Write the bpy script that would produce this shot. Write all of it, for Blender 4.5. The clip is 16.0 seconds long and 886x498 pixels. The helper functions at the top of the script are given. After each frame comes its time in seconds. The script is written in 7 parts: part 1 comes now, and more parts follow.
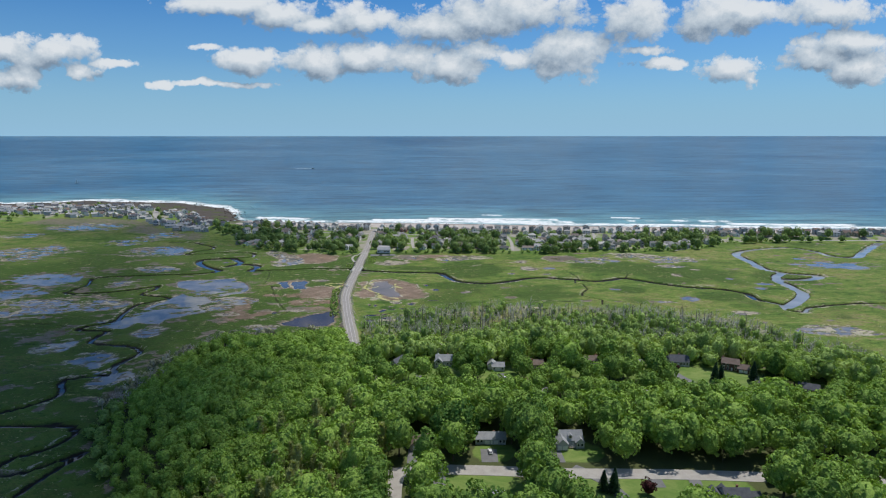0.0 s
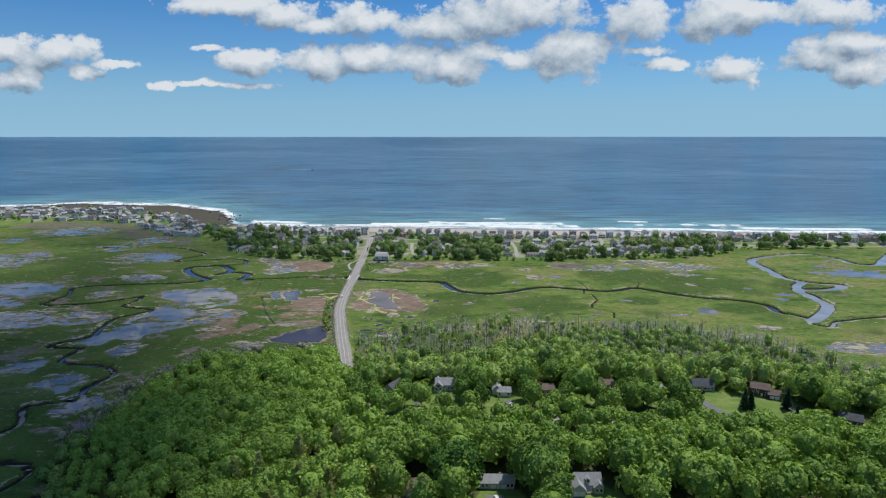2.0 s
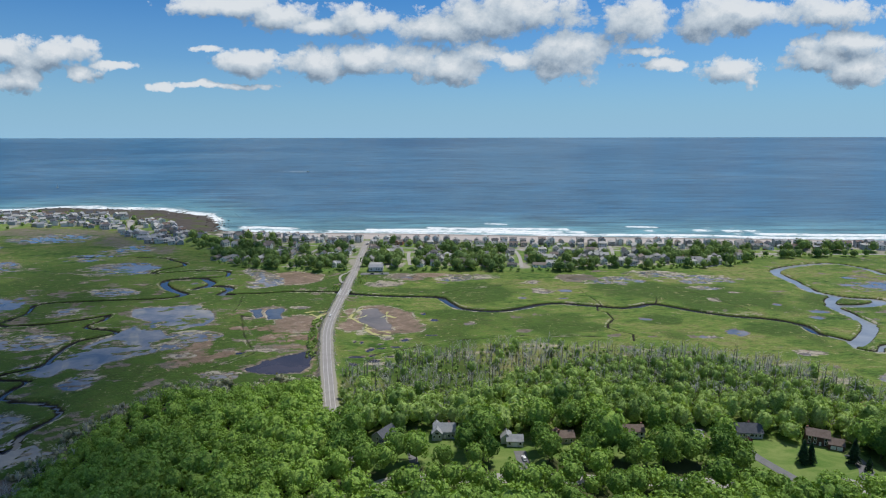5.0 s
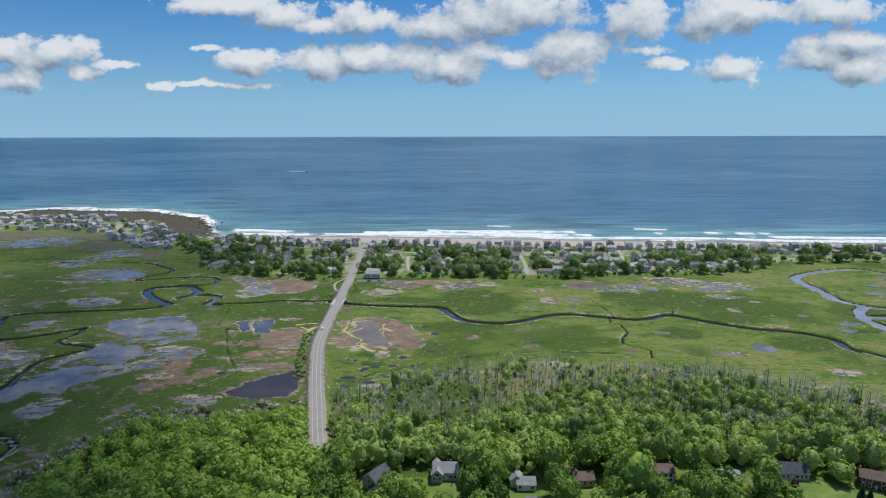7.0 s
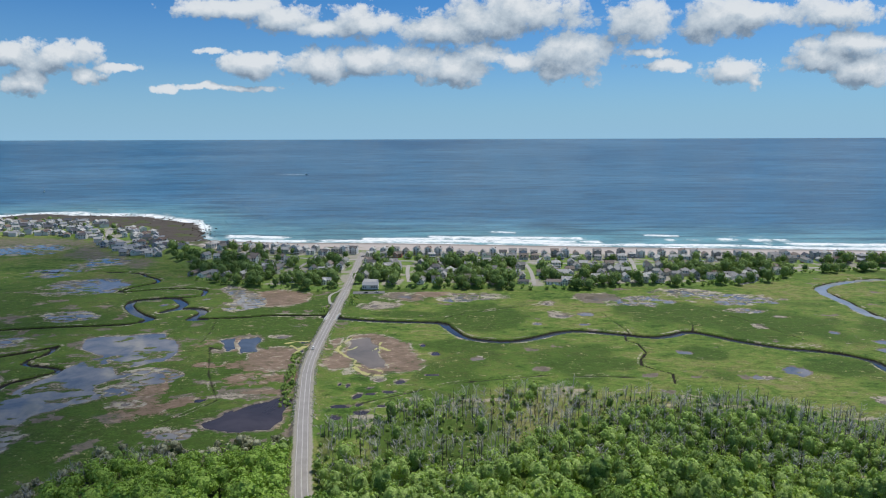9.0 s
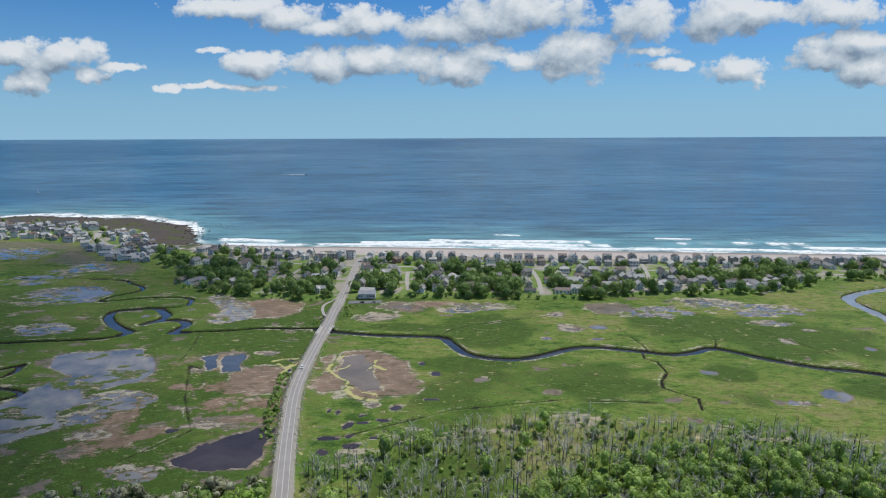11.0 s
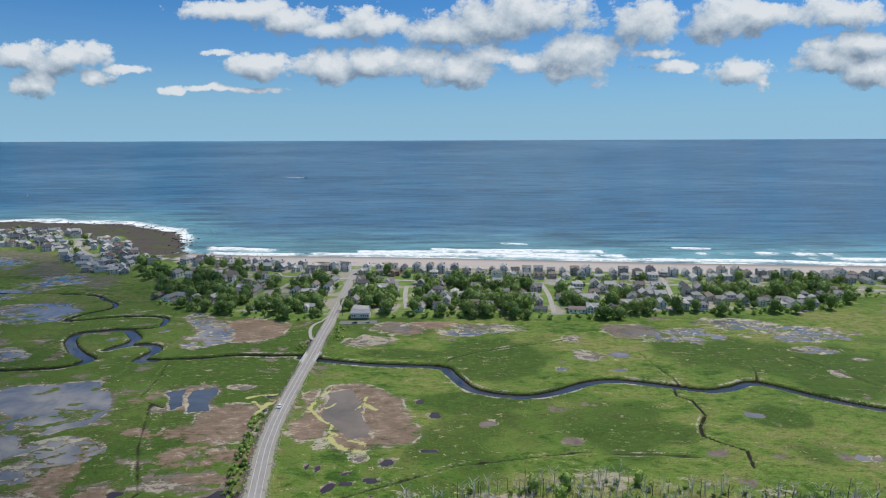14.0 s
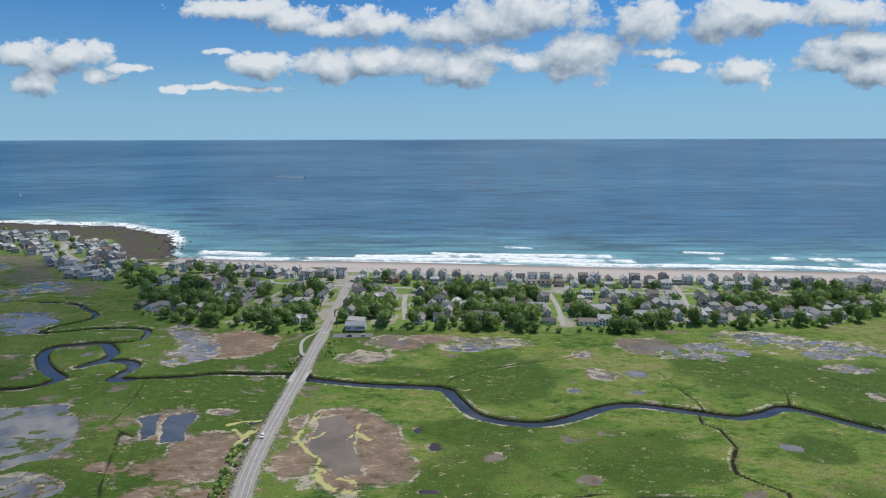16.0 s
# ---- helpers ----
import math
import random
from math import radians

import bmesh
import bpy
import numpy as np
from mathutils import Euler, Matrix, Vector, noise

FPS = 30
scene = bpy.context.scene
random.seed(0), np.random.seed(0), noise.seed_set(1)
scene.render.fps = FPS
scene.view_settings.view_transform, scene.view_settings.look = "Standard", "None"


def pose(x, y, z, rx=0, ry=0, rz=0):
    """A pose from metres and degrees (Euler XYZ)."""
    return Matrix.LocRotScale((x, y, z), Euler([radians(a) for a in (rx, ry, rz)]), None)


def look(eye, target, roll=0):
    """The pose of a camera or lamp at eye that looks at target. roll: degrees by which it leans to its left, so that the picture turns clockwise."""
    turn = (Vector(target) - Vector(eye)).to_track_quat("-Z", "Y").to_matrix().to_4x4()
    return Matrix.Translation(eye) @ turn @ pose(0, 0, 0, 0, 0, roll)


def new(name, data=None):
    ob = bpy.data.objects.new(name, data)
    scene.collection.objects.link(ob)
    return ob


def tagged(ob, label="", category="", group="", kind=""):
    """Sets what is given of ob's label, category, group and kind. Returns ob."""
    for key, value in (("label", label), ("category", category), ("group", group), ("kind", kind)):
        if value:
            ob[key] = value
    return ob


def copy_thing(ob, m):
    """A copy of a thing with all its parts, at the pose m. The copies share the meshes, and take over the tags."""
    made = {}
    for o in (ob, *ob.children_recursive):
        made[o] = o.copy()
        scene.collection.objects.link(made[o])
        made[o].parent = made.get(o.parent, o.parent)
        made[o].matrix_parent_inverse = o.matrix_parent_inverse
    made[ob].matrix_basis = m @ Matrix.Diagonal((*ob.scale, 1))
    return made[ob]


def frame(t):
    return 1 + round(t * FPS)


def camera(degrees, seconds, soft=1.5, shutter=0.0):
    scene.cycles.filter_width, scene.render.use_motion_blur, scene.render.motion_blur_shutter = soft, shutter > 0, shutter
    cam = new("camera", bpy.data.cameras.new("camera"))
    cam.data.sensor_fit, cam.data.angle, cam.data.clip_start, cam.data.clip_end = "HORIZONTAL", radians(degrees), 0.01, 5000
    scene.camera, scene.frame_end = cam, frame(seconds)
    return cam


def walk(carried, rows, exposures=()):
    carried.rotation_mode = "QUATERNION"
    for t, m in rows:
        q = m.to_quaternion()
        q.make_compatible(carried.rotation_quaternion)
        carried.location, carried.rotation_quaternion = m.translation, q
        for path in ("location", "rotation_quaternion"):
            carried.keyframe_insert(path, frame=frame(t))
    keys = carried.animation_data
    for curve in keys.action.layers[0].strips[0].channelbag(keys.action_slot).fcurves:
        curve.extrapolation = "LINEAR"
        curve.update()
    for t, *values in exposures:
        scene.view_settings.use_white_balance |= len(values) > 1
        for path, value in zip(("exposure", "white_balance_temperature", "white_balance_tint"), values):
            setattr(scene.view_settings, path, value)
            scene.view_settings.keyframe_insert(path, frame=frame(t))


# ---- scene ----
# the plan below is drawn in units of 1.3 m
PLAN = 1.3
cam = camera(73.0, 16.0, soft=1.1)
PATH = [
    (0, (0.10, -5.23, 117.99), (0.081, -3.27, 117.606), -0.01),
    (1, (0.36, 8.56, 118.20), (0.342, 10.52, 117.812), -0.01),
    (2, (0.36, 22.50, 118.33), (0.336, 24.47, 117.946), -0.02),
    (3, (0.19, 36.60, 118.40), (0.174, 38.57, 118.016), -0.03),
    (4, (-0.03, 50.87, 118.42), (-0.054, 52.83, 118.035), -0.06),
    (5.2, (-0.30, 68.19, 118.38), (-0.320, 70.15, 118.001), -0.09),
    (6.5, (-0.49, 87.18, 118.30), (-0.512, 89.15, 117.915), -0.12),
    (7.5, (-0.53, 101.92, 118.21), (-0.557, 103.88, 117.827), -0.15),
    (8.5, (-0.47, 116.72, 118.11), (-0.507, 118.68, 117.731), -0.18),
    (9.2, (-0.39, 127.09, 118.04), (-0.420, 129.06, 117.664), -0.19),
    (10.3, (-0.18, 143.38, 117.95), (-0.218, 145.34, 117.569), -0.21),
    (11.5, (0.08, 161.03, 117.87), (0.039, 162.99, 117.494), -0.23),
    (12.5, (0.27, 175.56, 117.84), (0.222, 177.52, 117.464), -0.23),
    (13.5, (0.36, 189.84, 117.85), (0.309, 191.80, 117.477), -0.22),
    (14.5, (0.28, 203.79, 117.91), (0.228, 205.75, 117.540), -0.20),
    (15.25, (0.06, 213.97, 118.00), (0.006, 215.93, 117.628), -0.18),
    (16, (-0.34, 223.85, 118.13), (-0.396, 225.82, 117.754), -0.14),
]
walk(cam, [(t, look(Vector(eye) * PLAN, Vector(target) * PLAN, roll)) for t, eye, target, roll in PATH])

# ---- world, sun, exposure ----
scene.view_settings.exposure = 0.0
SUN_EL, SUN_AZ, SKY_GAIN = radians(63), radians(44), 0.1
sun_from = Vector((math.cos(SUN_EL) * math.sin(SUN_AZ), math.cos(SUN_EL) * math.cos(SUN_AZ), math.sin(SUN_EL)))
sun = new("sun", bpy.data.lights.new("sun", "SUN"))
sun.data.energy, sun.data.angle, sun.data.color = 3.5, radians(0.6), (1.0, 0.955, 0.88)
sun.matrix_world = look(sun_from * 500, (0, 0, 0))

# cumulus heaps: sideways and upward slope of the sight line, half width, half height
CLOUDS_WEST = [
    (-0.633, 0.126, 0.064, 0.028), (-0.711, 0.131, 0.046, 0.022), (-0.698, 0.087, 0.042, 0.020), (-0.538, 0.107, 0.051, 0.007),
    (-0.590, 0.095, 0.023, 0.012), (-0.468, 0.073, 0.019, 0.008), (-0.375, 0.075, 0.092, 0.005), (-0.389, 0.132, 0.027, 0.006),
    (-0.322, 0.114, 0.055, 0.022), (-0.217, 0.110, 0.064, 0.028), (-0.134, 0.115, 0.055, 0.026), (-0.062, 0.111, 0.064, 0.031),
    (0.002, 0.102, 0.073, 0.026), (-0.357, 0.200, 0.099, 0.019), (-0.267, 0.185, 0.072, 0.021), (-0.142, 0.178, 0.054, 0.024), (-0.214, 0.167, 0.054, 0.013),
]
CLOUDS_EAST = [
    (-0.007, 0.166, 0.076, 0.032), (0.055, 0.179, 0.071, 0.030), (0.118, 0.187, 0.107, 0.034), (0.187, 0.122, 0.063, 0.041),
    (0.101, 0.114, 0.041, 0.017), (0.047, 0.127, 0.054, 0.022), (0.287, 0.169, 0.062, 0.038), (0.316, 0.130, 0.045, 0.007),
    (0.340, 0.109, 0.040, 0.010), (0.410, 0.177, 0.053, 0.032), (0.480, 0.185, 0.097, 0.021), (0.603, 0.184, 0.096, 0.023),
    (0.452, 0.100, 0.058, 0.019), (0.490, 0.082, 0.018, 0.016), (0.589, 0.116, 0.058, 0.022), (0.626, 0.142, 0.071, 0.021), (0.658, 0.099, 0.044, 0.026),
]


def link(tree, out, inp):
    tree.links.new(out, inp)


def vec_node(tree, op, a, b):
    node = tree.nodes.new("ShaderNodeVectorMath")
    node.operation = op
    for i, v in enumerate((a, b)):
        if isinstance(v, tuple):
            node.inputs[i].default_value = v
        else:
            tree.links.new(v, node.inputs[i])
    return node.outputs[0]


def math_node(tree, op, a, b=None, c=None, clamp=False):
    node = tree.nodes.new("ShaderNodeMath")
    node.operation, node.use_clamp = op, clamp
    for i, v in enumerate((a, b, c)):
        if v is None:
            continue
        if isinstance(v, (int, float)):
            node.inputs[i].default_value = v
        else:
            tree.links.new(v, node.inputs[i])
    return node.outputs[0]


def noise_node(tree, vec, scale, detail=4.0, rough=0.55, dist=0.0):
    n = tree.nodes.new("ShaderNodeTexNoise")
    n.inputs["Scale"].default_value, n.inputs["Detail"].default_value = scale, detail
    n.inputs["Roughness"].default_value, n.inputs["Distortion"].default_value = rough, dist
    if vec is not None:
        tree.links.new(vec, n.inputs["Vector"])
    return n


def mix_node(tree, fac, a, b):
    n = tree.nodes.new("ShaderNodeMix")
    n.data_type = "RGBA"
    for sock, v in ((n.inputs[0], fac), (n.inputs[6], a), (n.inputs[7], b)):
        if isinstance(v, (int, float)):
            sock.default_value = v
        elif isinstance(v, tuple):
            sock.default_value = (*v, 1)
        else:
            tree.links.new(v, sock)
    return n.outputs[2]


def ramp_node(tree, fac, stops, mode="LINEAR"):
    n = tree.nodes.new("ShaderNodeValToRGB")
    n.color_ramp.interpolation = mode
    while len(n.color_ramp.elements) < len(stops):
        n.color_ramp.elements.new(0.5)
    for el, (p, c) in zip(n.color_ramp.elements, stops):
        el.position, el.color = p, (*c, 1) if isinstance(c, tuple) else (c, c, c, 1)
    tree.links.new(fac, n.inputs[0])
    return n.outputs[0]


def cloud_group():
    """Density of the cumulus sky over the two slopes of a sight line."""
    t = bpy.data.node_groups.new("cumulus", "ShaderNodeTree")
    t.interface.new_socket("Vector", in_out="INPUT", socket_type="NodeSocketVector")
    t.interface.new_socket("Density", in_out="OUTPUT", socket_type="NodeSocketFloat")
    t.interface.new_socket("Body", in_out="OUTPUT", socket_type="NodeSocketFloat")
    gin, gout = t.nodes.new("NodeGroupInput"), t.nodes.new("NodeGroupOutput")
    warp = noise_node(t, gin.outputs[0], 17, 5, 0.62)
    shift = vec_node(t, "MULTIPLY", vec_node(t, "SUBTRACT", warp.outputs["Color"], (0.5, 0.5, 0.5)), (0.07, 0.028, 0.0))
    moved = vec_node(t, "ADD", gin.outputs[0], shift)
    sep = t.nodes.new("ShaderNodeSeparateXYZ")
    link(t, moved, sep.inputs[0])
    total = None
    for u, v, a, b in CLOUDS_WEST + CLOUDS_EAST:
        du = math_node(t, "MULTIPLY", math_node(t, "SUBTRACT", sep.outputs[0], u), 1 / (a * 1.08))
        dv = math_node(t, "MULTIPLY", math_node(t, "SUBTRACT", sep.outputs[1], v), 1 / (b * 1.08))
        r2 = math_node(t, "ADD", math_node(t, "MULTIPLY", du, du), math_node(t, "MULTIPLY", dv, dv))
        d = math_node(t, "SUBTRACT", 1.0, math_node(t, "SQRT", r2))
        total = d if total is None else math_node(t, "SMOOTH_MAX", total, d, 0.25)
    # loose cloud over the rest of the sky
    far = noise_node(t, gin.outputs[0], 3.0, 5, 0.55)
    side = math_node(t, "GREATER_THAN", math_node(t, "ABSOLUTE", sep.outputs[0]), 0.85)
    high = math_node(t, "GREATER_THAN", sep.outputs[1], 0.27)
    loose = math_node(t, "MULTIPLY", math_node(t, "SUBTRACT", far.outputs[0], 0.55), 3.0)
    loose = math_node(t, "SUBTRACT", loose, math_node(t, "MULTIPLY", math_node(t, "SUBTRACT", 1.0, math_node(t, "MAXIMUM", side, high)), 9.0))
    total = math_node(t, "MAXIMUM", total, loose)
    n1 = noise_node(t, gin.outputs[0], 15, 9, 0.62)
    puff = t.nodes.new("ShaderNodeTexVoronoi")
    puff.feature, puff.normalize = "F1", True
    puff.inputs["Scale"].default_value, puff.inputs["Detail"].default_value, puff.inputs["Roughness"].default_value = 26.0, 4.0, 0.62
    link(t, vec_node(t, "ADD", vec_node(t, "MULTIPLY", gin.outputs[0], (1.0, 1.35, 1.0)), vec_node(t, "MULTIPLY", n1.outputs["Color"], (0.03, 0.03, 0.0))), puff.inputs["Vector"])
    billow = math_node(t, "MULTIPLY", math_node(t, "SUBTRACT", 0.31, puff.outputs["Distance"]), 2.0)
    d = math_node(t, "ADD", total, math_node(t, "MULTIPLY", math_node(t, "SUBTRACT", n1.outputs[0], 0.5), 1.7))
    d = math_node(t, "ADD", d, billow)
    link(t, d, gout.inputs[0])
    link(t, math_node(t, "ADD", total, math_node(t, "MULTIPLY", billow, 0.5)), gout.inputs[1])
    return t


def build_world():
    world = bpy.data.worlds.new("sky")
    scene.world = world
    world.use_nodes = True
    t = world.node_tree
    t.nodes.clear()
    out, bg = t.nodes.new("ShaderNodeOutputWorld"), t.nodes.new("ShaderNodeBackground")
    sky = t.nodes.new("ShaderNodeTexSky")
    sky.sky_type, sky.sun_disc, sky.sun_elevation, sky.sun_rotation = "NISHITA", False, SUN_EL, SUN_AZ
    sky.air_density, sky.dust_density, sky.ozone_density = 1.0, 0.4, 2.5
    tc = t.nodes.new("ShaderNodeTexCoord")
    sep = t.nodes.new("ShaderNodeSeparateXYZ")
    link(t, tc.outputs["Generated"], sep.inputs[0])
    ahead = math_node(t, "MAXIMUM", math_node(t, "ABSOLUTE", sep.outputs[1]), 0.12)
    back = math_node(t, "MULTIPLY", math_node(t, "LESS_THAN", sep.outputs[1], 0.0), 3.0)
    comb = t.nodes.new("ShaderNodeCombineXYZ")
    link(t, math_node(t, "ADD", math_node(t, "DIVIDE", sep.outputs[0], ahead), back), comb.inputs[0])
    link(t, math_node(t, "DIVIDE", sep.outputs[2], ahead), comb.inputs[1])
    group = cloud_group()
    here, there = t.nodes.new("ShaderNodeGroup"), t.nodes.new("ShaderNodeGroup")
    here.node_tree = there.node_tree = group
    link(t, comb.outputs[0], here.inputs[0])
    link(t, vec_node(t, "ADD", comb.outputs[0], (0.012, 0.022, 0.0)), there.inputs[0])
    alpha = ramp_node(t, here.outputs[0], [(0.0, 0.0), (0.10, 0.42), (0.30, 0.93), (0.6, 1.0)])
    lit = math_node(t, "SUBTRACT", here.outputs[0], there.outputs[0])
    heap = math_node(t, "SUBTRACT", here.outputs[1], there.outputs[1])
    lit = math_node(t, "ADD", math_node(t, "MULTIPLY", lit, 0.42), math_node(t, "MULTIPLY", heap, 0.36))
    lit = math_node(t, "ADD", lit, 0.43, clamp=True)
    tone = ramp_node(t, lit, [(0.0, (0.20, 0.27, 0.36)), (0.3, (0.36, 0.44, 0.53)), (0.6, (0.49, 0.57, 0.65)), (1.0, (0.70, 0.745, 0.79))])
    tint = ramp_node(t, sep.outputs[2], [(0.0, (0.32, 0.61, 0.97)), (0.2, (0.255, 0.59, 0.93)), (0.7, (0.5, 0.74, 0.88))])
    sky_c = vec_node(t, "MULTIPLY", vec_node(t, "MULTIPLY", sky.outputs[0], tint), (SKY_GAIN, SKY_GAIN, SKY_GAIN))
    haze = ramp_node(t, sep.outputs[2], [(0.0, 0.92), (0.05, 0.62), (0.11, 0.22), (0.2, 0.0)])
    sky_c = mix_node(t, haze, sky_c, (0.295, 0.520, 0.715))
    link(t, mix_node(t, alpha, sky_c, tone), bg.inputs[0])
    bg.inputs[1].default_value = 1.0
    link(t, bg.outputs[0], out.inputs[0])


build_world()

# ---- materials ----
def base_material(name, rough=0.8, spec=0.3):
    m = bpy.data.materials.new(name)
    m.use_nodes = True
    t = m.node_tree
    b = t.nodes["Principled BSDF"]
    b.inputs["Roughness"].default_value, b.inputs["Specular IOR Level"].default_value = rough, spec
    return m, t, b


def position(t):
    return vec_node(t, "MULTIPLY", t.nodes.new("ShaderNodeNewGeometry").outputs["Position"], (1 / PLAN, 1 / PLAN, 1 / PLAN))


def bumped(t, b, height, strength, distance):
    n = t.nodes.new("ShaderNodeBump")
    n.inputs["Strength"].default_value, n.inputs["Distance"].default_value = strength, distance
    link(t, height, n.inputs["Height"])
    link(t, n.outputs[0], b.inputs["Normal"])


def grained(name, dark, light, scale=1.5, fine=9.0, rough=0.85, spec=0.25, bump=0.3, dist=0.03):
    """A surface with broad stains and fine grain between two colours."""
    m, t, b = base_material(name, rough, spec)
    p = position(t)
    n1, n2 = noise_node(t, p, scale, 5, 0.6), noise_node(t, p, fine, 4, 0.65)
    f = math_node(t, "ADD", math_node(t, "MULTIPLY", n1.outputs[0], 0.6), math_node(t, "MULTIPLY", n2.outputs[0], 0.4))
    link(t, ramp_node(t, f, [(0.32, dark), (0.68, light)]), b.inputs["Base Color"])
    bumped(t, b, n2.outputs[0], bump, dist)
    return m


def varied(name, stops, grain=0.25, scale=3.0, rough=0.8, spec=0.25):
    """One of several paints, picked for each object, with weathering."""
    m, t, b = base_material(name, rough, spec)
    info = t.nodes.new("ShaderNodeObjectInfo")
    pick = ramp_node(t, info.outputs["Random"], stops, "CONSTANT")
    n = noise_node(t, position(t), scale, 5, 0.65)
    f = math_node(t, "MULTIPLY_ADD", n.outputs[0], grain * 2, 1 - grain)
    link(t, vec_node(t, "MULTIPLY", pick, f), b.inputs["Base Color"])
    bumped(t, b, n.outputs[0], 0.3, 0.02)
    return m


def foliage(name, dark, light, glow=0.25):
    """Leaves: varied by leaf, by tree and over the stand, a little see-through."""
    m, t, b = base_material(name, 0.7, 0.14)
    geo = t.nodes.new("ShaderNodeNewGeometry")
    att = t.nodes.new("ShaderNodeAttribute")
    att.attribute_name = "tint"
    info = t.nodes.new("ShaderNodeObjectInfo")
    p = position(t)
    n = noise_node(t, p, 0.035, 3, 0.6)
    f = math_node(t, "MULTIPLY", geo.outputs["Random Per Island"], 0.22)
    f = math_node(t, "ADD", f, math_node(t, "MULTIPLY", att.outputs["Fac"], 0.5))
    f = math_node(t, "ADD", f, math_node(t, "MULTIPLY", info.outputs["Random"], 0.28))
    f = math_node(t, "ADD", f, math_node(t, "MULTIPLY", n.outputs[0], 0.35))
    c = ramp_node(t, f, [(0.2, dark), (0.85, light)])
    tuft = noise_node(t, p, 1.5, 4, 0.7)
    c = vec_node(t, "MULTIPLY", c, ramp_node(t, tuft.outputs[0], [(0.32, 0.62), (0.68, 1.5)]))
    link(t, c, b.inputs["Base Color"])
    bumped(t, b, tuft.outputs[0], 0.9, 0.7)
    tr = t.nodes.new("ShaderNodeBsdfTranslucent")
    link(t, vec_node(t, "MULTIPLY", c, (1.3, 1.25, 0.6)), tr.inputs["Color"])
    ms = t.nodes.new("ShaderNodeMixShader")
    ms.inputs[0].default_value = glow
    link(t, b.outputs[0], ms.inputs[1])
    link(t, tr.outputs[0], ms.inputs[2])
    link(t, ms.outputs[0], t.nodes["Material Output"].inputs["Surface"])
    return m


def ground_material():
    """Salt marsh, mud pans, banks, sand, lawn, woodland floor and gravel, told apart by the ground's own cover weights."""
    m, t, b = base_material("marsh ground", 0.9, 0.2)
    p = position(t)
    lie = vec_node(t, "MULTIPLY", p, (0.55, 1.0, 1.0))
    broad, mid, fine = noise_node(t, lie, 0.022, 5, 0.62, 0.6), noise_node(t, lie, 0.13, 7, 0.7, 0.8), noise_node(t, p, 1.3, 6, 0.7)
    grain = noise_node(t, p, 5.0, 3, 0.7)

    def weight(name):
        a = t.nodes.new("ShaderNodeAttribute")
        a.attribute_name = name
        return a.outputs["Fac"]

    tussock = noise_node(t, lie, 0.42, 6, 0.72, 0.6)
    rough_edge = math_node(t, "ADD", math_node(t, "MULTIPLY", math_node(t, "SUBTRACT", mid.outputs[0], 0.5), 0.7), math_node(t, "MULTIPLY", math_node(t, "SUBTRACT", fine.outputs[0], 0.5), 0.6))
    rough_edge = math_node(t, "ADD", rough_edge, math_node(t, "MULTIPLY", math_node(t, "SUBTRACT", tussock.outputs[0], 0.5), 1.0))

    def ragged(name, amount=0.7, by=None, gain=2.2):
        w = weight(name)
        j = math_node(t, "MULTIPLY", rough_edge if by is None else math_node(t, "SUBTRACT", by.outputs[0], 0.5), amount)
        return math_node(t, "MULTIPLY_ADD", math_node(t, "ADD", w, j), gain, 0.5 - 0.5 * gain, clamp=True)

    f = math_node(t, "ADD", math_node(t, "MULTIPLY", broad.outputs[0], 0.42), math_node(t, "MULTIPLY", mid.outputs[0], 0.58))
    f = math_node(t, "MULTIPLY_ADD", math_node(t, "SUBTRACT", f, 0.5), 2.7, 0.5)
    grass = ramp_node(t, f, [(0.18, (0.040, 0.085, 0.012)), (0.36, (0.084, 0.145, 0.024)), (0.52, (0.128, 0.180, 0.036)), (0.66, (0.178, 0.194, 0.058)), (0.85, (0.225, 0.200, 0.092))])
    # dense dark grass; its weight also carries shade painted on the west
    lush_shade = mix_node(t, fine.outputs[0], (0.026, 0.062, 0.010), (0.070, 0.115, 0.018))
    c = mix_node(t, math_node(t, "MULTIPLY", ragged("lush_shade", 3.6, None, 5.0), 0.9), grass, lush_shade)
    g2 = ramp_node(t, fine.outputs[0], [(0.3, 0.42), (0.42, 0.86), (0.7, 1.5)])
    c = vec_node(t, "MULTIPLY", c, g2)
    c = vec_node(t, "MULTIPLY", c, ramp_node(t, tussock.outputs[0], [(0.34, 0.52), (0.5, 1.0), (0.66, 1.36)]))
    mottle = math_node(t, "ADD", math_node(t, "MULTIPLY", mid.outputs[0], 0.5), math_node(t, "MULTIPLY", tussock.outputs[0], 0.5))
    mud = ramp_node(t, mottle, [(0.34, (0.085, 0.072, 0.052)), (0.5, (0.155, 0.128, 0.098)), (0.66, (0.235, 0.195, 0.152))])
    c = mix_node(t, ragged("mud", 2.6, None, 6.0), c, mud)
    red = ramp_node(t, mottle, [(0.34, (0.100, 0.078, 0.046)), (0.45, (0.165, 0.118, 0.080)), (0.54, (0.235, 0.165, 0.118)), (0.66, (0.340, 0.260, 0.195))])
    c = mix_node(t, ragged("red", 2.6, None, 6.0), c, red)
    c = mix_node(t, ragged("pale", 1.9, None, 6.0), c, mix_node(t, fine.outputs[0], (0.25, 0.21, 0.155), (0.44, 0.39, 0.31)))
    c = mix_node(t, ragged("rim", 1.5, None, 4.0), c, mix_node(t, fine.outputs[0], (0.27, 0.24, 0.175), (0.50, 0.455, 0.37)))
    c = mix_node(t, ragged("algae", 2.4, None, 6.0), c, mix_node(t, fine.outputs[0], (0.35, 0.33, 0.11), (0.50, 0.475, 0.22)))
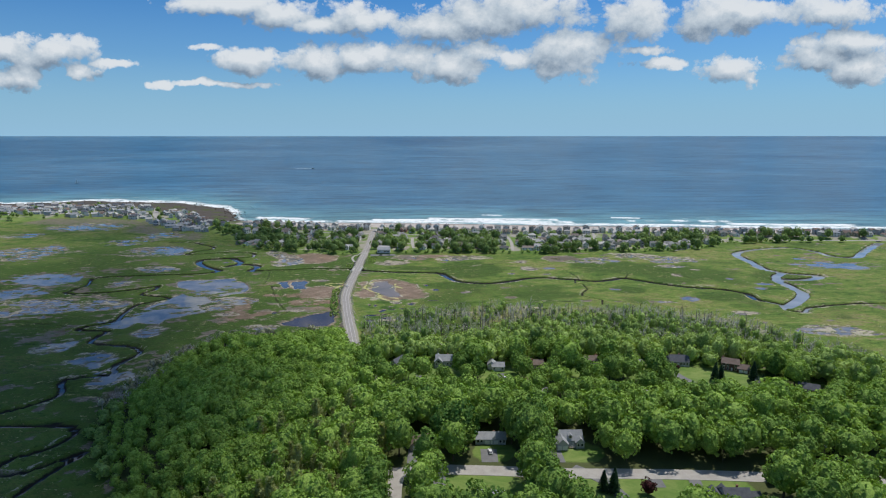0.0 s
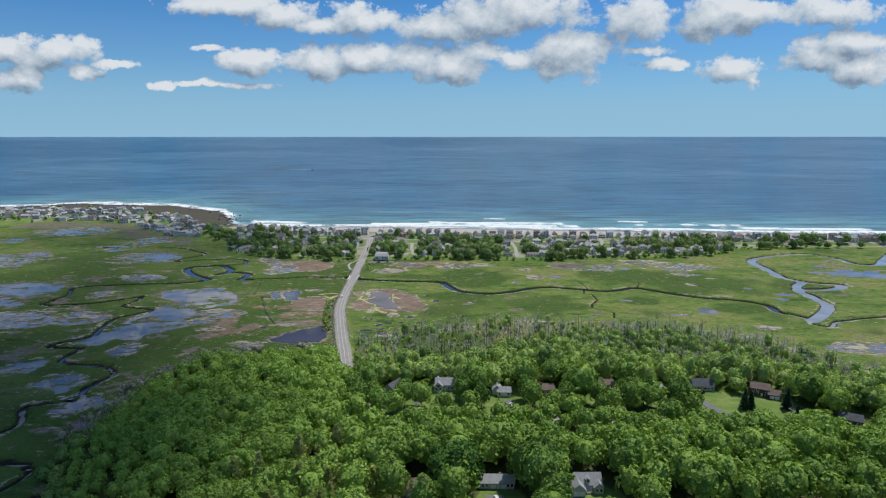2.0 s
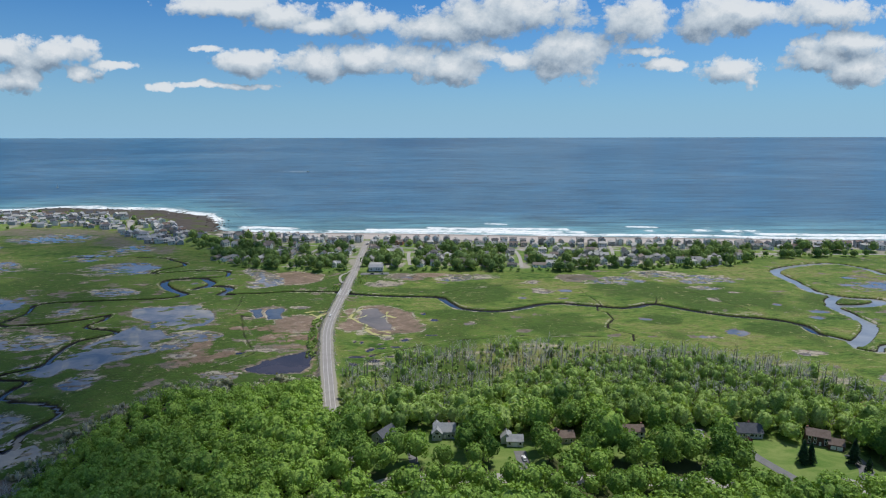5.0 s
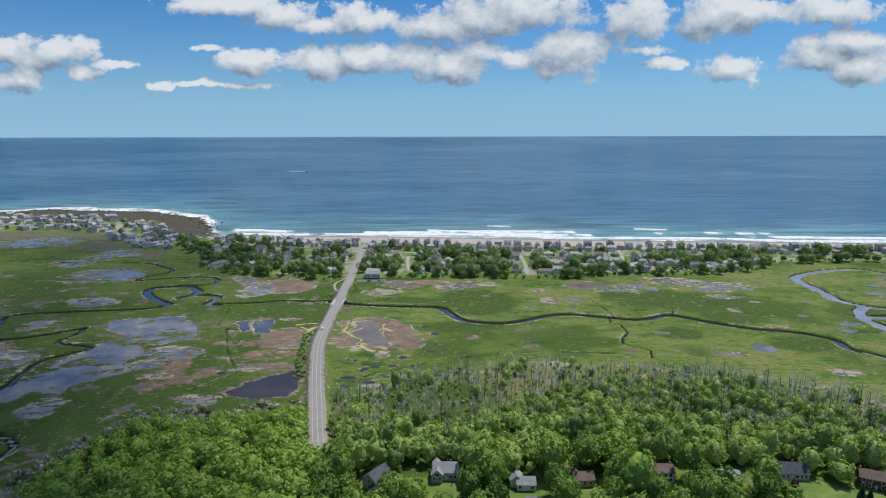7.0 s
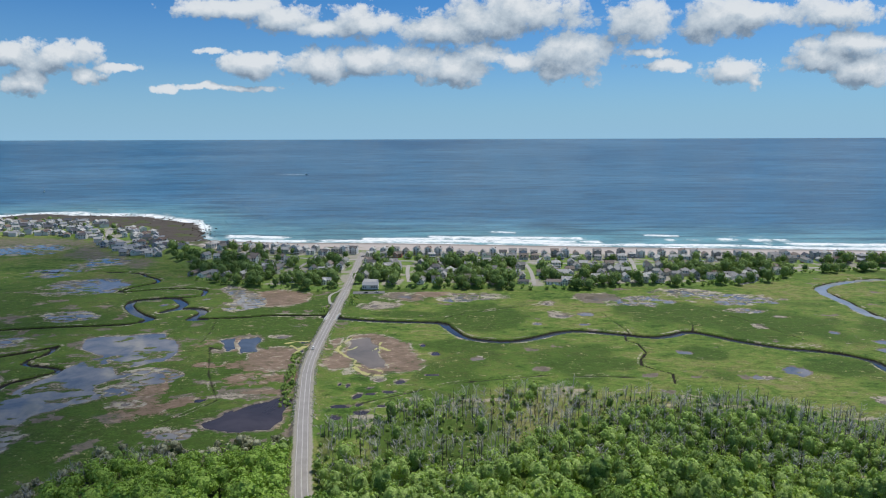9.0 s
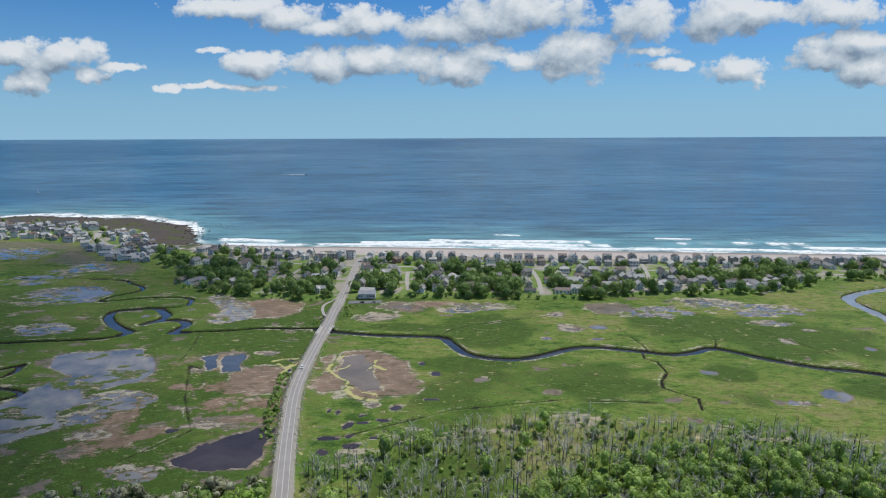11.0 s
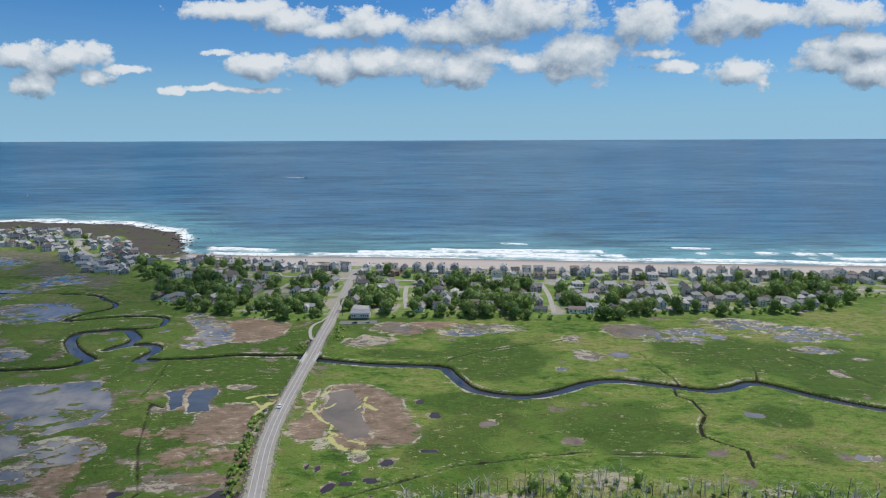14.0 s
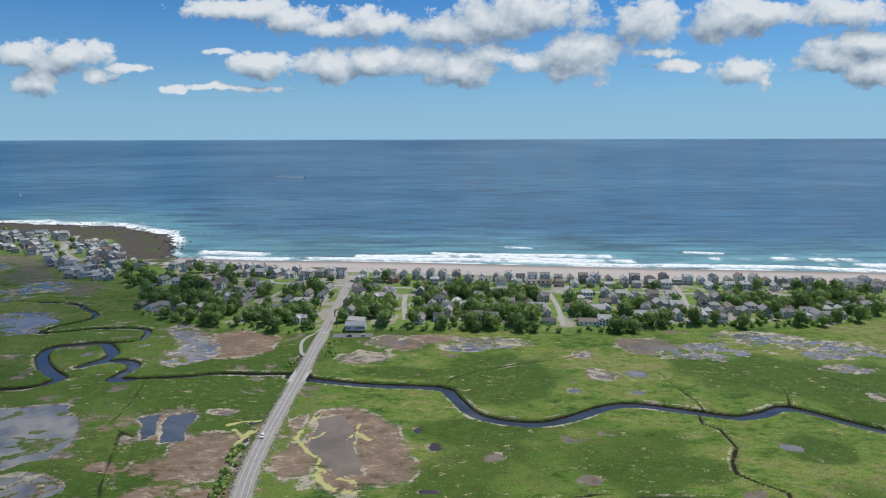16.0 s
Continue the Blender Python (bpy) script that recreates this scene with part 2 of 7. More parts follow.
    # creek mud made near-black: shade of the steep faces is painted in
    c = mix_node(t, ragged("shaded_bank", 0.7, None, 3.5), c, mix_node(t, fine.outputs[0], (0.009, 0.008, 0.007), (0.030, 0.025, 0.019)))
    sx = t.nodes.new("ShaderNodeSeparateXYZ")
    link(t, p, sx.inputs[0])
    wetness = math_node(t, "MULTIPLY_ADD", sx.outputs[2], -0.8, 0.45, clamp=True)
    dry = mix_node(t, mid.outputs[0], (0.40, 0.345, 0.315), (0.50, 0.445, 0.410))
    c = mix_node(t, ragged("sand", 0.3), c, mix_node(t, wetness, dry, (0.24, 0.215, 0.195)))
    c = mix_node(t, ragged("rock", 0.6), c, mix_node(t, fine.outputs[0], (0.050, 0.043, 0.037), (0.120, 0.102, 0.086)))
    c = mix_node(t, ragged("soil", 0.5), c, mix_node(t, fine.outputs[0], (0.050, 0.064, 0.024), (0.105, 0.120, 0.045)))
    c = mix_node(t, ragged("lawn", 0.4), c, mix_node(t, ramp_node(t, mid.outputs[0], [(0.35, 0.0), (0.65, 1.0)]), (0.088, 0.170, 0.030), (0.200, 0.255, 0.075)))
    c = mix_node(t, ragged("gravel", 0.6), c, mix_node(t, fine.outputs[0], (0.20, 0.185, 0.155), (0.42, 0.39, 0.33)))
    link(t, c, b.inputs["Base Color"])
    wet = math_node(t, "MULTIPLY", weight("mud"), 0.35)
    link(t, math_node(t, "SUBTRACT", 0.92, wet), b.inputs["Roughness"])
    h = math_node(t, "ADD", fine.outputs[0], math_node(t, "MULTIPLY", grain.outputs[0], 0.4))
    bumped(t, b, h, 0.5, 0.25)
    return m


def water_material(name, color, rough, ripple, bump, silt_sky=None):
    """Still water, patched with a second colour for silty mud and painted sky reflection."""
    m, t, b = base_material(name, rough, 0.7)
    b.inputs["IOR"].default_value = 1.33
    p = position(t)
    n = noise_node(t, p, 0.05, 6, 0.62, 0.5)
    link(t, mix_node(t, ramp_node(t, n.outputs[0], [(0.36, 0.0), (0.64, 1.0)]), color, silt_sky or tuple(v * 1.7 for v in color)), b.inputs["Base Color"])
    bumped(t, b, noise_node(t, p, ripple, 4, 0.6).outputs[0], bump, 0.05)
    return m


def sea_material():
    m, t, b = base_material("sea water", 0.28, 0.5)
    b.inputs["IOR"].default_value = 1.33
    p = position(t)
    swell = noise_node(t, vec_node(t, "MULTIPLY", p, (0.30, 1.0, 1.0)), 0.034, 6, 0.66, 0.4)
    train = noise_node(t, vec_node(t, "MULTIPLY", p, (0.22, 1.0, 1.0)), 0.010, 5, 0.6, 0.4)
    chop = noise_node(t, vec_node(t, "MULTIPLY", p, (0.35, 1.0, 1.0)), 0.35, 5, 0.65)
    wide = noise_node(t, vec_node(t, "MULTIPLY", p, (0.45, 1.0, 1.0)), 0.0017, 4, 0.55, 0.6)
    sh, fo = t.nodes.new("ShaderNodeAttribute"), t.nodes.new("ShaderNodeAttribute")
    sh.attribute_name, fo.attribute_name = "shallow", "foam"
    # broad lighter and darker patches stand in for cloud shade on the sea
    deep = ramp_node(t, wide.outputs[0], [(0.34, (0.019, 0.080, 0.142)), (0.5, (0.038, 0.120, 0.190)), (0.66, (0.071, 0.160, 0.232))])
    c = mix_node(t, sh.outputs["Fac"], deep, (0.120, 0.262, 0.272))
    # light and dark wave faces painted into the water colour by noise
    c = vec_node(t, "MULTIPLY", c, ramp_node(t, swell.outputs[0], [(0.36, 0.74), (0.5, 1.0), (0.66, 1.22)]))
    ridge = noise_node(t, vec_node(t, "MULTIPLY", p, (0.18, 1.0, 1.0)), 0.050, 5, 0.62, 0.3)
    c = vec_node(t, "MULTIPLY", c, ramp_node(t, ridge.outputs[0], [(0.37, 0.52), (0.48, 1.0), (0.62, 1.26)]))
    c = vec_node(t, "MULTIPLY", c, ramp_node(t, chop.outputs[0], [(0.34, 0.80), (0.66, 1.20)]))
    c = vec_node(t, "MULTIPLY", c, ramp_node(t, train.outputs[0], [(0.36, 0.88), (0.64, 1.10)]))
    lace, fine = noise_node(t, vec_node(t, "MULTIPLY", p, (0.7, 1.0, 1.0)), 0.22, 7, 0.70, 0.9), noise_node(t, p, 1.4, 5, 0.7)
    j = math_node(t, "ADD", math_node(t, "MULTIPLY", math_node(t, "SUBTRACT", lace.outputs[0], 0.5), 2.2), math_node(t, "MULTIPLY", math_node(t, "SUBTRACT", fine.outputs[0], 0.5), 0.9))
    fm = math_node(t, "MULTIPLY_ADD", math_node(t, "ADD", fo.outputs["Fac"], math_node(t, "MULTIPLY", j, 0.62)), 2.8, -1.25, clamp=True)
    fm = math_node(t, "MULTIPLY", fm, math_node(t, "MULTIPLY_ADD", fo.outputs["Fac"], 6.0, 0.0, clamp=True))
    c = mix_node(t, fm, c, (0.86, 0.88, 0.88))
    link(t, c, b.inputs["Base Color"])
    link(t, math_node(t, "MULTIPLY_ADD", fm, 0.5, 0.3, clamp=True), b.inputs["Roughness"])
    h = math_node(t, "ADD", math_node(t, "MULTIPLY", swell.outputs[0], 3.0), math_node(t, "MULTIPLY", chop.outputs[0], 0.8))
    bumped(t, b, h, 0.6, 0.6)
    return m


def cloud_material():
    """The added shade cloud: white droplets, more see-through where the cloud is shallow."""
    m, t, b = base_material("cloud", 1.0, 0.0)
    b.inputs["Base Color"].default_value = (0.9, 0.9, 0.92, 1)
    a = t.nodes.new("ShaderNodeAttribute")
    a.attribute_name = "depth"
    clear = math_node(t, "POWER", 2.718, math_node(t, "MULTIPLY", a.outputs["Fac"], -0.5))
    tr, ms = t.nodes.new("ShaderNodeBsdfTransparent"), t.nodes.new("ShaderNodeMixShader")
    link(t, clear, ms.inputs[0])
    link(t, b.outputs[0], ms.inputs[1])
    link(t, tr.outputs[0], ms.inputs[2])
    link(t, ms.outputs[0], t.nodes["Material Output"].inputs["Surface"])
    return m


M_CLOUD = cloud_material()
M_GROUND = ground_material()
M_SEA = sea_material()
M_CREEK = water_material("creek water", (0.030, 0.038, 0.055), 0.03, 0.6, 0.006)
# pale tones of pond and river water stand in for reflected sky and cloud
M_POND = water_material("pond water", (0.105, 0.122, 0.148), 0.02, 0.5, 0.004, (0.27, 0.25, 0.23))
M_RIVER = water_material("pale river water", (0.20, 0.225, 0.25), 0.04, 0.5, 0.006, (0.31, 0.32, 0.325))
M_PAN = water_material("brackish pan water", (0.140, 0.118, 0.092), 0.20, 0.35, 0.006, (0.225, 0.180, 0.140))
M_SLATE = water_material("slate-blue pool water", (0.058, 0.068, 0.086), 0.04, 0.5, 0.006)
M_DARKPOND = water_material("peaty pond water", (0.040, 0.032, 0.034), 0.06, 0.5, 0.02)
M_LEAF = foliage("broadleaf foliage", (0.030, 0.108, 0.022), (0.292, 0.438, 0.092), 0.22)
M_PINE = foliage("pine needles", (0.140, 0.185, 0.065), (0.440, 0.480, 0.215), 0.35)
M_YOUNG = foliage("young foliage", (0.070, 0.160, 0.042), (0.370, 0.500, 0.155), 0.30)
M_TOWNLEAF = foliage("coastal foliage", (0.050, 0.122, 0.036), (0.250, 0.345, 0.115), 0.24)
M_BRUSH = foliage("bare grey brush", (0.175, 0.185, 0.105), (0.450, 0.455, 0.320), 0.2)
M_FIR = foliage("conifer needles", (0.010, 0.030, 0.012), (0.030, 0.070, 0.026), 0.08)
M_PLUM = foliage("dark red foliage", (0.030, 0.010, 0.012), (0.075, 0.022, 0.024), 0.1)
M_BARK = grained("bark", (0.055, 0.042, 0.032), (0.13, 0.105, 0.085), 1.0, 8)
M_DEAD = grained("dead grey wood", (0.33, 0.315, 0.29), (0.60, 0.58, 0.54), 0.5, 6)
M_SNAG = grained("dark dead trunk", (0.045, 0.038, 0.032), (0.13, 0.115, 0.10), 0.5, 6)
M_ASPHALT = grained("worn asphalt", (0.245, 0.227, 0.216), (0.345, 0.322, 0.308), 0.25, 5, 0.9)
M_LANE = grained("pale street asphalt", (0.29, 0.272, 0.252), (0.44, 0.415, 0.388), 0.3, 4, 0.9)
M_DRIVE = grained("driveway asphalt", (0.13, 0.13, 0.135), (0.21, 0.21, 0.215), 0.4, 5, 0.9)
M_PAINT = grained("road paint", (0.46, 0.45, 0.42), (0.68, 0.67, 0.63), 1.5, 9, 0.8)
M_CONCRETE = grained("concrete", (0.36, 0.345, 0.31), (0.55, 0.53, 0.49), 0.8, 6)
M_STONE = grained("riprap stone", (0.20, 0.185, 0.165), (0.46, 0.43, 0.39), 0.8, 5)
M_ROCK = grained("shore rock", (0.035, 0.028, 0.022), (0.12, 0.095, 0.075), 0.6, 4)
M_TRIM = grained("white trim paint", (0.66, 0.65, 0.62), (0.82, 0.81, 0.79), 1.0, 7, 0.6)
M_GLASS = base_material("window glass", 0.08, 0.6)[0]
M_GLASS.node_tree.nodes["Principled BSDF"].inputs["Base Color"].default_value = (0.02, 0.025, 0.03, 1)
M_WALL = varied("shingle and clapboard siding", [(0.0, (0.50, 0.48, 0.45)), (0.12, (0.82, 0.81, 0.79)), (0.44, (0.36, 0.35, 0.34)), (0.50, (0.60, 0.56, 0.49)), (0.60, (0.50, 0.54, 0.58)), (0.70, (0.80, 0.79, 0.77)), (0.88, (0.62, 0.57, 0.47)), (0.95, (0.25, 0.26, 0.28)), (0.98, (0.42, 0.18, 0.14))])
M_ROOF = varied("asphalt shingles", [(0.0, (0.24, 0.235, 0.23)), (0.25, (0.12, 0.118, 0.12)), (0.40, (0.32, 0.31, 0.30)), (0.62, (0.24, 0.20, 0.175)), (0.76, (0.44, 0.43, 0.415))], 0.3, 1.5, 0.9)
M_GREYSIDING = grained("grey clapboard", (0.33, 0.35, 0.37), (0.47, 0.49, 0.51), 0.8, 6)
M_WHITESIDING = grained("white clapboard", (0.58, 0.57, 0.55), (0.76, 0.75, 0.73), 0.8, 6)
M_REDSIDING = grained("brown-red siding", (0.085, 0.045, 0.038), (0.15, 0.085, 0.07), 0.8, 6)
M_BEIGE = grained("beige siding", (0.36, 0.32, 0.26), (0.50, 0.46, 0.39), 0.8, 6)
M_DARKROOF = grained("charcoal shingles", (0.070, 0.075, 0.092), (0.135, 0.142, 0.160), 0.8, 6)
M_GREYROOF = grained("grey shingles", (0.235, 0.245, 0.262), (0.38, 0.39, 0.41), 0.8, 6)
M_PALEROOF = grained("pale weathered shingles", (0.36, 0.355, 0.34), (0.50, 0.49, 0.475), 0.8, 6)
M_BROWNROOF = grained("brown shingles", (0.13, 0.095, 0.08), (0.24, 0.185, 0.16), 0.8, 6)
M_BRICK = grained("chimney brick", (0.18, 0.08, 0.06), (0.33, 0.17, 0.13), 1.5, 8)
M_DECK = grained("weathered deck boards", (0.26, 0.225, 0.18), (0.44, 0.40, 0.34), 0.8, 7)
M_CAR = varied("car paint", [(0.0, (0.75, 0.75, 0.75)), (0.3, (0.05, 0.055, 0.06)), (0.5, (0.35, 0.36, 0.37)), (0.7, (0.25, 0.04, 0.03)), (0.8, (0.06, 0.10, 0.2)), (0.9, (0.7, 0.7, 0.68))], 0.05, 1.0, 0.3, 0.5)
M_WHITECAR = grained("white car paint", (0.74, 0.74, 0.74), (0.82, 0.82, 0.82), 0.5, 2, 0.25, 0.5, 0.0)
M_TYRE = grained("tyre rubber", (0.015, 0.015, 0.015), (0.03, 0.03, 0.03), 2, 8)
M_POLE = grained("creosoted pole", (0.10, 0.075, 0.055), (0.20, 0.16, 0.125), 1, 8)
M_SAIL = grained("white sailcloth", (0.78, 0.78, 0.76), (0.86, 0.86, 0.85), 0.5, 2)
M_FOAM = grained("sea foam", (0.70, 0.74, 0.76), (0.88, 0.90, 0.90), 0.05, 0.6)

# ---- geometry helpers ----
def mesh_from(name, verts, faces, mats, smooth=False, mat_index=None):
    me = bpy.data.meshes.new(name)
    me.from_pydata(verts, [], faces)
    for m in mats if isinstance(mats, (list, tuple)) else [mats]:
        me.materials.append(m)
    if smooth:
        me.polygons.foreach_set("use_smooth", np.ones(len(me.polygons), dtype=bool))
    if mat_index is not None:
        me.polygons.foreach_set("material_index", np.asarray(mat_index, dtype=np.int32))
    me.update()
    return me


def quads_mesh(name, co, quads, mat):
    """A large mesh from arrays of corners and four-sided faces."""
    me = bpy.data.meshes.new(name)
    me.vertices.add(len(co))
    me.vertices.foreach_set("co", np.asarray(co, dtype=np.float32).ravel())
    me.loops.add(quads.size)
    me.loops.foreach_set("vertex_index", quads.astype(np.int32).ravel())
    me.polygons.add(len(quads))
    me.polygons.foreach_set("loop_start", np.arange(0, quads.size, 4, dtype=np.int32))
    me.materials.append(mat)
    me.update(calc_edges=True)
    return me


def weigh(me, name, values):
    me.attributes.new(name, "FLOAT", "POINT").data.foreach_set("value", np.asarray(values, dtype=np.float32).ravel())


def grid_mesh(name, xs, ys, z, mat):
    X, Y = np.meshgrid(xs, ys)
    co = np.stack([X, Y, z], axis=-1).reshape(-1, 3)
    nx, ny = len(xs), len(ys)
    i = (np.arange(ny - 1)[:, None] * nx + np.arange(nx - 1)[None, :]).ravel()
    me = quads_mesh(name, co, np.stack([i, i + 1, i + nx + 1, i + nx], axis=1), mat)
    me.polygons.foreach_set("use_smooth", np.ones(len(me.polygons), dtype=bool))
    return me


def part(name, me, parent, label="", at=None):
    ob = new(name, me)
    ob.parent = parent
    if at is not None:
        ob.matrix_basis = at
    return tagged(ob, label) if label else ob


def lattice(ix, iy, seed):
    h = (ix.astype(np.int64) * 374761393 + iy.astype(np.int64) * 668265263 + seed * 974634777) & 0xFFFFFFFF
    h = ((h ^ (h >> 13)) * 1274126177) & 0xFFFFFFFF
    return ((h ^ (h >> 16)) & 0xFFFF) / 65535.0


def soft_noise(x, y, size, seed):
    x, y = x / size, y / size
    ix, iy = np.floor(x), np.floor(y)
    fx, fy = x - ix, y - iy
    fx, fy = fx * fx * (3 - 2 * fx), fy * fy * (3 - 2 * fy)
    a, b = lattice(ix, iy, seed), lattice(ix + 1, iy, seed)
    c, d = lattice(ix, iy + 1, seed), lattice(ix + 1, iy + 1, seed)
    return (a + (b - a) * fx) * (1 - fy) + (c + (d - c) * fx) * fy


def fractal(x, y, size, seed, octaves=4):
    total, gain = 0.0, 0.5
    for k in range(octaves):
        total = total + gain * soft_noise(x + 37.0 * k, y - 91.0 * k, size, seed + k)
        size, gain = size / 2.0, gain / 2.0
    return total / (1 - 0.5 ** octaves) - 0.5


def cells(x, y, size, seed):
    """Crazed ground: distance from the nearest cell edge, and a number for each cell."""
    x, y = x / size, y / size
    ix, iy = np.floor(x), np.floor(y)
    best, second, own = np.full(x.shape, 9.0), np.full(x.shape, 9.0), np.zeros(x.shape)
    for a in (-1, 0, 1):
        for b in (-1, 0, 1):
            jx, jy = ix + a, iy + b
            d = np.hypot(jx + lattice(jx, jy, seed) - x, jy + lattice(jx, jy, seed + 1) - y)
            first = d < best
            second = np.where(first, best, np.minimum(second, d))
            own = np.where(first, lattice(jx, jy, seed + 2), own)
            best = np.where(first, d, best)
    return (second - best) * size * 0.5, own


def step(a, b, v):
    t = np.clip((v - a) / (b - a), 0, 1)
    return t * t * (3 - 2 * t)


def curve_points(pts, n=5):
    """A smooth line through the given turning points."""
    p = np.array([pts[0], *pts, pts[-1]], dtype=float)
    out = []
    for i in range(1, len(p) - 2):
        for t in np.arange(n) / n:
            a, b, c, d = p[i - 1], p[i], p[i + 1], p[i + 2]
            out.append(0.5 * (2 * b + (c - a) * t + (2 * a - 5 * b + 4 * c - d) * t * t + (3 * b - a - 3 * c + d) * t ** 3))
    out.append(p[-2])
    return np.array(out)


def off_line(X, Y, line):
    """Distance of every ground point from a line."""
    best = np.full(X.shape, 1e9)
    for (ax, ay), (bx, by) in zip(line[:-1], line[1:]):
        dx, dy = bx - ax, by - ay
        t = np.clip(((X - ax) * dx + (Y - ay) * dy) / max(dx * dx + dy * dy, 1e-9), 0, 1)
        best = np.minimum(best, (X - ax - t * dx) ** 2 + (Y - ay - t * dy) ** 2)
    return np.sqrt(best)


def inside(X, Y, poly):
    hit = np.zeros(np.shape(X), dtype=bool)
    for (ax, ay), (bx, by) in zip(poly, poly[1:] + poly[:1]):
        if ay != by:
            hit ^= ((ay > Y) != (by > Y)) & (X < (bx - ax) * (Y - ay) / (by - ay) + ax)
    return hit


# ---- plan of the marsh ----
CREEK_EAST = [(-84, 503), (-74, 500), (-45, 494), (-10, 491), (-3, 482), (5, 466), (15, 459), (31, 456), (46, 461), (64, 472), (78, 475), (96, 470), (117, 464), (130, 467), (145, 473), (166, 457), (185, 446), (203, 441), (215, 434), (222, 425), (221, 413), (227, 405), (234, 395)]
RIVER = [(470, 640), (440, 612), (412, 583), (390, 560), (372, 564), (369, 589), (354, 609), (322, 602), (291, 585), (281, 568), (280, 540), (277, 512), (283, 499), (293, 490), (310, 485), (298, 474), (281, 470), (267, 471), (267, 458), (266, 443), (263, 426), (245, 405), (232, 393)]
OXBOW = [(268, 472), (274, 484), (283, 493)]
RIVER_TAIL = [(232, 393), (228, 387), (237, 381), (245, 390), (256, 394), (269, 398), (290, 402), (320, 400)]
CREEK_CULVERT = [(-76, 503), (-85, 506), (-103, 506), (-123, 506), (-137, 502), (-159, 499), (-163, 498)]
CREEK_WEST = [(-162, 498), (-172, 498), (-171, 506), (-170, 514), (-176, 521), (-186, 522), (-193, 518), (-198, 514), (-193, 522), (-191, 531), (-197, 540), (-207, 549), (-221, 546), (-231, 542), (-230, 531), (-219, 516), (-208, 506), (-199, 499), (-201, 492)]
CREEK_LEFT = [(-200, 493), (-207, 487), (-222, 484), (-245, 481), (-278, 475), (-291, 468), (-284, 447), (-286, 424), (-252, 427), (-226, 445)]
CREEK_NORTHWEST = [(-207, 549), (-191, 553), (-189, 560), (-194, 574), (-211, 577), (-231, 574), (-249, 567), (-257, 567), (-254, 579), (-243, 595), (-247, 608), (-261, 619), (-277, 631), (-318, 636), (-362, 634)]
CREEK_SOUTHWEST = [(-226, 445), (-224, 434), (-227, 420), (-203, 412), (-210, 400), (-217, 392), (-215, 372), (-213, 358), (-226, 341), (-205, 338)]
CREEK_LOW = [(-205, 338), (-205, 319), (-179, 313), (-168, 302), (-172, 285), (-168, 274), (-186, 266), (-180, 254), (-179, 246), (-194, 231), (-230, 225)]
CREEK_NEAR = [(-215, 222), (-184, 220), (-159, 221), (-149, 214), (-152, 202), (-160, 196), (-162, 186)]
CREEK_NEAREST = [(-143, 172), (-141, 184), (-136, 200), (-145, 191), (-152, 185), (-170, 186)]
TRIBUTARY = [(102, 466), (101, 457), (106, 453), (106, 438), (100, 428), (98, 420), (104, 414), (110, 409), (107, 397)]
DITCHES = [[(-8, 493), (-4, 502), (10, 512), (37, 524), (56, 530), (68, 537)], [(106, 470), (106, 479), (103, 494), (100, 512)], [(-155, 498), (-149, 476), (-146, 452), (-138, 445), (-123, 406), (-114, 389), (-107, 376), (-110, 370)], [(-138, 445), (-130, 441)], [(-107, 376), (-116, 363), (-124, 352)], [(215, 433), (200, 470), (188, 498), (176, 520)], [(-260, 352), (-227, 344)], [(-288, 361), (-260, 352)], [(145, 473), (150, 485), (152, 492)], [(-45, 372), (0, 396), (45, 406), (90, 404)]]
ROAD_LINE = [(-26, 240), (-38, 268), (-48.5, 297), (-53.5, 315), (-58.3, 336), (-63.6, 359), (-69.5, 387), (-73.8, 410), (-76.5, 437), (-78, 471), (-79.3, 505), (-81, 540), (-82.7, 585), (-86, 640), (-89, 690), (-90, 712)]
EAST_POOLS = [
    (128, 441, 5, 3.5, 'w'), (89, 511, 4.8, 4.4, 'w'), (84, 488, 3.2, 2.5, 'w'), (53, 489, 3.2, 2.5, 'w'), (116, 543, 8.1, 11.6, 'w'), (150, 543, 9.4, 7.1, 'w'), (174, 563, 23, 13.9, 's'), (206, 547, 29.7, 12.6, 's'), (199, 520, 12.1, 6.1, 's'), (13, 429, 3.6, 3.2, 'p'), (346, 524, 44, 17, 'w'), (331, 553, 6, 4, 'w'), (237, 343, 18.8, 10.6, 's'), (173, 413, 6.6, 6.5, 'w'), (250, 457, 6.5, 4.2, 'w'), (240, 443, 5, 4, 'w'), (155, 403, 5, 3, 'm'), (214, 505, 4, 3, 'm'), (196, 378, 9, 4, 'm'), (191, 484, 4.4, 4.8, 'm'), (231, 474, 3.5, 3.4, 'w'), (150, 404, 2.3, 3.1, 'w'),
]
NORTH_PANS = [
    (-37, 554, 19, 11.6, 'm'), (-53, 530, 15.7, 9.6, 'm'), (-15, 560, 16.7, 6, 'r'), (18, 555, 19.6, 7.7, 's'), (71, 509, 8.5, 8.7, 'm'), (68, 537, 6.2, 5.2, 'm'), (107, 550, 19.1, 18.5, 'm'), (139, 541, 15.5, 13.1, 's'), (2, 549, 12.9, 7.5, 's'),
]
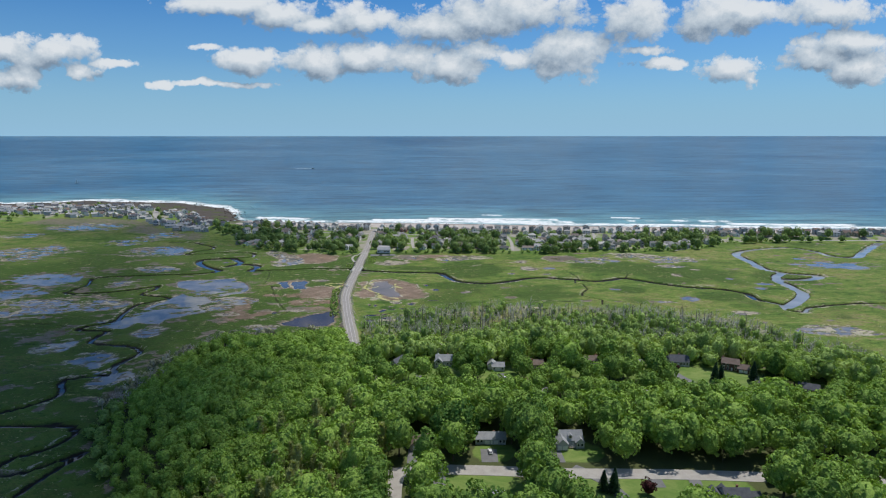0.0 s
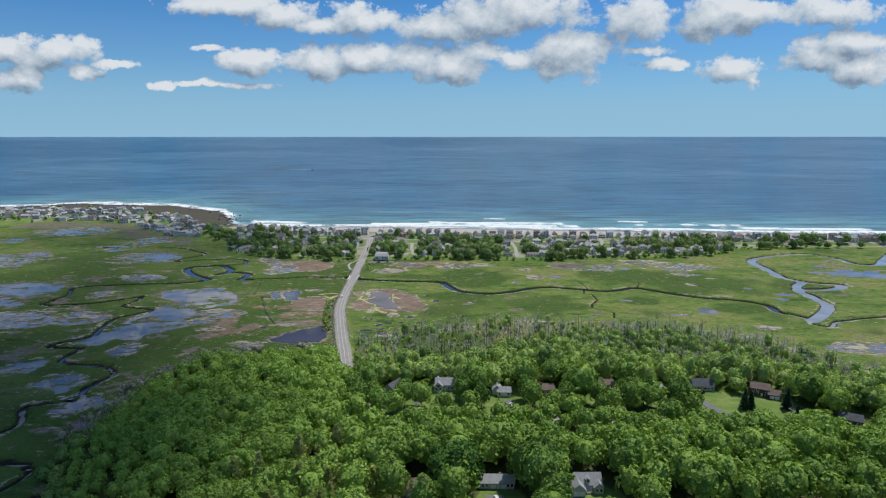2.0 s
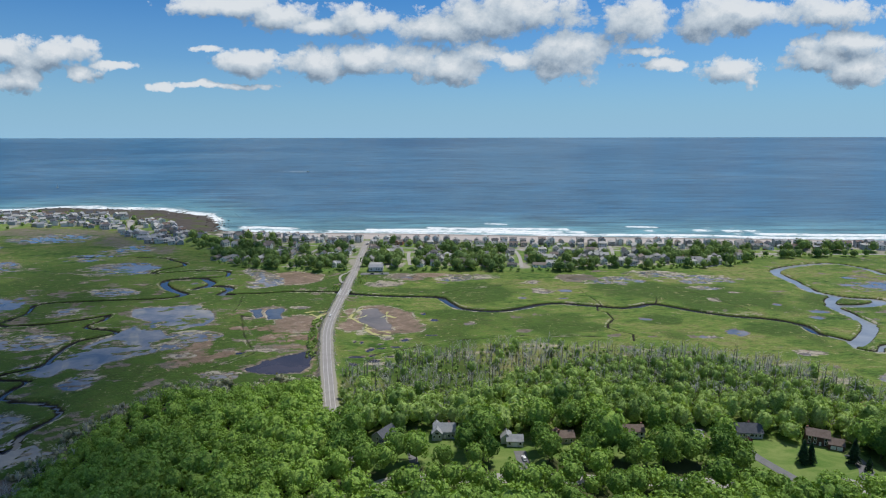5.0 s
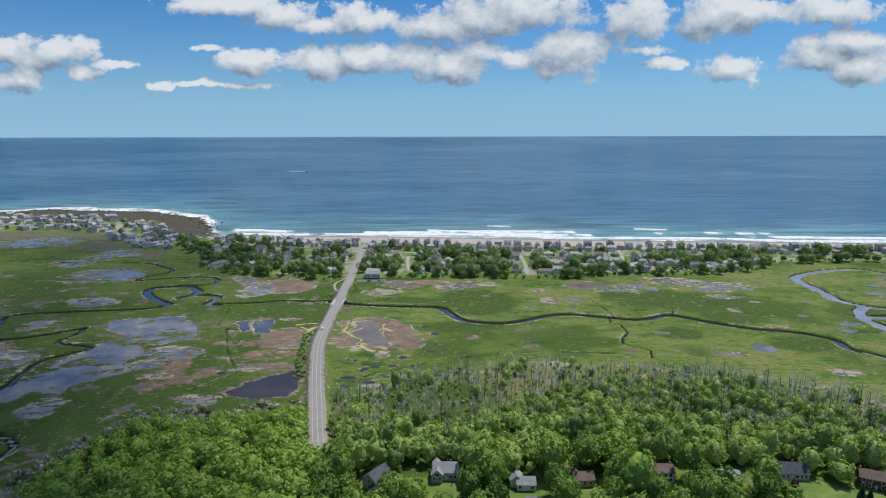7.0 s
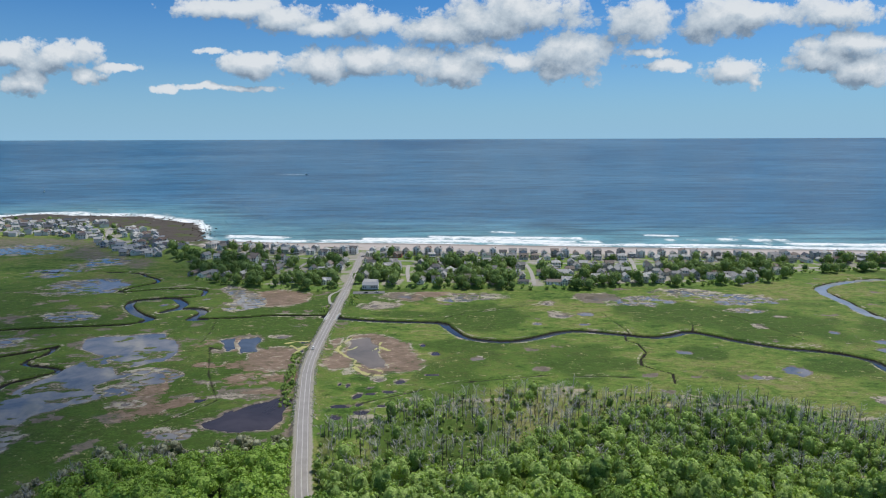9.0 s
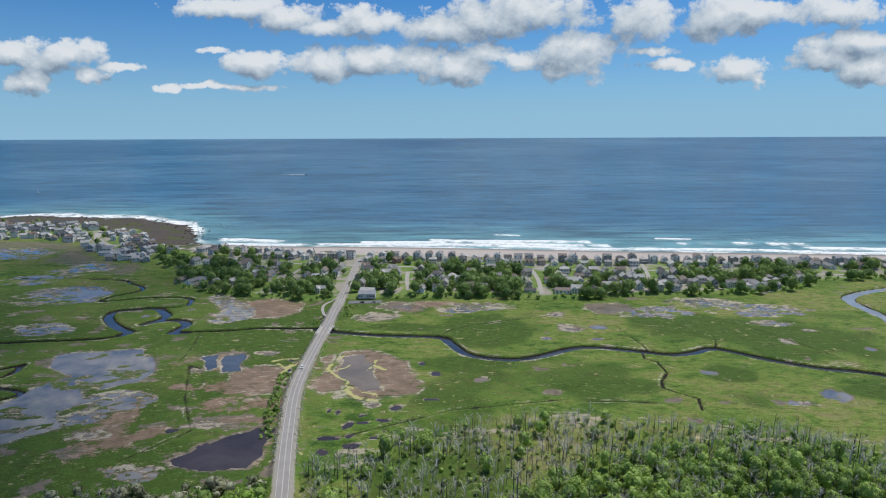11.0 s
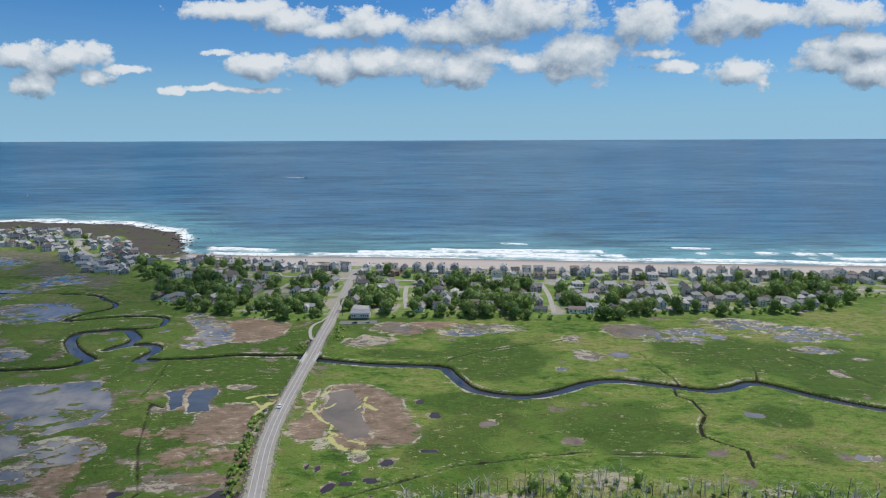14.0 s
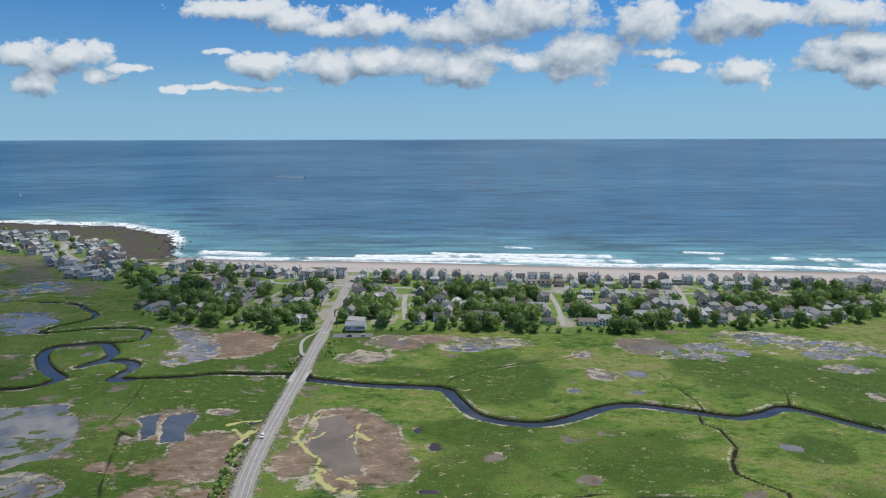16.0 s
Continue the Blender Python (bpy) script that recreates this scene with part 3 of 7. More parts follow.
ROAD_PANS = [
    (-56, 396, 1.6, 2.4, 'd'), (-52, 395, 1.6, 3.9, 'd'), (-45, 383, 2.4, 3.7, 'd'), (-49, 372, 4.8, 2.5, 'd'), (-42, 373, 2.0, 2.0, 'd'), (-39, 385, 2.6, 1.6, 'd'), (-41, 392, 3.0, 1.6, 'd'), (-37, 401, 3.6, 2.7, 'm'), (-31, 388, 4.0, 2.6, 'd'), (-24, 386, 1.5, 1.8, 'd'), (-26, 399, 3.1, 2.4, 'd'), (-10, 406, 3.8, 2.1, 'd'), (-33, 373, 2.2, 2.0, 'd'), (-30, 378, 1.6, 2.0, 'd'), (-40, 366, 3.0, 2.5, 'd'), (-49, 362, 2.9, 2.7, 'd'), (-11, 435, 3.0, 3.7, 'd'), (-18, 449, 2.0, 2.8, 'd'),
]
WEST_PANS = [
    (-97, 485, 6.9, 2.5, 'w'), (-114, 345, 9.7, 4.2, 's'), (-89, 386, 13.1, 2.6, 'r'), (-105, 382, 8.6, 4.1, 'm'), (-104, 464, 7.0, 3.0, 'm'), (-86, 440, 2.4, 3.4, 'd'), (-115, 378, 2.8, 2.6, 'd'), (-88, 455, 3, 2, 'd'),
]
LAGOON = [(-152, 404, 13, 9, 's'), (-160, 388, 8, 6, 's'), (-147, 372, 8, 4, 'm')]
FAR_WEST = [
    (-295, 582, 27, 22.9, 's'), (-350, 634, 21.7, 18.6, 's'), (-458, 737, 43.1, 29.6, 's'), (-253, 501, 14.8, 8, 's'), (-259, 451, 9.6, 8.3, 's'), (-327, 677, 16.7, 16.2, 's'), (-205, 532, 3.5, 3.0, 'w'), (-180, 545, 3, 3, 'w'), (-162, 596, 8.2, 10.9, 'w'), (-149, 596, 6.7, 9.7, 'w'), (-278, 586, 20.1, 18.6, 'w'), (-335, 672, 22.3, 27.7, 's'),
]
WEST_SHALLOWS = [
    (-413, 575, 36.5, 30.9, 's'), (-331, 466, 41.4, 26.5, 'w'), (-325, 423, 25.2, 18.9, 'w'), (-269, 393, 39.2, 15.1, 's'), (-286, 373, 22.5, 11.2, 's'), (-219, 310, 11, 10.7, 's'), (-191, 290, 12.4, 11.7, 's'), (-162, 273, 12.6, 7, 's'), (-165, 261, 6.7, 5.2, 's'), (-261, 507, 13.9, 8.9, 's'), (-452, 725, 28.1, 17.6, 's'), (-492, 671, 26.1, 15.2, 's'),
]
POOLS = EAST_POOLS + NORTH_PANS + ROAD_PANS + WEST_PANS + LAGOON + FAR_WEST + WEST_SHALLOWS
# pans and pools with outlines of their own: cover, water kind, outline
MAIN_PAN = [(-60, 466), (-49, 470), (-33, 461), (-25, 450), (-23, 439), (-18, 424), (-17, 412), (-27, 409), (-37, 405), (-48, 408), (-53, 418), (-56, 435), (-62, 441), (-62, 452)]
PAN_WATER = [(-60, 443), (-60, 458), (-51, 462), (-42, 448), (-42, 435), (-36, 424), (-33, 415), (-45, 417), (-51, 425)]
BROWN_PAN = [(-69, 418), (-71, 432), (-66, 440), (-56, 436), (-52, 425), (-53, 415), (-62, 412)]
SMALL_PAN = [(-70, 445), (-71, 456), (-67, 461), (-64, 449), (-66, 441)]
KIDNEY = [(-57, 410), (-56, 413), (-52, 411), (-52, 408), (-55, 406)]
BLUE_POOL = [(-125, 452), (-124, 459), (-117, 464), (-111, 461), (-112, 450), (-110, 439), (-117, 437), (-121, 443)]
BLUE_POOL_WEST = [(-136, 457), (-130, 460), (-122, 443), (-126, 440), (-131, 447)]
PINK_PAN = [(-112, 434), (-109, 441), (-101, 445), (-90, 445), (-83, 439), (-82, 414), (-91, 411), (-101, 416), (-109, 424)]
DARK_POND = [(-106, 354), (-99, 364), (-94, 369), (-88, 374), (-80, 381), (-75, 376), (-73, 367), (-72.5, 359), (-75, 350), (-91, 349)]
LAGOON_SHEET = [(-217, 460), (-196, 465), (-175, 470), (-163, 457), (-155, 438), (-154, 424), (-168, 415), (-182, 423), (-193, 432), (-210, 443)]
LAGOON_BLUE = [(-190, 430), (-176, 419), (-168, 400), (-174, 392), (-165, 379), (-174, 366), (-182, 361), (-181, 352), (-195, 353), (-198, 344), (-210, 339), (-223, 356), (-212, 362), (-208, 379), (-203, 394), (-201, 410), (-198, 422)]
LAGOON_FOOT = [(-187, 333), (-185, 346), (-172, 344), (-171, 330), (-179, 327)]
NORTHWEST_SHALLOW = [(-181, 576), (-177, 590), (-157, 570), (-138, 549), (-133, 527), (-150, 516), (-162, 524), (-159, 543)]
NORTHWEST_PAN = [(-148, 566), (-131, 574), (-106, 562), (-104, 540), (-116, 527), (-131, 525), (-143, 537)]
SHAPES = [("red", "", MAIN_PAN), ("red", "", BROWN_PAN), ("red", "", SMALL_PAN), ("pale", "", KIDNEY), ("red", "", PINK_PAN), ("red", "", NORTHWEST_PAN), ("mud", "m", PAN_WATER), ("mud", "b", BLUE_POOL), ("mud", "b", BLUE_POOL_WEST), ("mud", "d", DARK_POND), ("mud", "w", LAGOON_SHEET), ("mud", "w", LAGOON_BLUE), ("mud", "s", LAGOON_FOOT), ("mud", "s", NORTHWEST_SHALLOW)]
ALGAE = [([(-59, 442), (-56, 444), (-54, 450), (-52, 455)], 0.9), ([(-59, 465), (-64, 450), (-65, 441), (-58, 432), (-52, 427), (-52, 421), (-46, 416), (-42, 414)], 0.8), ([(-51, 416), (-48, 411), (-43, 407), (-36, 406)], 1.5), ([(-43, 414), (-36, 411), (-35, 407)], 1.2), ([(-42, 453), (-42, 446), (-45, 441), (-41, 439)], 1.3), ([(-41, 446), (-36, 441)], 1.3), ([(-45, 408), (-40, 405), (-35, 405)], 1.4), ([(-96, 452), (-91, 455), (-84, 456)], 1.3), ([(-92, 448), (-88, 443), (-84, 445), (-81, 449)], 1.2), ([(-85, 447), (-87, 439), (-86, 430)], 1.2)]
WOODS_WEST = [(-50, 312), (-64, 331), (-78, 326), (-99, 322), (-118, 322), (-130, 312), (-138, 290), (-141, 256), (-144, 234), (-138, 212), (-116, 182), (-104, 156), (-98, 90), (-30, 90), (-20, 165), (-24, 205), (-30, 255), (-42, 292)]
WOODS_EAST = [(-42, 292), (-50, 318), (-56, 345), (-36, 358), (-11, 375), (18, 383), (52, 387), (77, 384), (125, 377), (176, 355), (200, 322), (225, 285), (270, 245), (380, 200), (420, 90), (-30, 90), (-20, 165), (-24, 205)]
TOWN = [(-285, 700), (-247, 655), (-215, 603), (-165, 580), (-108, 566), (-50, 574), (30, 574), (79, 570), (134, 580), (230, 588), (262, 600), (294, 628), (370, 637), (432, 637), (600, 640), (640, 690), (600, 712), (330, 716), (85, 728), (-53, 738), (-126, 747), (-205, 766), (-250, 783), (-310, 800)]
HEADLAND = [(-1200, 800), (-700, 780), (-591, 775), (-557, 788), (-530, 835), (-490, 858), (-440, 824), (-368, 757), (-318, 726), (-279, 696), (-250, 735), (-250, 783), (-292, 800), (-310, 845), (-345, 905), (-372, 935), (-415, 955), (-470, 990), (-560, 1000), (-640, 1015), (-760, 965), (-1200, 950)]
SHORE = [(-1300, 1000), (-760, 985), (-640, 1035), (-545, 1018), (-462, 1008), (-399, 962), (-355, 933), (-330, 893), (-303, 842), (-280, 803), (-199, 786), (-115, 784), (-7, 776), (95, 766), (193, 756), (368, 744), (533, 731), (800, 724), (1400, 706)]
TIDAL_FLAT = [(-760, 955), (-600, 942), (-530, 938), (-464, 936), (-384, 872), (-343, 812), (-307, 773), (-285, 790), (-270, 810), (-300, 850), (-330, 900), (-360, 940), (-405, 960), (-462, 1000), (-545, 1025), (-640, 1042), (-760, 990)]
HEADLAND_HOMES = [(-760, 835), (-512, 820), (-480, 828), (-422, 800), (-371, 747), (-324, 702), (-286, 693), (-270, 722), (-284, 745), (-320, 775), (-347, 815), (-415, 878), (-468, 906), (-524, 915), (-600, 915), (-760, 915)]
REEDS = [[(-415, 798), (-360, 729), (-321, 692), (-290, 692), (-277, 659), (-284, 644), (-330, 680), (-386, 702), (-398, 728)], [(-560, 815), (-432, 804), (-401, 772), (-419, 741), (-457, 746), (-560, 760)]]
HOUSE_ROW = [(-260, 752), (-205, 731), (-126, 715), (-53, 706), (85, 696), (216, 690), (329, 684), (640, 678)]
YARDS = [(-20, 269, 14, 14), (-2, 270, 14, 14), (24, 266, 12, 14), (45, 271, 9, 10), (70, 271, 12, 11), (92, 272, 10, 10), (118, 264, 18, 18), (141, 261, 13, 17), (156, 247, 11, 11), (48, 197, 10, 8), (17, 197, 9, 7), (-11, 195, 5, 6), (10, 174, 18, 11), (55, 174, 28, 11), (88, 174, 14, 12), (12, 160, 15, 12), (60, 162, 28, 12), (90, 160, 18, 12), (60, 250, 10, 4), (20, 251, 30, 4)]

shore_line = curve_points(SHORE, 4)
shore_x, shore_y = shore_line[:, 0], shore_line[:, 1]
road_line = curve_points(ROAD_LINE, 6)


def make_ground():
    xs = np.concatenate([[-4800, -3600, -2600, -1900, -1500], np.arange(-1250, -480, 11.0), np.arange(-480, -262, 2.6), np.arange(-262, -134, 1.5), np.arange(-134, -4, 0.75), np.arange(-4, 240, 1.05), np.arange(240, 500, 2.6), np.arange(500, 1250, 9.0), [1500, 1900, 2600, 3600, 4800]])
    ys = np.concatenate([[-4800, -3000, -1500, -700, -300], np.arange(-100, 150, 8.0), np.arange(150, 330, 2.8), np.arange(330, 425, 1.25), np.arange(425, 512, 1.0), np.arange(512, 600, 1.25), np.arange(600, 830, 3.3), np.arange(830, 1080, 5.0), [1200, 1400]])
    X, Y = np.meshgrid(xs, ys)
    zero = np.zeros(X.shape)
    cover = {k: zero.copy() for k in ("mud", "red", "pale", "algae", "lush_shade", "rim", "shaded_bank", "sand", "rock", "soil", "lawn", "gravel")}
    z = 0.25 * fractal(X, Y, 60, 3) + 0.12 * fractal(X, Y, 5, 9, 3)
    wob = fractal(X, Y, 9, 21, 4) * 2.4
    wx, wy = X + fractal(X, Y, 26, 31, 4) * 16, Y + fractal(X, Y, 26, 41, 4) * 16
    # uplands, town and headland
    for poly, rise, soft in ((WOODS_WEST, 2.2, 14), (WOODS_EAST, 2.2, 16), (TOWN, 2.0, 9), (HEADLAND, 3.5, 22)):
        d = off_line(X, Y, poly + poly[:1])
        d = np.where(inside(X, Y, poly), d, -d)
        z = np.maximum(z, z + rise * step(-2, soft, d))
        if poly in (WOODS_WEST, WOODS_EAST):
            cover["soil"] = np.maximum(cover["soil"], step(-1, 5, d + wob))
        else:
            cover["lawn"] = np.maximum(cover["lawn"], 0.8 * step(-2, 3, d + wob))
            cover["gravel"] = np.maximum(cover["gravel"], step(4, 9, d) * step(-0.05, 0.12, fractal(X, Y, 11, 77, 4)) * 0.75)
            cover["soil"] = np.maximum(cover["soil"], step(2, 6, d) * step(0.0, 0.15, fractal(X, Y, 14, 79, 4)) * 0.8)
    # dead wood on the marsh edge lets grass through
    edge = step(266, 284, Y + wob * 3 + 0.35 * np.maximum(X - 120, 0)) * step(-60, -40, X)
    cover["soil"] *= 1 - 0.95 * edge
    behind = step(170, 110, Y)
    cover["soil"] = np.maximum(cover["soil"], behind)
    rim = off_line(X, Y, WOODS_EAST[2:13])
    wrack = step(16, 4, rim + wob * 2) * (cover["soil"] < 0.3) * step(0.0, 0.14, fractal(X * 0.5, Y * 1.6, 9, 83, 4))
    cover["pale"] = np.maximum(cover["pale"], 0.55 * wrack * (X > -45))
    for poly in REEDS:
        d = off_line(X, Y, poly + poly[:1])
        d = np.where(inside(X, Y, poly), d, -d)
        cover["mud"] = np.maximum(cover["mud"], 0.62 * step(-14, 10, d + wob * 2))
    # yards of the houses among the trees
    for cx, cy, rx, ry in YARDS:
        q = 1 - np.sqrt(((X - cx) / rx) ** 2 + ((Y - cy) / ry) ** 2) + wob * 0.06
        cover["lawn"] = np.maximum(cover["lawn"], step(-0.05, 0.2, q))
        cover["soil"] *= 1 - step(-0.05, 0.2, q)
    # pans and pools
    pools, channel = [], np.zeros(X.shape, dtype=bool)
    for cx, cy, rx, ry, kind in POOLS:
        big = min(rx, ry)
        near = (np.abs(X - cx) < rx * 1.7 + 6) & (np.abs(Y - cy) < ry * 1.7 + 6)
        if not near.any():
            continue
        gx, gy = X[near], Y[near]
        amp = 1.15 if kind in "wdp" else 1.35
        lx, ly = wx[near] * 0.5 + gx * 0.5, wy[near] * 0.5 + gy * 0.5
        q = 1 - np.sqrt(((lx - cx) / rx) ** 2 + ((ly - cy) / ry) ** 2)
        q = 0.75 * q + amp * (0.6 * fractal(gx, gy * 1.2, max(6.0, big * 0.9), 5, 5) + 0.4 * fractal(gx, gy, 5.0, 6, 3))
        q = q - 3.0 * np.maximum(0, np.sqrt(((gx - cx) / rx) ** 2 + ((gy - cy) / ry) ** 2) - 1.25) - (0.07 if big > 9 else 0.0)
        if kind == "s":
            q = q * 0.7 + 1.1 * fractal(gx * 0.45, gy * 1.25, 9.0, 15, 5) + 0.05
            gap, own = cells((gx + 5 * fractal(gx, gy, 9, 35, 3)) * 0.5, gy + 5 * fractal(gx, gy, 9, 36, 3), 5.5, 37)
            q = np.where(q > -0.05, q - np.maximum(step(0.75, 0.2, gap), (own < 0.10) * 1.0) * (q + 0.05), q)
        elif kind == "w" and big > 6:
            q = q - 0.4 * step(0.03, 0.008, np.abs(fractal(lx * 0.8, ly * 1.1, 24.0, 16, 4))) - 0.03
        reach = q * big
        line = step(-1.7, -0.8, reach) * step(0.6, 0.0, reach) * step(-0.16, 0.06, fractal(gx, gy, 8, 17, 4))
        cover["rim"][near] = np.maximum(cover["rim"][near], line * (0.60 if kind in "smr" else 0.5 if kind == "p" else 0.38))
        if kind != "r":
            wet = np.zeros(X.shape, dtype=bool)
            wet[near] = q > (-0.1 if kind != "m" else 0.0)
            pools.append((kind, wet))
        if kind in "wsdp":
            z[near] -= 0.75 * step(-0.02, 0.10, q)
            cover["mud"][near] = np.maximum(cover["mud"][near], step(-0.20, 0.10, q))
            cover["lush_shade"][near] *= 1 - step(-0.3, -0.1, q)
            if kind == "s":
                cover["pale"][near] = np.maximum(cover["pale"][near], 0.42 * step(-0.22, -0.04, q) * step(0.08, -0.02, q))
        elif kind == "m":
            cover["mud"][near] = np.maximum(cover["mud"][near], step(-0.25, 0.35, q))
            if big < 10:
                cover["pale"][near] = np.maximum(cover["pale"][near], 0.6 * step(0.0, 0.25, q))
            rim = step(-0.08, 0.0, q) * step(0.16, 0.05, q) * step(0.0, 0.12, fractal(gx, gy, 11, 18, 4))
            cover["pale"][near] = np.maximum(cover["pale"][near], 0.75 * rim)
            pool = q - 0.28 + 0.9 * fractal(gx, gy, 12, 19, 4)
            z[near] -= 0.12 * step(0.0, 0.15, q) + 0.5 * step(0.16, 0.26, pool)
            cover["red"][near] = np.maximum(cover["red"][near], 0.75 * step(0.0, 0.2, q) * step(0.02, 0.16, fractal(gx, gy, 16, 23, 4)))
        else:
            cover["red"][near] = np.maximum(cover["red"][near], step(-0.25, 0.35, q))
            cover["mud"][near] = np.maximum(cover["mud"][near], 0.9 * step(-0.4, 0.2, q))
    for what, kind, poly in SHAPES:
        px, py = [p[0] for p in poly], [p[1] for p in poly]
        near = (X > min(px) - 12) & (X < max(px) + 12) & (Y > min(py) - 12) & (Y < max(py) + 12)
        gx, gy = X[near], Y[near]
        d = off_line(gx, gy, poly + poly[:1])
        d = np.where(inside(gx, gy, poly), d, -d) + 8.5 * fractal(gx, gy, 14, 24, 6)
        cover["lush_shade"][near] *= 1 - step(-3, 0, d)
        if kind == "s":
            gap, own = cells((gx + 5 * fractal(gx, gy, 9, 35, 3)) * 0.6, gy + 5 * fractal(gx, gy, 9, 36, 3), 5.5, 39)
            d = np.where(d > -0.6, d - np.maximum(step(0.75, 0.2, gap), (own < 0.15) * 1.0) * (d + 0.6), d)
        if kind:
            wet = np.zeros(X.shape, dtype=bool)
            wet[near] = d > -2.0
            pools.append((kind, wet))
            z[near] -= 0.8 * step(-0.4, 0.6, d) if kind != "m" else 0.62 * step(-3, 4, d) + 0.5 * fractal(gx, gy, 7, 25, 4) * step(-3, 0, d)
            cover["mud"][near] = np.maximum(cover["mud"][near], step(-4.5, 1.5, d))
        if what == "red":
            cover["red"][near] = np.maximum(cover["red"][near], step(-3.5, 4.0, d))
            cover["mud"][near] = np.maximum(cover["mud"][near], 0.8 * step(-4.5, 2.5, d))
            cover["pale"][near] = np.maximum(cover["pale"][near], 0.16 * step(-5, 1, d))
            z[near] -= 0.1 * step(0.0, 1.5, d)
        if what == "pale":
            cover["pale"][near] = np.maximum(cover["pale"][near], 0.7 * step(-0.6, 0.4, d))
        line = step(-1.8, -0.8, d) * step(0.7, 0.0, d) * step(-0.18, 0.04, fractal(gx, gy, 8, 17, 4))
        cover["rim"][near] = np.maximum(cover["rim"][near], line * (0.3 if kind == "d" else 0.62))
        rim = step(-3.0, -0.2, d) * step(4.0, 0.8, d) * step(-0.12, 0.14, fractal(gx, gy, 5.5, 26, 4))
        cover["pale"][near] = np.maximum(cover["pale"][near], (0.5 if what == "red" or kind == "s" else 0.35) * rim)
    # yellow algae in threads on the pans beside the road
    for line, width in ALGAE:
        px, py = [p[0] for p in line], [p[1] for p in line]
        near = (X > min(px) - 6) & (X < max(px) + 6) & (Y > min(py) - 6) & (Y < max(py) + 6)
        gx, gy = X[near], Y[near]
        d = off_line(gx, gy, line) + 2.6 * fractal(gx, gy, 4.5, 52, 4)
        a = step(width * 0.8 + 0.45, width * 0.2, d)
        cover["algae"][near] = np.maximum(cover["algae"][near], a)
        z[near] = np.where(z[near] < -0.42, z[near] * (1 - a) - 0.30 * a, z[near])
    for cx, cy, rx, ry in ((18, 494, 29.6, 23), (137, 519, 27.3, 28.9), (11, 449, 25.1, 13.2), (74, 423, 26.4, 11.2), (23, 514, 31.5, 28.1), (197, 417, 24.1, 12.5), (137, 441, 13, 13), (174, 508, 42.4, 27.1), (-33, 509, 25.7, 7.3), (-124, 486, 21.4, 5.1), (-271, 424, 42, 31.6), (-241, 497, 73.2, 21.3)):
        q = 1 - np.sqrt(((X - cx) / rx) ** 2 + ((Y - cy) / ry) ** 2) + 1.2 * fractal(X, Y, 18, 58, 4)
        cover["lush_shade"] = np.maximum(cover["lush_shade"], 0.95 * step(-0.15, 0.35, q))
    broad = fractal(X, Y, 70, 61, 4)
    cover["lush_shade"] = np.maximum(cover["lush_shade"], 0.8 * step(0.12, 0.26, broad))
    cover["pale"] = np.maximum(cover["pale"], 0.38 * step(0.2, 0.34, fractal(X, Y * 1.6, 22, 66, 5)) * (Y < 640))
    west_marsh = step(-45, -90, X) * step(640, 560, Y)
    # darker grass cover over the whole west, standing in for cloud shade
    cover["lush_shade"] = np.maximum(cover["lush_shade"], west_marsh * (0.55 + 0.4 * step(-0.08, 0.08, fractal(X, Y, 55, 63, 4))))
    puddle = fractal(X, Y * 1.3, 11, 64, 5) + 0.35 * fractal(X, Y, 70, 65, 3)
    puddle = puddle - 0.30 + 0.05 * west_marsh
    wide_marsh = (Y < 640) & (cover["soil"] < 0.2) & (cover["lawn"] < 0.2)
    z -= 0.75 * step(0.0, 0.03, puddle) * wide_marsh
    cover["mud"] = np.maximum(cover["mud"], step(-0.08, 0.02, puddle) * wide_marsh)
    cover["mud"] = np.maximum(cover["mud"], 0.75 * step(0.17, 0.26, fractal(X, Y * 1.4, 18, 67, 5)) * step(-40, -75, X) * (Y < 600))
    # brown mottled flats west of the road
    flats = step(-62, -78, X) * step(-168, -130, X) * step(340, 366, Y) * step(476, 446, Y)
    blot = fractal(X * 0.8, Y * 1.1, 20, 86, 5)
    cover["red"] = np.maximum(cover["red"], 0.9 * flats * step(-0.03, 0.10, blot))
    cover["rim"] = np.maximum(cover["rim"], 0.5 * flats * step(0.03, 0.0, np.abs(blot - 0.03)) * step(-0.05, 0.1, fractal(X, Y, 9, 87, 4)))
    fleck = fractal(X * 0.7, Y * 1.2, 7, 68, 4) - 0.1 + 0.5 * np.minimum(fractal(X, Y, 45, 69, 3), 0.05)
    patch = step(0.02, 0.10, fleck) * step(-40, -90, X) * step(480, 440, Y) * step(320, 350, Y)
    cover["pale"] = np.maximum(cover["pale"], 0.3 * patch)
    cover["mud"] = np.maximum(cover["mud"], 0.7 * step(0.0, 0.07, fleck) * step(-40, -90, X) * step(480, 440, Y) * step(310, 340, Y))
    # islets and ragged shallows in the wide pools
    for kind, wet in pools:
        if kind in "ws" and wet.sum() > 60:
            isle = step(0.09, 0.16, fractal(X[wet] * 0.7, Y[wet] * 1.3, 8, 27, 5) + 0.25 * fractal(X[wet], Y[wet], 30, 28, 2))
            z[wet] += isle * np.maximum(0.0, -0.30 - z[wet])
            cover["mud"][wet] *= 1 - 0.6 * isle
            cover["pale"][wet] = np.maximum(cover["pale"][wet], 0.2 * isle)
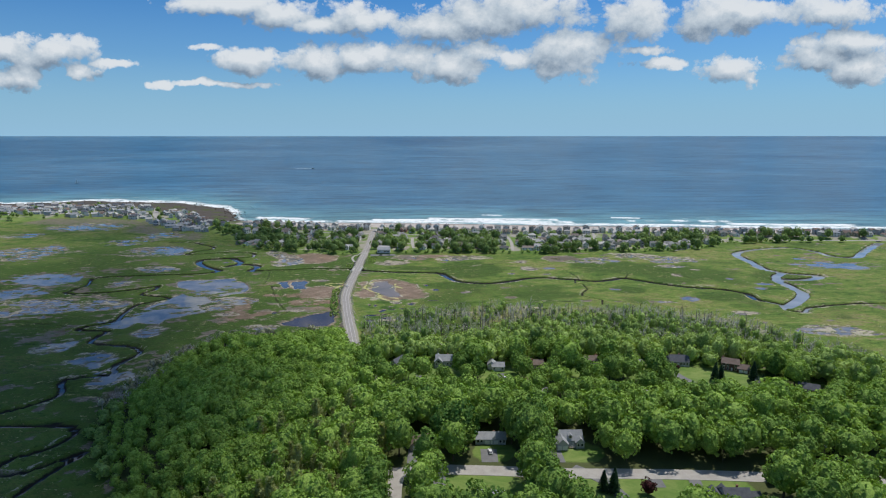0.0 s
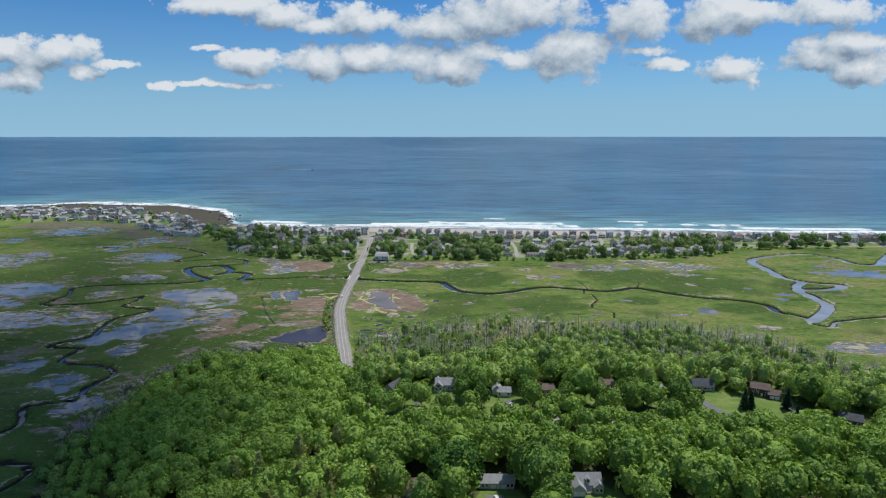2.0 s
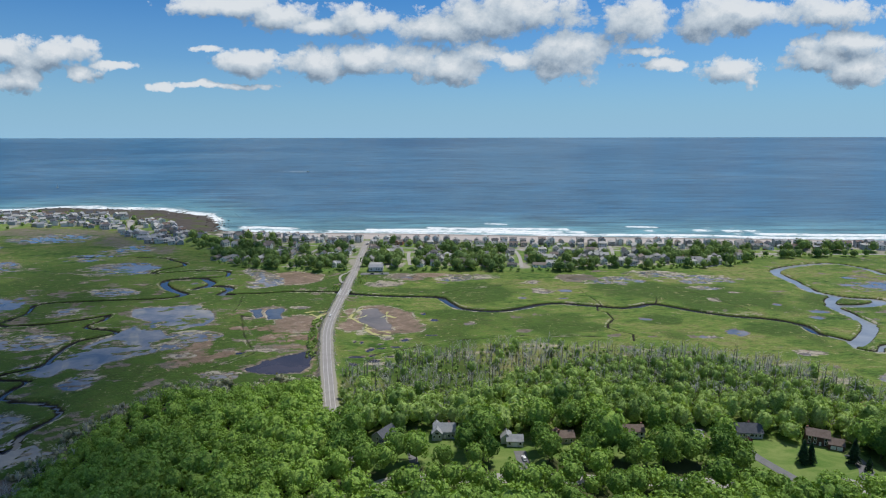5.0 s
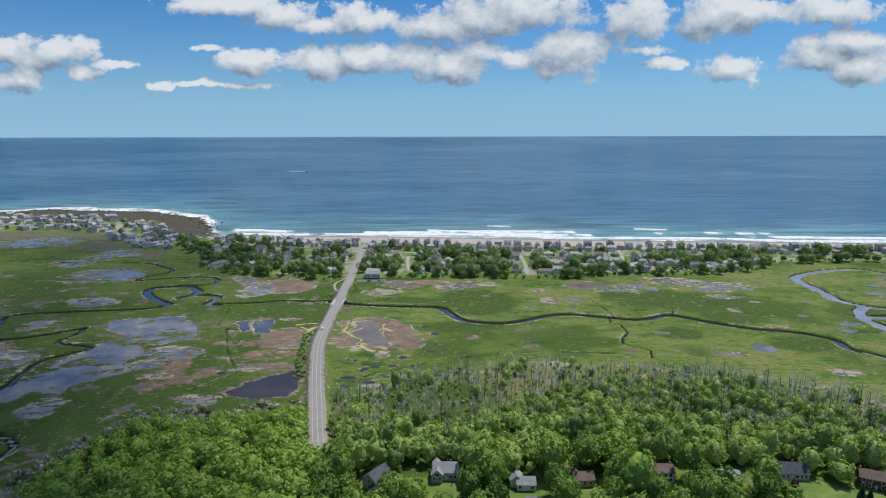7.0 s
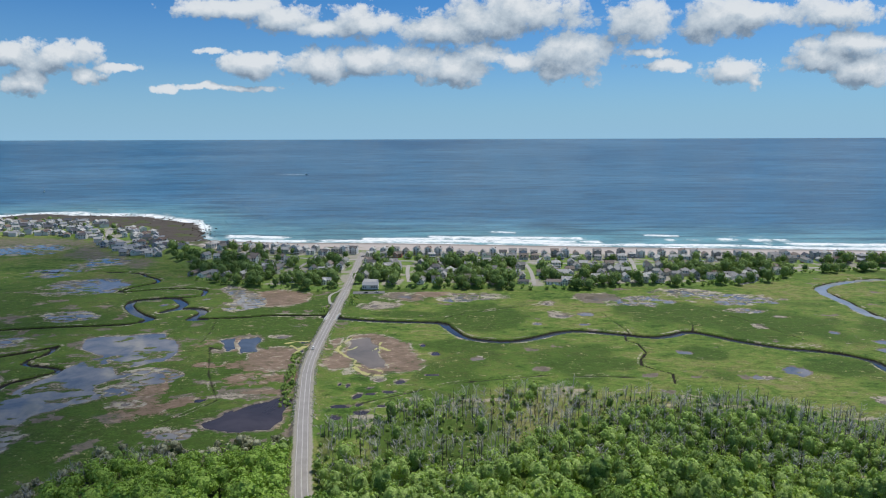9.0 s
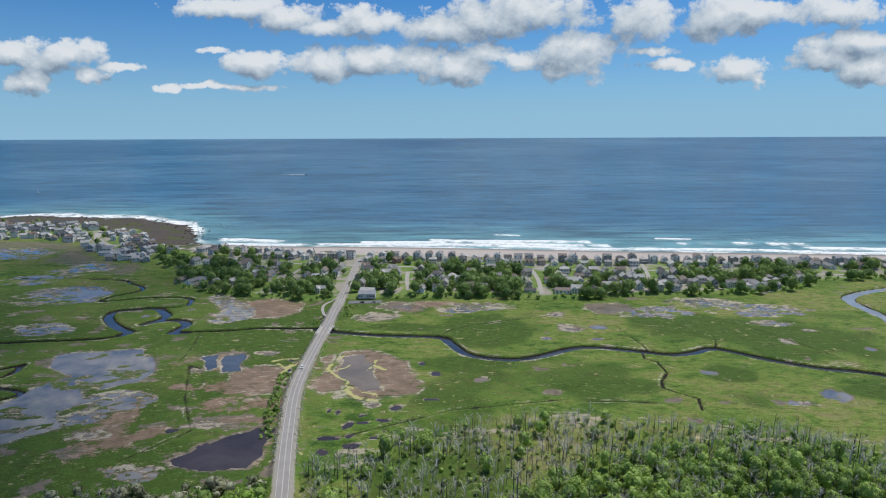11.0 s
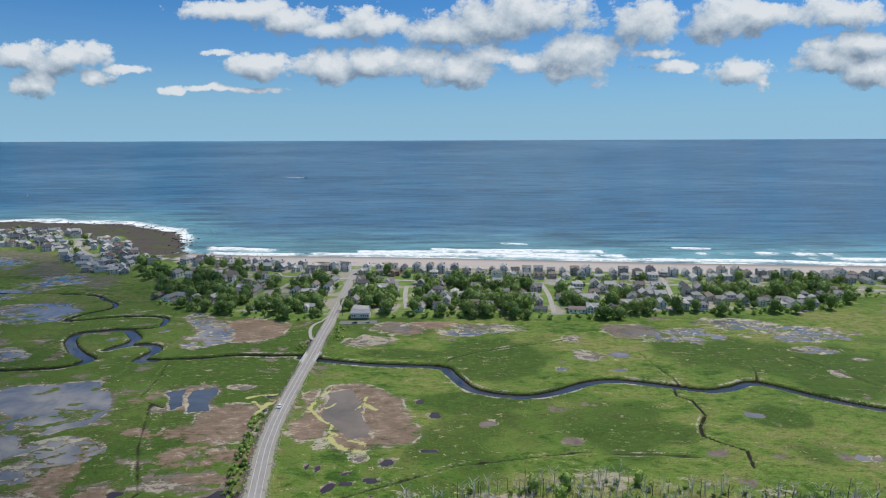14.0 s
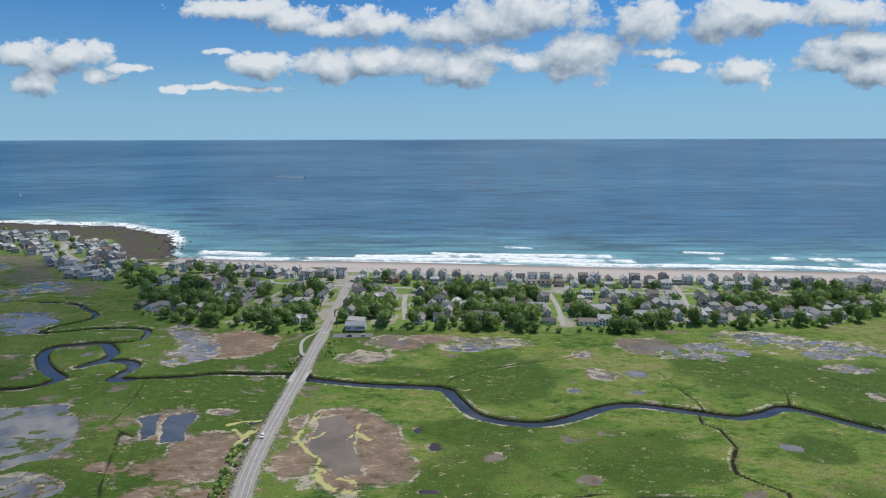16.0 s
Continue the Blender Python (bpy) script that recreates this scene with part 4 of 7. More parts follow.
    # creeks
    for line, half, depth in ((CREEK_EAST, 2.2, 2.6), (RIVER, 3.6, 2.8), (OXBOW, 3.0, 2.4), (RIVER_TAIL, 1.2, 2.2), (CREEK_CULVERT, 1.3, 2.4), (CREEK_WEST, 2.5, 2.4), (CREEK_LEFT, 1.4, 2.2), (CREEK_NORTHWEST, 1.5, 2.2), (CREEK_SOUTHWEST, 1.2, 2.2), (CREEK_LOW, 1.2, 2.2), (CREEK_NEAR, 1.0, 2.0), (CREEK_NEAREST, 0.9, 2.0), (TRIBUTARY, 0.15, 1.3)) + tuple((d, 0.2, 0.6) for d in DITCHES):
        pts = curve_points(line, 5) if half > 0.5 else np.array(line, dtype=float)
        near = (X > pts[:, 0].min() - 16) & (X < pts[:, 0].max() + 16) & (Y > pts[:, 1].min() - 16) & (Y < pts[:, 1].max() + 16)
        d = off_line(X[near], Y[near], pts) + wob[near] * (0.35 if half > 1 else 0.5)
        z[near] = np.minimum(z[near] + 0.25 * step(half + 6, half + 1.5, d), 0.3 - depth * step(half + (1.4 if half > 1.6 else 1.0 if half > 0.5 else 0.9), half - 0.3, d))
        if half > 0.5:
            channel[near] |= d < half + 2.2
        if half < 0.5:
            cover["shaded_bank"][near] = np.maximum(cover["shaded_bank"][near], (0.92 if depth > 1 else 0.62) * step(half + 0.9, half + 0.1, d))
            cover["rim"][near] = np.maximum(cover["rim"][near], (0.78 if line is DITCHES[0] else 0.46) * step(half + 2.4, half + 1.6, d) * step(half + 0.5, half + 1.2, d) * step(-0.1, 0.12, fractal(X[near], Y[near], 14, 75, 4)))
            continue
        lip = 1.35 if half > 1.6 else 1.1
        cover["shaded_bank"][near] = np.maximum(cover["shaded_bank"][near], step(half + lip + 0.6, half + lip - 1.5, d))
        rim = 0.50 * step(half + 4.2, half + 2.6, d) * step(0.02, 0.2, fractal(X[near], Y[near], 17, 73, 4))
        cover["pale"][near] = np.maximum(cover["pale"][near] * step(half + 1, half + 3, d), rim)
        line = 0.60 * step(half + 3.2, half + 2.4, d) * step(half + 1.0, half + 1.7, d) * step(-0.08, 0.12, fractal(X[near], Y[near], 19, 74, 4))
        cover["rim"][near] = np.maximum(cover["rim"][near] * step(half + 1.0, half + 2.0, d), line)
        for k in ("mud", "red", "algae"):
            cover[k][near] *= step(half + 1.0, half + 3.5, d)
    # causeway of the road, open at the creek
    d = off_line(X, Y, road_line)
    gap = step(4.0, 6.5, np.abs(Y - 499.5))
    lift = step(6.0, 3.6, d) * np.where(Y < 600, gap, 1.0)
    z = np.where(lift > 0, z * (1 - lift) + 1.15 * lift * (Y < 560) + lift * (Y >= 560) * np.maximum(1.15, z), z)
    g = step(4.2, 3.2, d + wob * 0.5) * gap
    cover["gravel"] = np.maximum(cover["gravel"], g)
    for k in ("mud", "red", "rim", "shaded_bank", "pale", "algae", "soil", "lawn", "lush_shade"):
        cover[k] *= 1 - g
    # beach, shore and sea bed
    dy = np.interp(X, shore_x, shore_y) - Y
    ds = off_line(X, Y, shore_line)
    west = step(-285, -330, X)
    wide = 60 - 42 * west
    inland = np.where(dy > 0, ds, -ds)
    beach = step(wide + 4, wide - 5, inland + wob)
    zb = np.clip(-1.0 + 0.075 * inland, -6, 2.4 + west)
    z = np.where(inland < wide + 14, np.where(beach > 0.01, z * (1 - beach) + zb * beach, z), z)
    cover["sand"] = np.maximum(cover["sand"], beach * (1 - west))
    rock = np.where(X < -400, step(105, 80, inland + wob * 5), step(70, 45, inland + wob * 5)) * west
    rock = np.maximum(rock, inside(X, Y, TIDAL_FLAT) * 1.0)
    cover["rock"] = np.maximum(cover["rock"], rock)
    z = np.where(inside(X, Y, TIDAL_FLAT) & (inland > 0), np.minimum(z, -0.7 + 0.02 * inland), z)
    z = z + rock * fractal(X, Y, 7, 88, 4) * 1.8
    for k in ("lawn", "gravel", "pale", "lush_shade", "mud", "rim"):
        cover[k] *= 1 - np.maximum(beach, rock)
    z = np.where(dy < -40, np.minimum(z, -6), z)
    me = grid_mesh("ground", xs, ys, z, M_GROUND)
    for k, v in cover.items():
        weigh(me, k, v)
    ob = tagged(new("ground", me), "green salt marsh with mud pans, banks, lawns and a sand beach", "ground", kind="structure")
    return xs, ys, z, [(k, w & ~channel) for k, w in pools]


ground_x, ground_y, ground_z, ground_pools = make_ground()


def floor_at(x, y):
    i = min(max(int(np.searchsorted(ground_x, x)) - 1, 0), len(ground_x) - 2)
    j = min(max(int(np.searchsorted(ground_y, y)) - 1, 0), len(ground_y) - 2)
    fx = (x - ground_x[i]) / (ground_x[i + 1] - ground_x[i])
    fy = (y - ground_y[j]) / (ground_y[j + 1] - ground_y[j])
    a = ground_z[j, i] * (1 - fx) + ground_z[j, i + 1] * fx
    b = ground_z[j + 1, i] * (1 - fx) + ground_z[j + 1, i + 1] * fx
    return float(a * (1 - fy) + b * fy)


def make_waters():
    flat = np.array([[-4800, 160, -1.15], [640, 160, -1.15], [640, 640, -1.15], [-4800, 640, -1.15]])
    flat[0, 0] = flat[3, 0] = -700
    flat[1, 0] = flat[2, 0] = 226
    wide = flat.copy()
    wide[:, 0] = [226, 640, 640, 226]
    tagged(new("river_water", quads_mesh("river_water", wide, np.array([[0, 1, 2, 3]]), M_RIVER)), "pale tidal river winding through marsh", "water", kind="structure")
    tagged(new("creek_water", quads_mesh("creek_water", flat, np.array([[0, 1, 2, 3]]), M_CREEK)), "dark still tidal creek water between muddy banks", "water", kind="structure")
    nx = len(ground_x)
    for k, (kind, wet) in enumerate(ground_pools):
        cell = wet[:-1, :-1] | wet[1:, :-1] | wet[:-1, 1:] | wet[1:, 1:]
        j, i = np.nonzero(cell)
        if not len(i):
            continue
        at = j * nx + i
        quads = np.stack([at, at + 1, at + nx + 1, at + nx], axis=1)
        ids, quads = np.unique(quads, return_inverse=True)
        co = np.stack([ground_x[ids % nx], ground_y[ids // nx], np.full(len(ids), -0.46 + 0.0012 * k)], axis=1)
        mat = {"d": M_DARKPOND, "b": M_SLATE, "p": M_PAN, "m": M_PAN}.get(kind, M_POND)
        words = {"d": "dark peaty pond beside the causeway", "b": "dark slate-blue pool on the brown flats", "p": "shallow brown water on a mud pan", "m": "shallow brown water on a mud pan"}.get(kind, "shallow grey-blue salt marsh pool mirroring the sky")
        tagged(new("pond", quads_mesh("pond", co, quads.reshape(-1, 4), mat)), words, "pond", "salt marsh pools", "structure")


make_waters()


def make_sea():
    xs = np.concatenate([[-4800, -3600, -2700, -2000, -1500], np.arange(-1200, -650, 9.0), np.arange(-650, 640, 3.0), np.arange(640, 1250, 9.0), [1500, 2000, 2700, 3600, 4800]])
    off = np.concatenate([np.arange(-30, 90, 1.3), np.arange(90, 200, 5.0), np.geomspace(200, 2700, 40)])
    base = np.interp(xs, shore_x, shore_y)
    X = np.tile(xs, (len(off), 1))
    blend = step(300, 1500, off)[:, None]
    Y = base[None, :] * (1 - blend) + 760 * blend + off[:, None]
    Y[-1, :] = 3700
    d = np.tile(off[:, None], (1, len(xs)))
    # far water is bent upward so its edge meets the skyline from the camera
    z = -1.0 + 92.0 * step(900, 5600, Y) / step(900, 5600, 3700.0)
    roll = fractal(X * 0.25, d, 14, 101, 4)
    lap = fractal(X, d, 16, 111, 5)
    bar = fractal(X * 0.16, d * 0.02, 12, 121, 3)
    foam = 0.92 * step(12 + 26 * lap, -8 + 26 * lap, d) * (1 - 0.4 * step(-180, -260, X))
    for c, w, k, cut in ((16, 10, 131, -0.3), (34, 14, 141, -0.08), (56, 11, 151, 0.02), (84, 5, 161, 0.16)):
        seg = step(cut, cut + 0.14, fractal(X, X * 0, 70, k, 4))
        mid = c + 30 * fractal(X, X * 0, 130, k + 3, 4) + 5 * fractal(X, d, 9, k + 5, 3)
        tail = np.clip((d - (mid - w * 2.2)) / (w * 2.2), 0, 1)
        band = (0.18 + 0.72 * tail) * (tail > 0) * step(mid + 1.6, mid + 0.2, d)
        foam = np.maximum(foam, band * seg)
        crest = np.exp(-((d - mid) / 2.2) ** 2)
        z = z + 0.9 * crest * seg
    rocky = step(-270, -330, X)
    foam = foam * (1 - 0.45 * rocky)
    foam = np.maximum(foam, 0.8 * rocky * step(75, 10, d) * step(-0.05, 0.15, fractal(X, d * 1.6, 34, 171, 4)))
    foam = np.maximum(foam, rocky * (0.75 + 0.9 * lap) * step(50, 8, d))
    foam = np.maximum(foam, 0.40 * step(-0.1, 0.15, lap) * step(75, 20, d))
    z = z + 0.35 * roll * step(4, 40, d) * step(900, 300, d)
    co = np.stack([X, Y, z], axis=-1).reshape(-1, 3)
    nx, ny = len(xs), len(off)
    i = (np.arange(ny - 1)[:, None] * nx + np.arange(nx - 1)[None, :]).ravel()
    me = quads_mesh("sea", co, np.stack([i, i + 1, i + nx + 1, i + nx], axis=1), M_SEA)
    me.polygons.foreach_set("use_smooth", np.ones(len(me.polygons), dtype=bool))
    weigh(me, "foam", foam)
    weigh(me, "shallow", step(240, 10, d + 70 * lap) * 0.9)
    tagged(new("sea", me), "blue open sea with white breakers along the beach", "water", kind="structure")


make_sea()

# ---- unseen cloud added to shade the western marsh ----
def shade_cloud(base=1000.0):
    """An unseen cumulus added between the sun and the western marsh to shade it: flat base, heaped top, thin at its
    rim.
    """
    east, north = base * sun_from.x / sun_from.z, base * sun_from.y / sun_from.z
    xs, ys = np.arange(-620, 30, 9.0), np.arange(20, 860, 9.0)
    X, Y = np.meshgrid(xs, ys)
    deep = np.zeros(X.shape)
    for cx, cy, rx, ry, amount in SHADE_HEAPS:
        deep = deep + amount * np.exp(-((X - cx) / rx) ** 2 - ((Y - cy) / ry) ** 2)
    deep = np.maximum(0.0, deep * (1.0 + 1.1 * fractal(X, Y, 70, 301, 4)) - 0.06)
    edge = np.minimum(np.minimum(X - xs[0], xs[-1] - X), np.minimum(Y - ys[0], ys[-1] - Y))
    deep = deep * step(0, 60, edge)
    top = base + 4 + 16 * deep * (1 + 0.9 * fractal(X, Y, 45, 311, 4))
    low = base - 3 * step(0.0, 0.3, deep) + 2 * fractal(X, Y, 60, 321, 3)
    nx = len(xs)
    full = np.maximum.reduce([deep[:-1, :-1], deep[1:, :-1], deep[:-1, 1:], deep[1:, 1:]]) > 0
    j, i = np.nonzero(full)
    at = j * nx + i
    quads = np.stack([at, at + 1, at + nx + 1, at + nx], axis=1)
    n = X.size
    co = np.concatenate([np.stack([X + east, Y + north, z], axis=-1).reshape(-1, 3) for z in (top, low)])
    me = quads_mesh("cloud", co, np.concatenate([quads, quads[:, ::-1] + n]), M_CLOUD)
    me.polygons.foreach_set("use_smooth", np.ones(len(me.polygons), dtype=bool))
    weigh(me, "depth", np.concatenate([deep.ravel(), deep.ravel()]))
    tagged(new("cloud", me), "unseen flat-based cumulus cloud added to shade the western marsh", "cloud", kind="structure")


# ground spots the added cloud is to shade: centre, half sizes, depth
SHADE_HEAPS = [(-180, 205, 75, 65, 3.2), (-240, 290, 85, 65, 2.4), (-120, 222, 32, 34, 2.0), (-135, 150, 50, 40, 2.2), (-300, 180, 130, 90, 3.0), (-190, 370, 70, 60, 0.9), (-290, 460, 90, 80, 0.9), (-200, 640, 70, 48, 1.1), (-330, 600, 90, 70, 0.7), (-410, 705, 120, 60, 1.0)]
shade_cloud()

# ---- roads, causeway and bridge ----
def ribbon(line, half, lift, shift=0.0, flat=None):
    """A strip that follows a line over the ground; shift moves it sideways."""
    p = np.asarray(line, dtype=float)
    t = np.gradient(p, axis=0)
    t /= np.linalg.norm(t, axis=1)[:, None]
    n = np.stack([t[:, 1], -t[:, 0]], axis=1)
    verts, faces = [], []
    for i, (q, m) in enumerate(zip(p, n)):
        for s in (-half, half):
            x, y = q + m * (s + shift)
            z = flat[i] if flat is not None else max(floor_at(x, y), floor_at(*q))
            verts.append((x, y, z + lift))
        if i:
            faces.append((2 * i - 2, 2 * i - 1, 2 * i + 1, 2 * i))
    return verts, faces


def even(line, stride):
    """The same line with points at even steps."""
    p = np.asarray(line, dtype=float)
    s = np.concatenate([[0], np.cumsum(np.linalg.norm(np.diff(p, axis=0), axis=1))])
    k = np.linspace(0, s[-1], max(2, int(s[-1] / stride) + 1))
    return np.stack([np.interp(k, s, p[:, 0]), np.interp(k, s, p[:, 1])], axis=1)


def thick(verts, faces, drop):
    """Gives a strip sides and depth."""
    n = len(verts)
    low = [(x, y, z - drop) for x, y, z in verts]
    out = list(faces)
    for i in range(n // 2 - 1):
        out += [(2 * i, 2 * i + 2, n + 2 * i + 2, n + 2 * i), (2 * i + 3, 2 * i + 1, n + 2 * i + 1, n + 2 * i + 3)]
    return list(verts) + low, out


road_even = even(road_line, 3.0)
road_height = np.array([max(1.18, max(floor_at(x + a, y) for a in (-4.0, 0, 4.0)) if abs(y - 499.5) > 9 else 1.18) for x, y in road_even])
for _ in range(3):
    road_height = np.maximum(road_height, np.convolve(np.pad(road_height, 2, mode="edge"), np.ones(5) / 5, mode="valid"))
road = tagged(new("road", mesh_from("road", *thick(*ribbon(road_even, 2.4, 0.06, flat=road_height), 0.5), M_ASPHALT)), "worn grey two-lane asphalt causeway road across the marsh", "road", kind="structure")
for shift, half in ((-2.0, 0.07), (2.0, 0.07), (-0.11, 0.05), (0.11, 0.05)):
    part("road_line", mesh_from("road_line", *ribbon(road_even, half, 0.075, shift, road_height), M_PAINT), road, "faded white painted line")
stop = [(-83.2, 566), (-79.0, 566.3)]
part("road_line", mesh_from("road_line", *ribbon(even(stop, 1.0), 0.35, 0.09, flat=np.full(5, 1.3)), M_PAINT), road, "white painted crossing bar")


def box(cx, cy, cz, sx, sy, sz):
    x0, x1, y0, y1, z0, z1 = cx - sx / 2, cx + sx / 2, cy - sy / 2, cy + sy / 2, cz - sz / 2, cz + sz / 2
    v = [(x0, y0, z0), (x1, y0, z0), (x1, y1, z0), (x0, y1, z0), (x0, y0, z1), (x1, y0, z1), (x1, y1, z1), (x0, y1, z1)]
    return v, [(0, 3, 2, 1), (4, 5, 6, 7), (0, 1, 5, 4), (1, 2, 6, 5), (2, 3, 7, 6), (3, 0, 4, 7)]


def joined(pieces):
    verts, faces = [], []
    for v, f in pieces:
        n = len(verts)
        verts += list(v)
        faces += [tuple(i + n for i in q) for q in f]
    return verts, faces


def box_mesh(name, mat, *boxes):
    return mesh_from(name, *joined([box(*b) for b in boxes]), mat)


def make_bridge():
    b = tagged(new("road_bridge"), "low concrete road bridge over the creek", "bridge")
    b.location = (-79.1, 499.5, 0)
    part("deck", box_mesh("deck", M_CONCRETE, (0, 0, 0.86, 7.8, 13.0, 0.55)), b)
    for s in (-1, 1):
        part("abutment", box_mesh("abutment", M_CONCRETE, (0, s * 6.2, -0.6, 7.6, 1.2, 3.2), (4.1, s * 7.0, -0.3, 0.6, 3.2, 2.8), (-4.1, s * 7.0, -0.3, 0.6, 3.2, 2.8)), b)
        rail = part("railing", box_mesh("railing", M_TRIM, (s * 3.7, 0, 2.0, 0.12, 15, 0.28), (s * 3.7, 0, 1.6, 0.1, 15, 0.16)), b, "pale metal bridge railing")
        for k in range(7):
            part("post", box_mesh("post", M_TRIM, (s * 3.7, -7.2 + 2.4 * k, 1.55, 0.2, 0.2, 1.0)), rail)


make_bridge()


def street(name, line, half, mat, label, lift=0.10, category="road"):
    pts = even(curve_points(line, 6) if len(line) > 2 else line, 2.5)
    return tagged(new(name, mesh_from(name, *thick(*ribbon(pts, half, lift), 0.4), mat)), label, category, kind="structure")


TOWN_STREETS = [[(-40, 652), (-39, 625), (-35, 590)], [(66, 660), (67, 626), (64, 582)], [(169, 690), (163, 655), (152, 606)], [(-130, 690), (-138, 640), (-142, 600)]]
row_line = np.array(HOUSE_ROW, dtype=float)
shore_road = [(x, float(np.interp(x, row_line[:, 0], row_line[:, 1])) - 34) for x in range(-255, 560, 30)]
street("shore_street", shore_road, 1.9, M_LANE, "pale asphalt street behind the beach houses")
for line in TOWN_STREETS:
    street("side_street", line, 1.7, M_LANE, "short pale asphalt side street between cottages")
street("wood_street", [(-24, 185.6), (-3, 185.2), (15, 184.6), (40, 183.2), (69, 183), (96, 182), (150, 179), (240, 173)], 3.1, M_LANE, "pale asphalt residential street edged with trees")
street("back_street", [(-38, 240), (-20, 250), (20, 252), (60, 251), (100, 249), (128, 247)], 2.9, M_LANE, "shaded residential street among trees")
street("back_street", [(128, 247), (134, 250), (138, 246), (134, 242), (128, 245)], 3.4, M_LANE, "pale turning circle at the street's end")
street("wood_street", [(-17, 188), (-18, 175), (-16, 150)], 2.6, M_LANE, "pale asphalt residential street edged with trees")
street("headland_street", [(-357, 763), (-398, 803), (-420, 843), (-434, 875), (-446, 900)], 3.4, M_LANE, "pale street between the headland cottages")
DRIVEWAYS = [([(39.5, 190), (39, 198)], 2.6), ([(15, 190), (15, 199)], 3.0), ([(-13, 190), (-13, 200)], 1.8), ([(44, 187), (53, 178), (58, 165)], 2.2), ([(70, 186), (70, 175)], 2.4), ([(84, 185), (83, 176)], 2.0), ([(109, 278), (112, 266), (118, 252)], 2.0), ([(147, 268), (146, 258), (140, 249)], 2.4), ([(26, 270), (27, 253)], 2.2), ([(-3, 187), (-3, 168)], 2.2), ([(-14, 268), (-11, 252)], 1.6)]
for line, half in DRIVEWAYS:
    street("driveway", line, half, M_DRIVE, "grey asphalt driveway beside a lawn", 0.08)
street("turnout", [(-84, 528), (-88, 537), (-91.5, 551), (-91, 561), (-87, 568), (-84.5, 574)], 0.95, M_LANE, "sandy turnout loop beside the road", 0.2, "path")
street("beach_path", [(228, 590), (244, 600), (252, 612), (240, 622), (225, 622)], 2.0, M_LANE, "sandy track round the last cottages", category="path")
tagged(new("parking_lot", mesh_from("parking_lot", *thick(*ribbon([(-76, 564), (-68, 564.5), (-60, 565), (-52, 566)], 3.6, 0.16), 0.4), M_DRIVE)), "grey asphalt parking lot beside the long building", "parking", kind="structure")


def stones(name, spots, mat, label, seed):
    """Loose angular stones, one mesh."""
    rng = random.Random(seed)
    verts, faces = [], []
    for x, y, z, r in spots:
        n = len(verts)
        a = rng.random() * 6.28
        for k in range(5):
            s = r * rng.uniform(0.7, 1.2)
            verts.append((x + s * math.cos(a + k * 1.257), y + s * math.sin(a + k * 1.257), z - 0.1))
        for k in range(5):
            s = r * rng.uniform(0.4, 0.75)
            verts.append((x + s * math.cos(a + k * 1.257), y + s * math.sin(a + k * 1.257), z + r * rng.uniform(0.45, 0.8)))
        faces += [(n + k, n + (k + 1) % 5, n + 5 + (k + 1) % 5, n + 5 + k) for k in range(5)] + [tuple(n + 5 + k for k in range(5))]
    return tagged(new(name, mesh_from(name, verts, faces, mat)), label, "rocks", kind="stuff")


def riprap():
    rng = random.Random(4)
    spots = []
    for _ in range(1500):
        i = rng.randrange(25, len(road_even) - 30)
        x, y = road_even[i]
        if y < 350 or y > 552:
            continue
        s = rng.choice((-1, -1, 1)) * rng.gauss(4.0, 0.5)
        x, y = x + s, y + rng.uniform(-1.5, 1.5)
        spots.append((x, y, floor_at(x, y), rng.uniform(0.18, 0.5)))
    stones("riprap", spots, M_STONE, "pale angular stones along the causeway's edge", 5)
    spots = []
    for _ in range(420):
        i = rng.randrange(len(shore_line) - 1)
        t = rng.random()
        x = shore_x[i] * (1 - t) + shore_x[i + 1] * t
        y = shore_y[i] * (1 - t) + shore_y[i + 1] * t
        if -760 < x < -290:
            x, y = x + rng.gauss(0, 9), y + rng.gauss(-4, 12)
            spots.append((x, y, max(floor_at(x, y), -1.2), rng.uniform(0.5, 1.8)))
    stones("shore_rocks", spots, M_ROCK, "dark wave-washed rocks at the point", 6)


riprap()

# ---- trees ----
def leaf_cloud(seed, lobes, count, size, squash=0.85, outward=0.68):
    """Leaf clumps over the outer sides of round lobes (x, y, z, r, outward direction): corners, four to a clump."""
    rng = np.random.RandomState(seed)
    lob = np.array(lobes)
    w = lob[:, 3] ** 2
    pick = rng.choice(len(lob), count, p=w / w.sum())
    d = rng.normal(size=(count, 3)) + 1.15 * lob[pick, 4:7]
    d[:, 2] += 0.25
    d /= np.linalg.norm(d, axis=1)[:, None]
    c = lob[pick, :3] + d * (lob[pick, 3] * rng.uniform(0.72, 1.22, count))[:, None] * np.array([1, 1, squash])
    n = (0.45 * d + 0.55 * lob[pick, 4:7]) * outward + rng.normal(size=(count, 3)) * (1 - outward)
    n /= np.linalg.norm(n, axis=1)[:, None]
    a = np.cross(n, rng.normal(size=(count, 3)))
    a /= np.linalg.norm(a, axis=1)[:, None]
    b = np.cross(n, a)
    s = size * rng.uniform(0.55, 1.35, count)
    l, r = s[:, None] * a * 0.55, s[:, None] * b * rng.uniform(0.38, 0.62, count)[:, None]
    droop = n * (s * rng.uniform(-0.22, 0.02, count))[:, None]
    return np.stack([c - l + droop, c - r * 0.9, c + l + droop, c + r], axis=1).reshape(-1, 3)


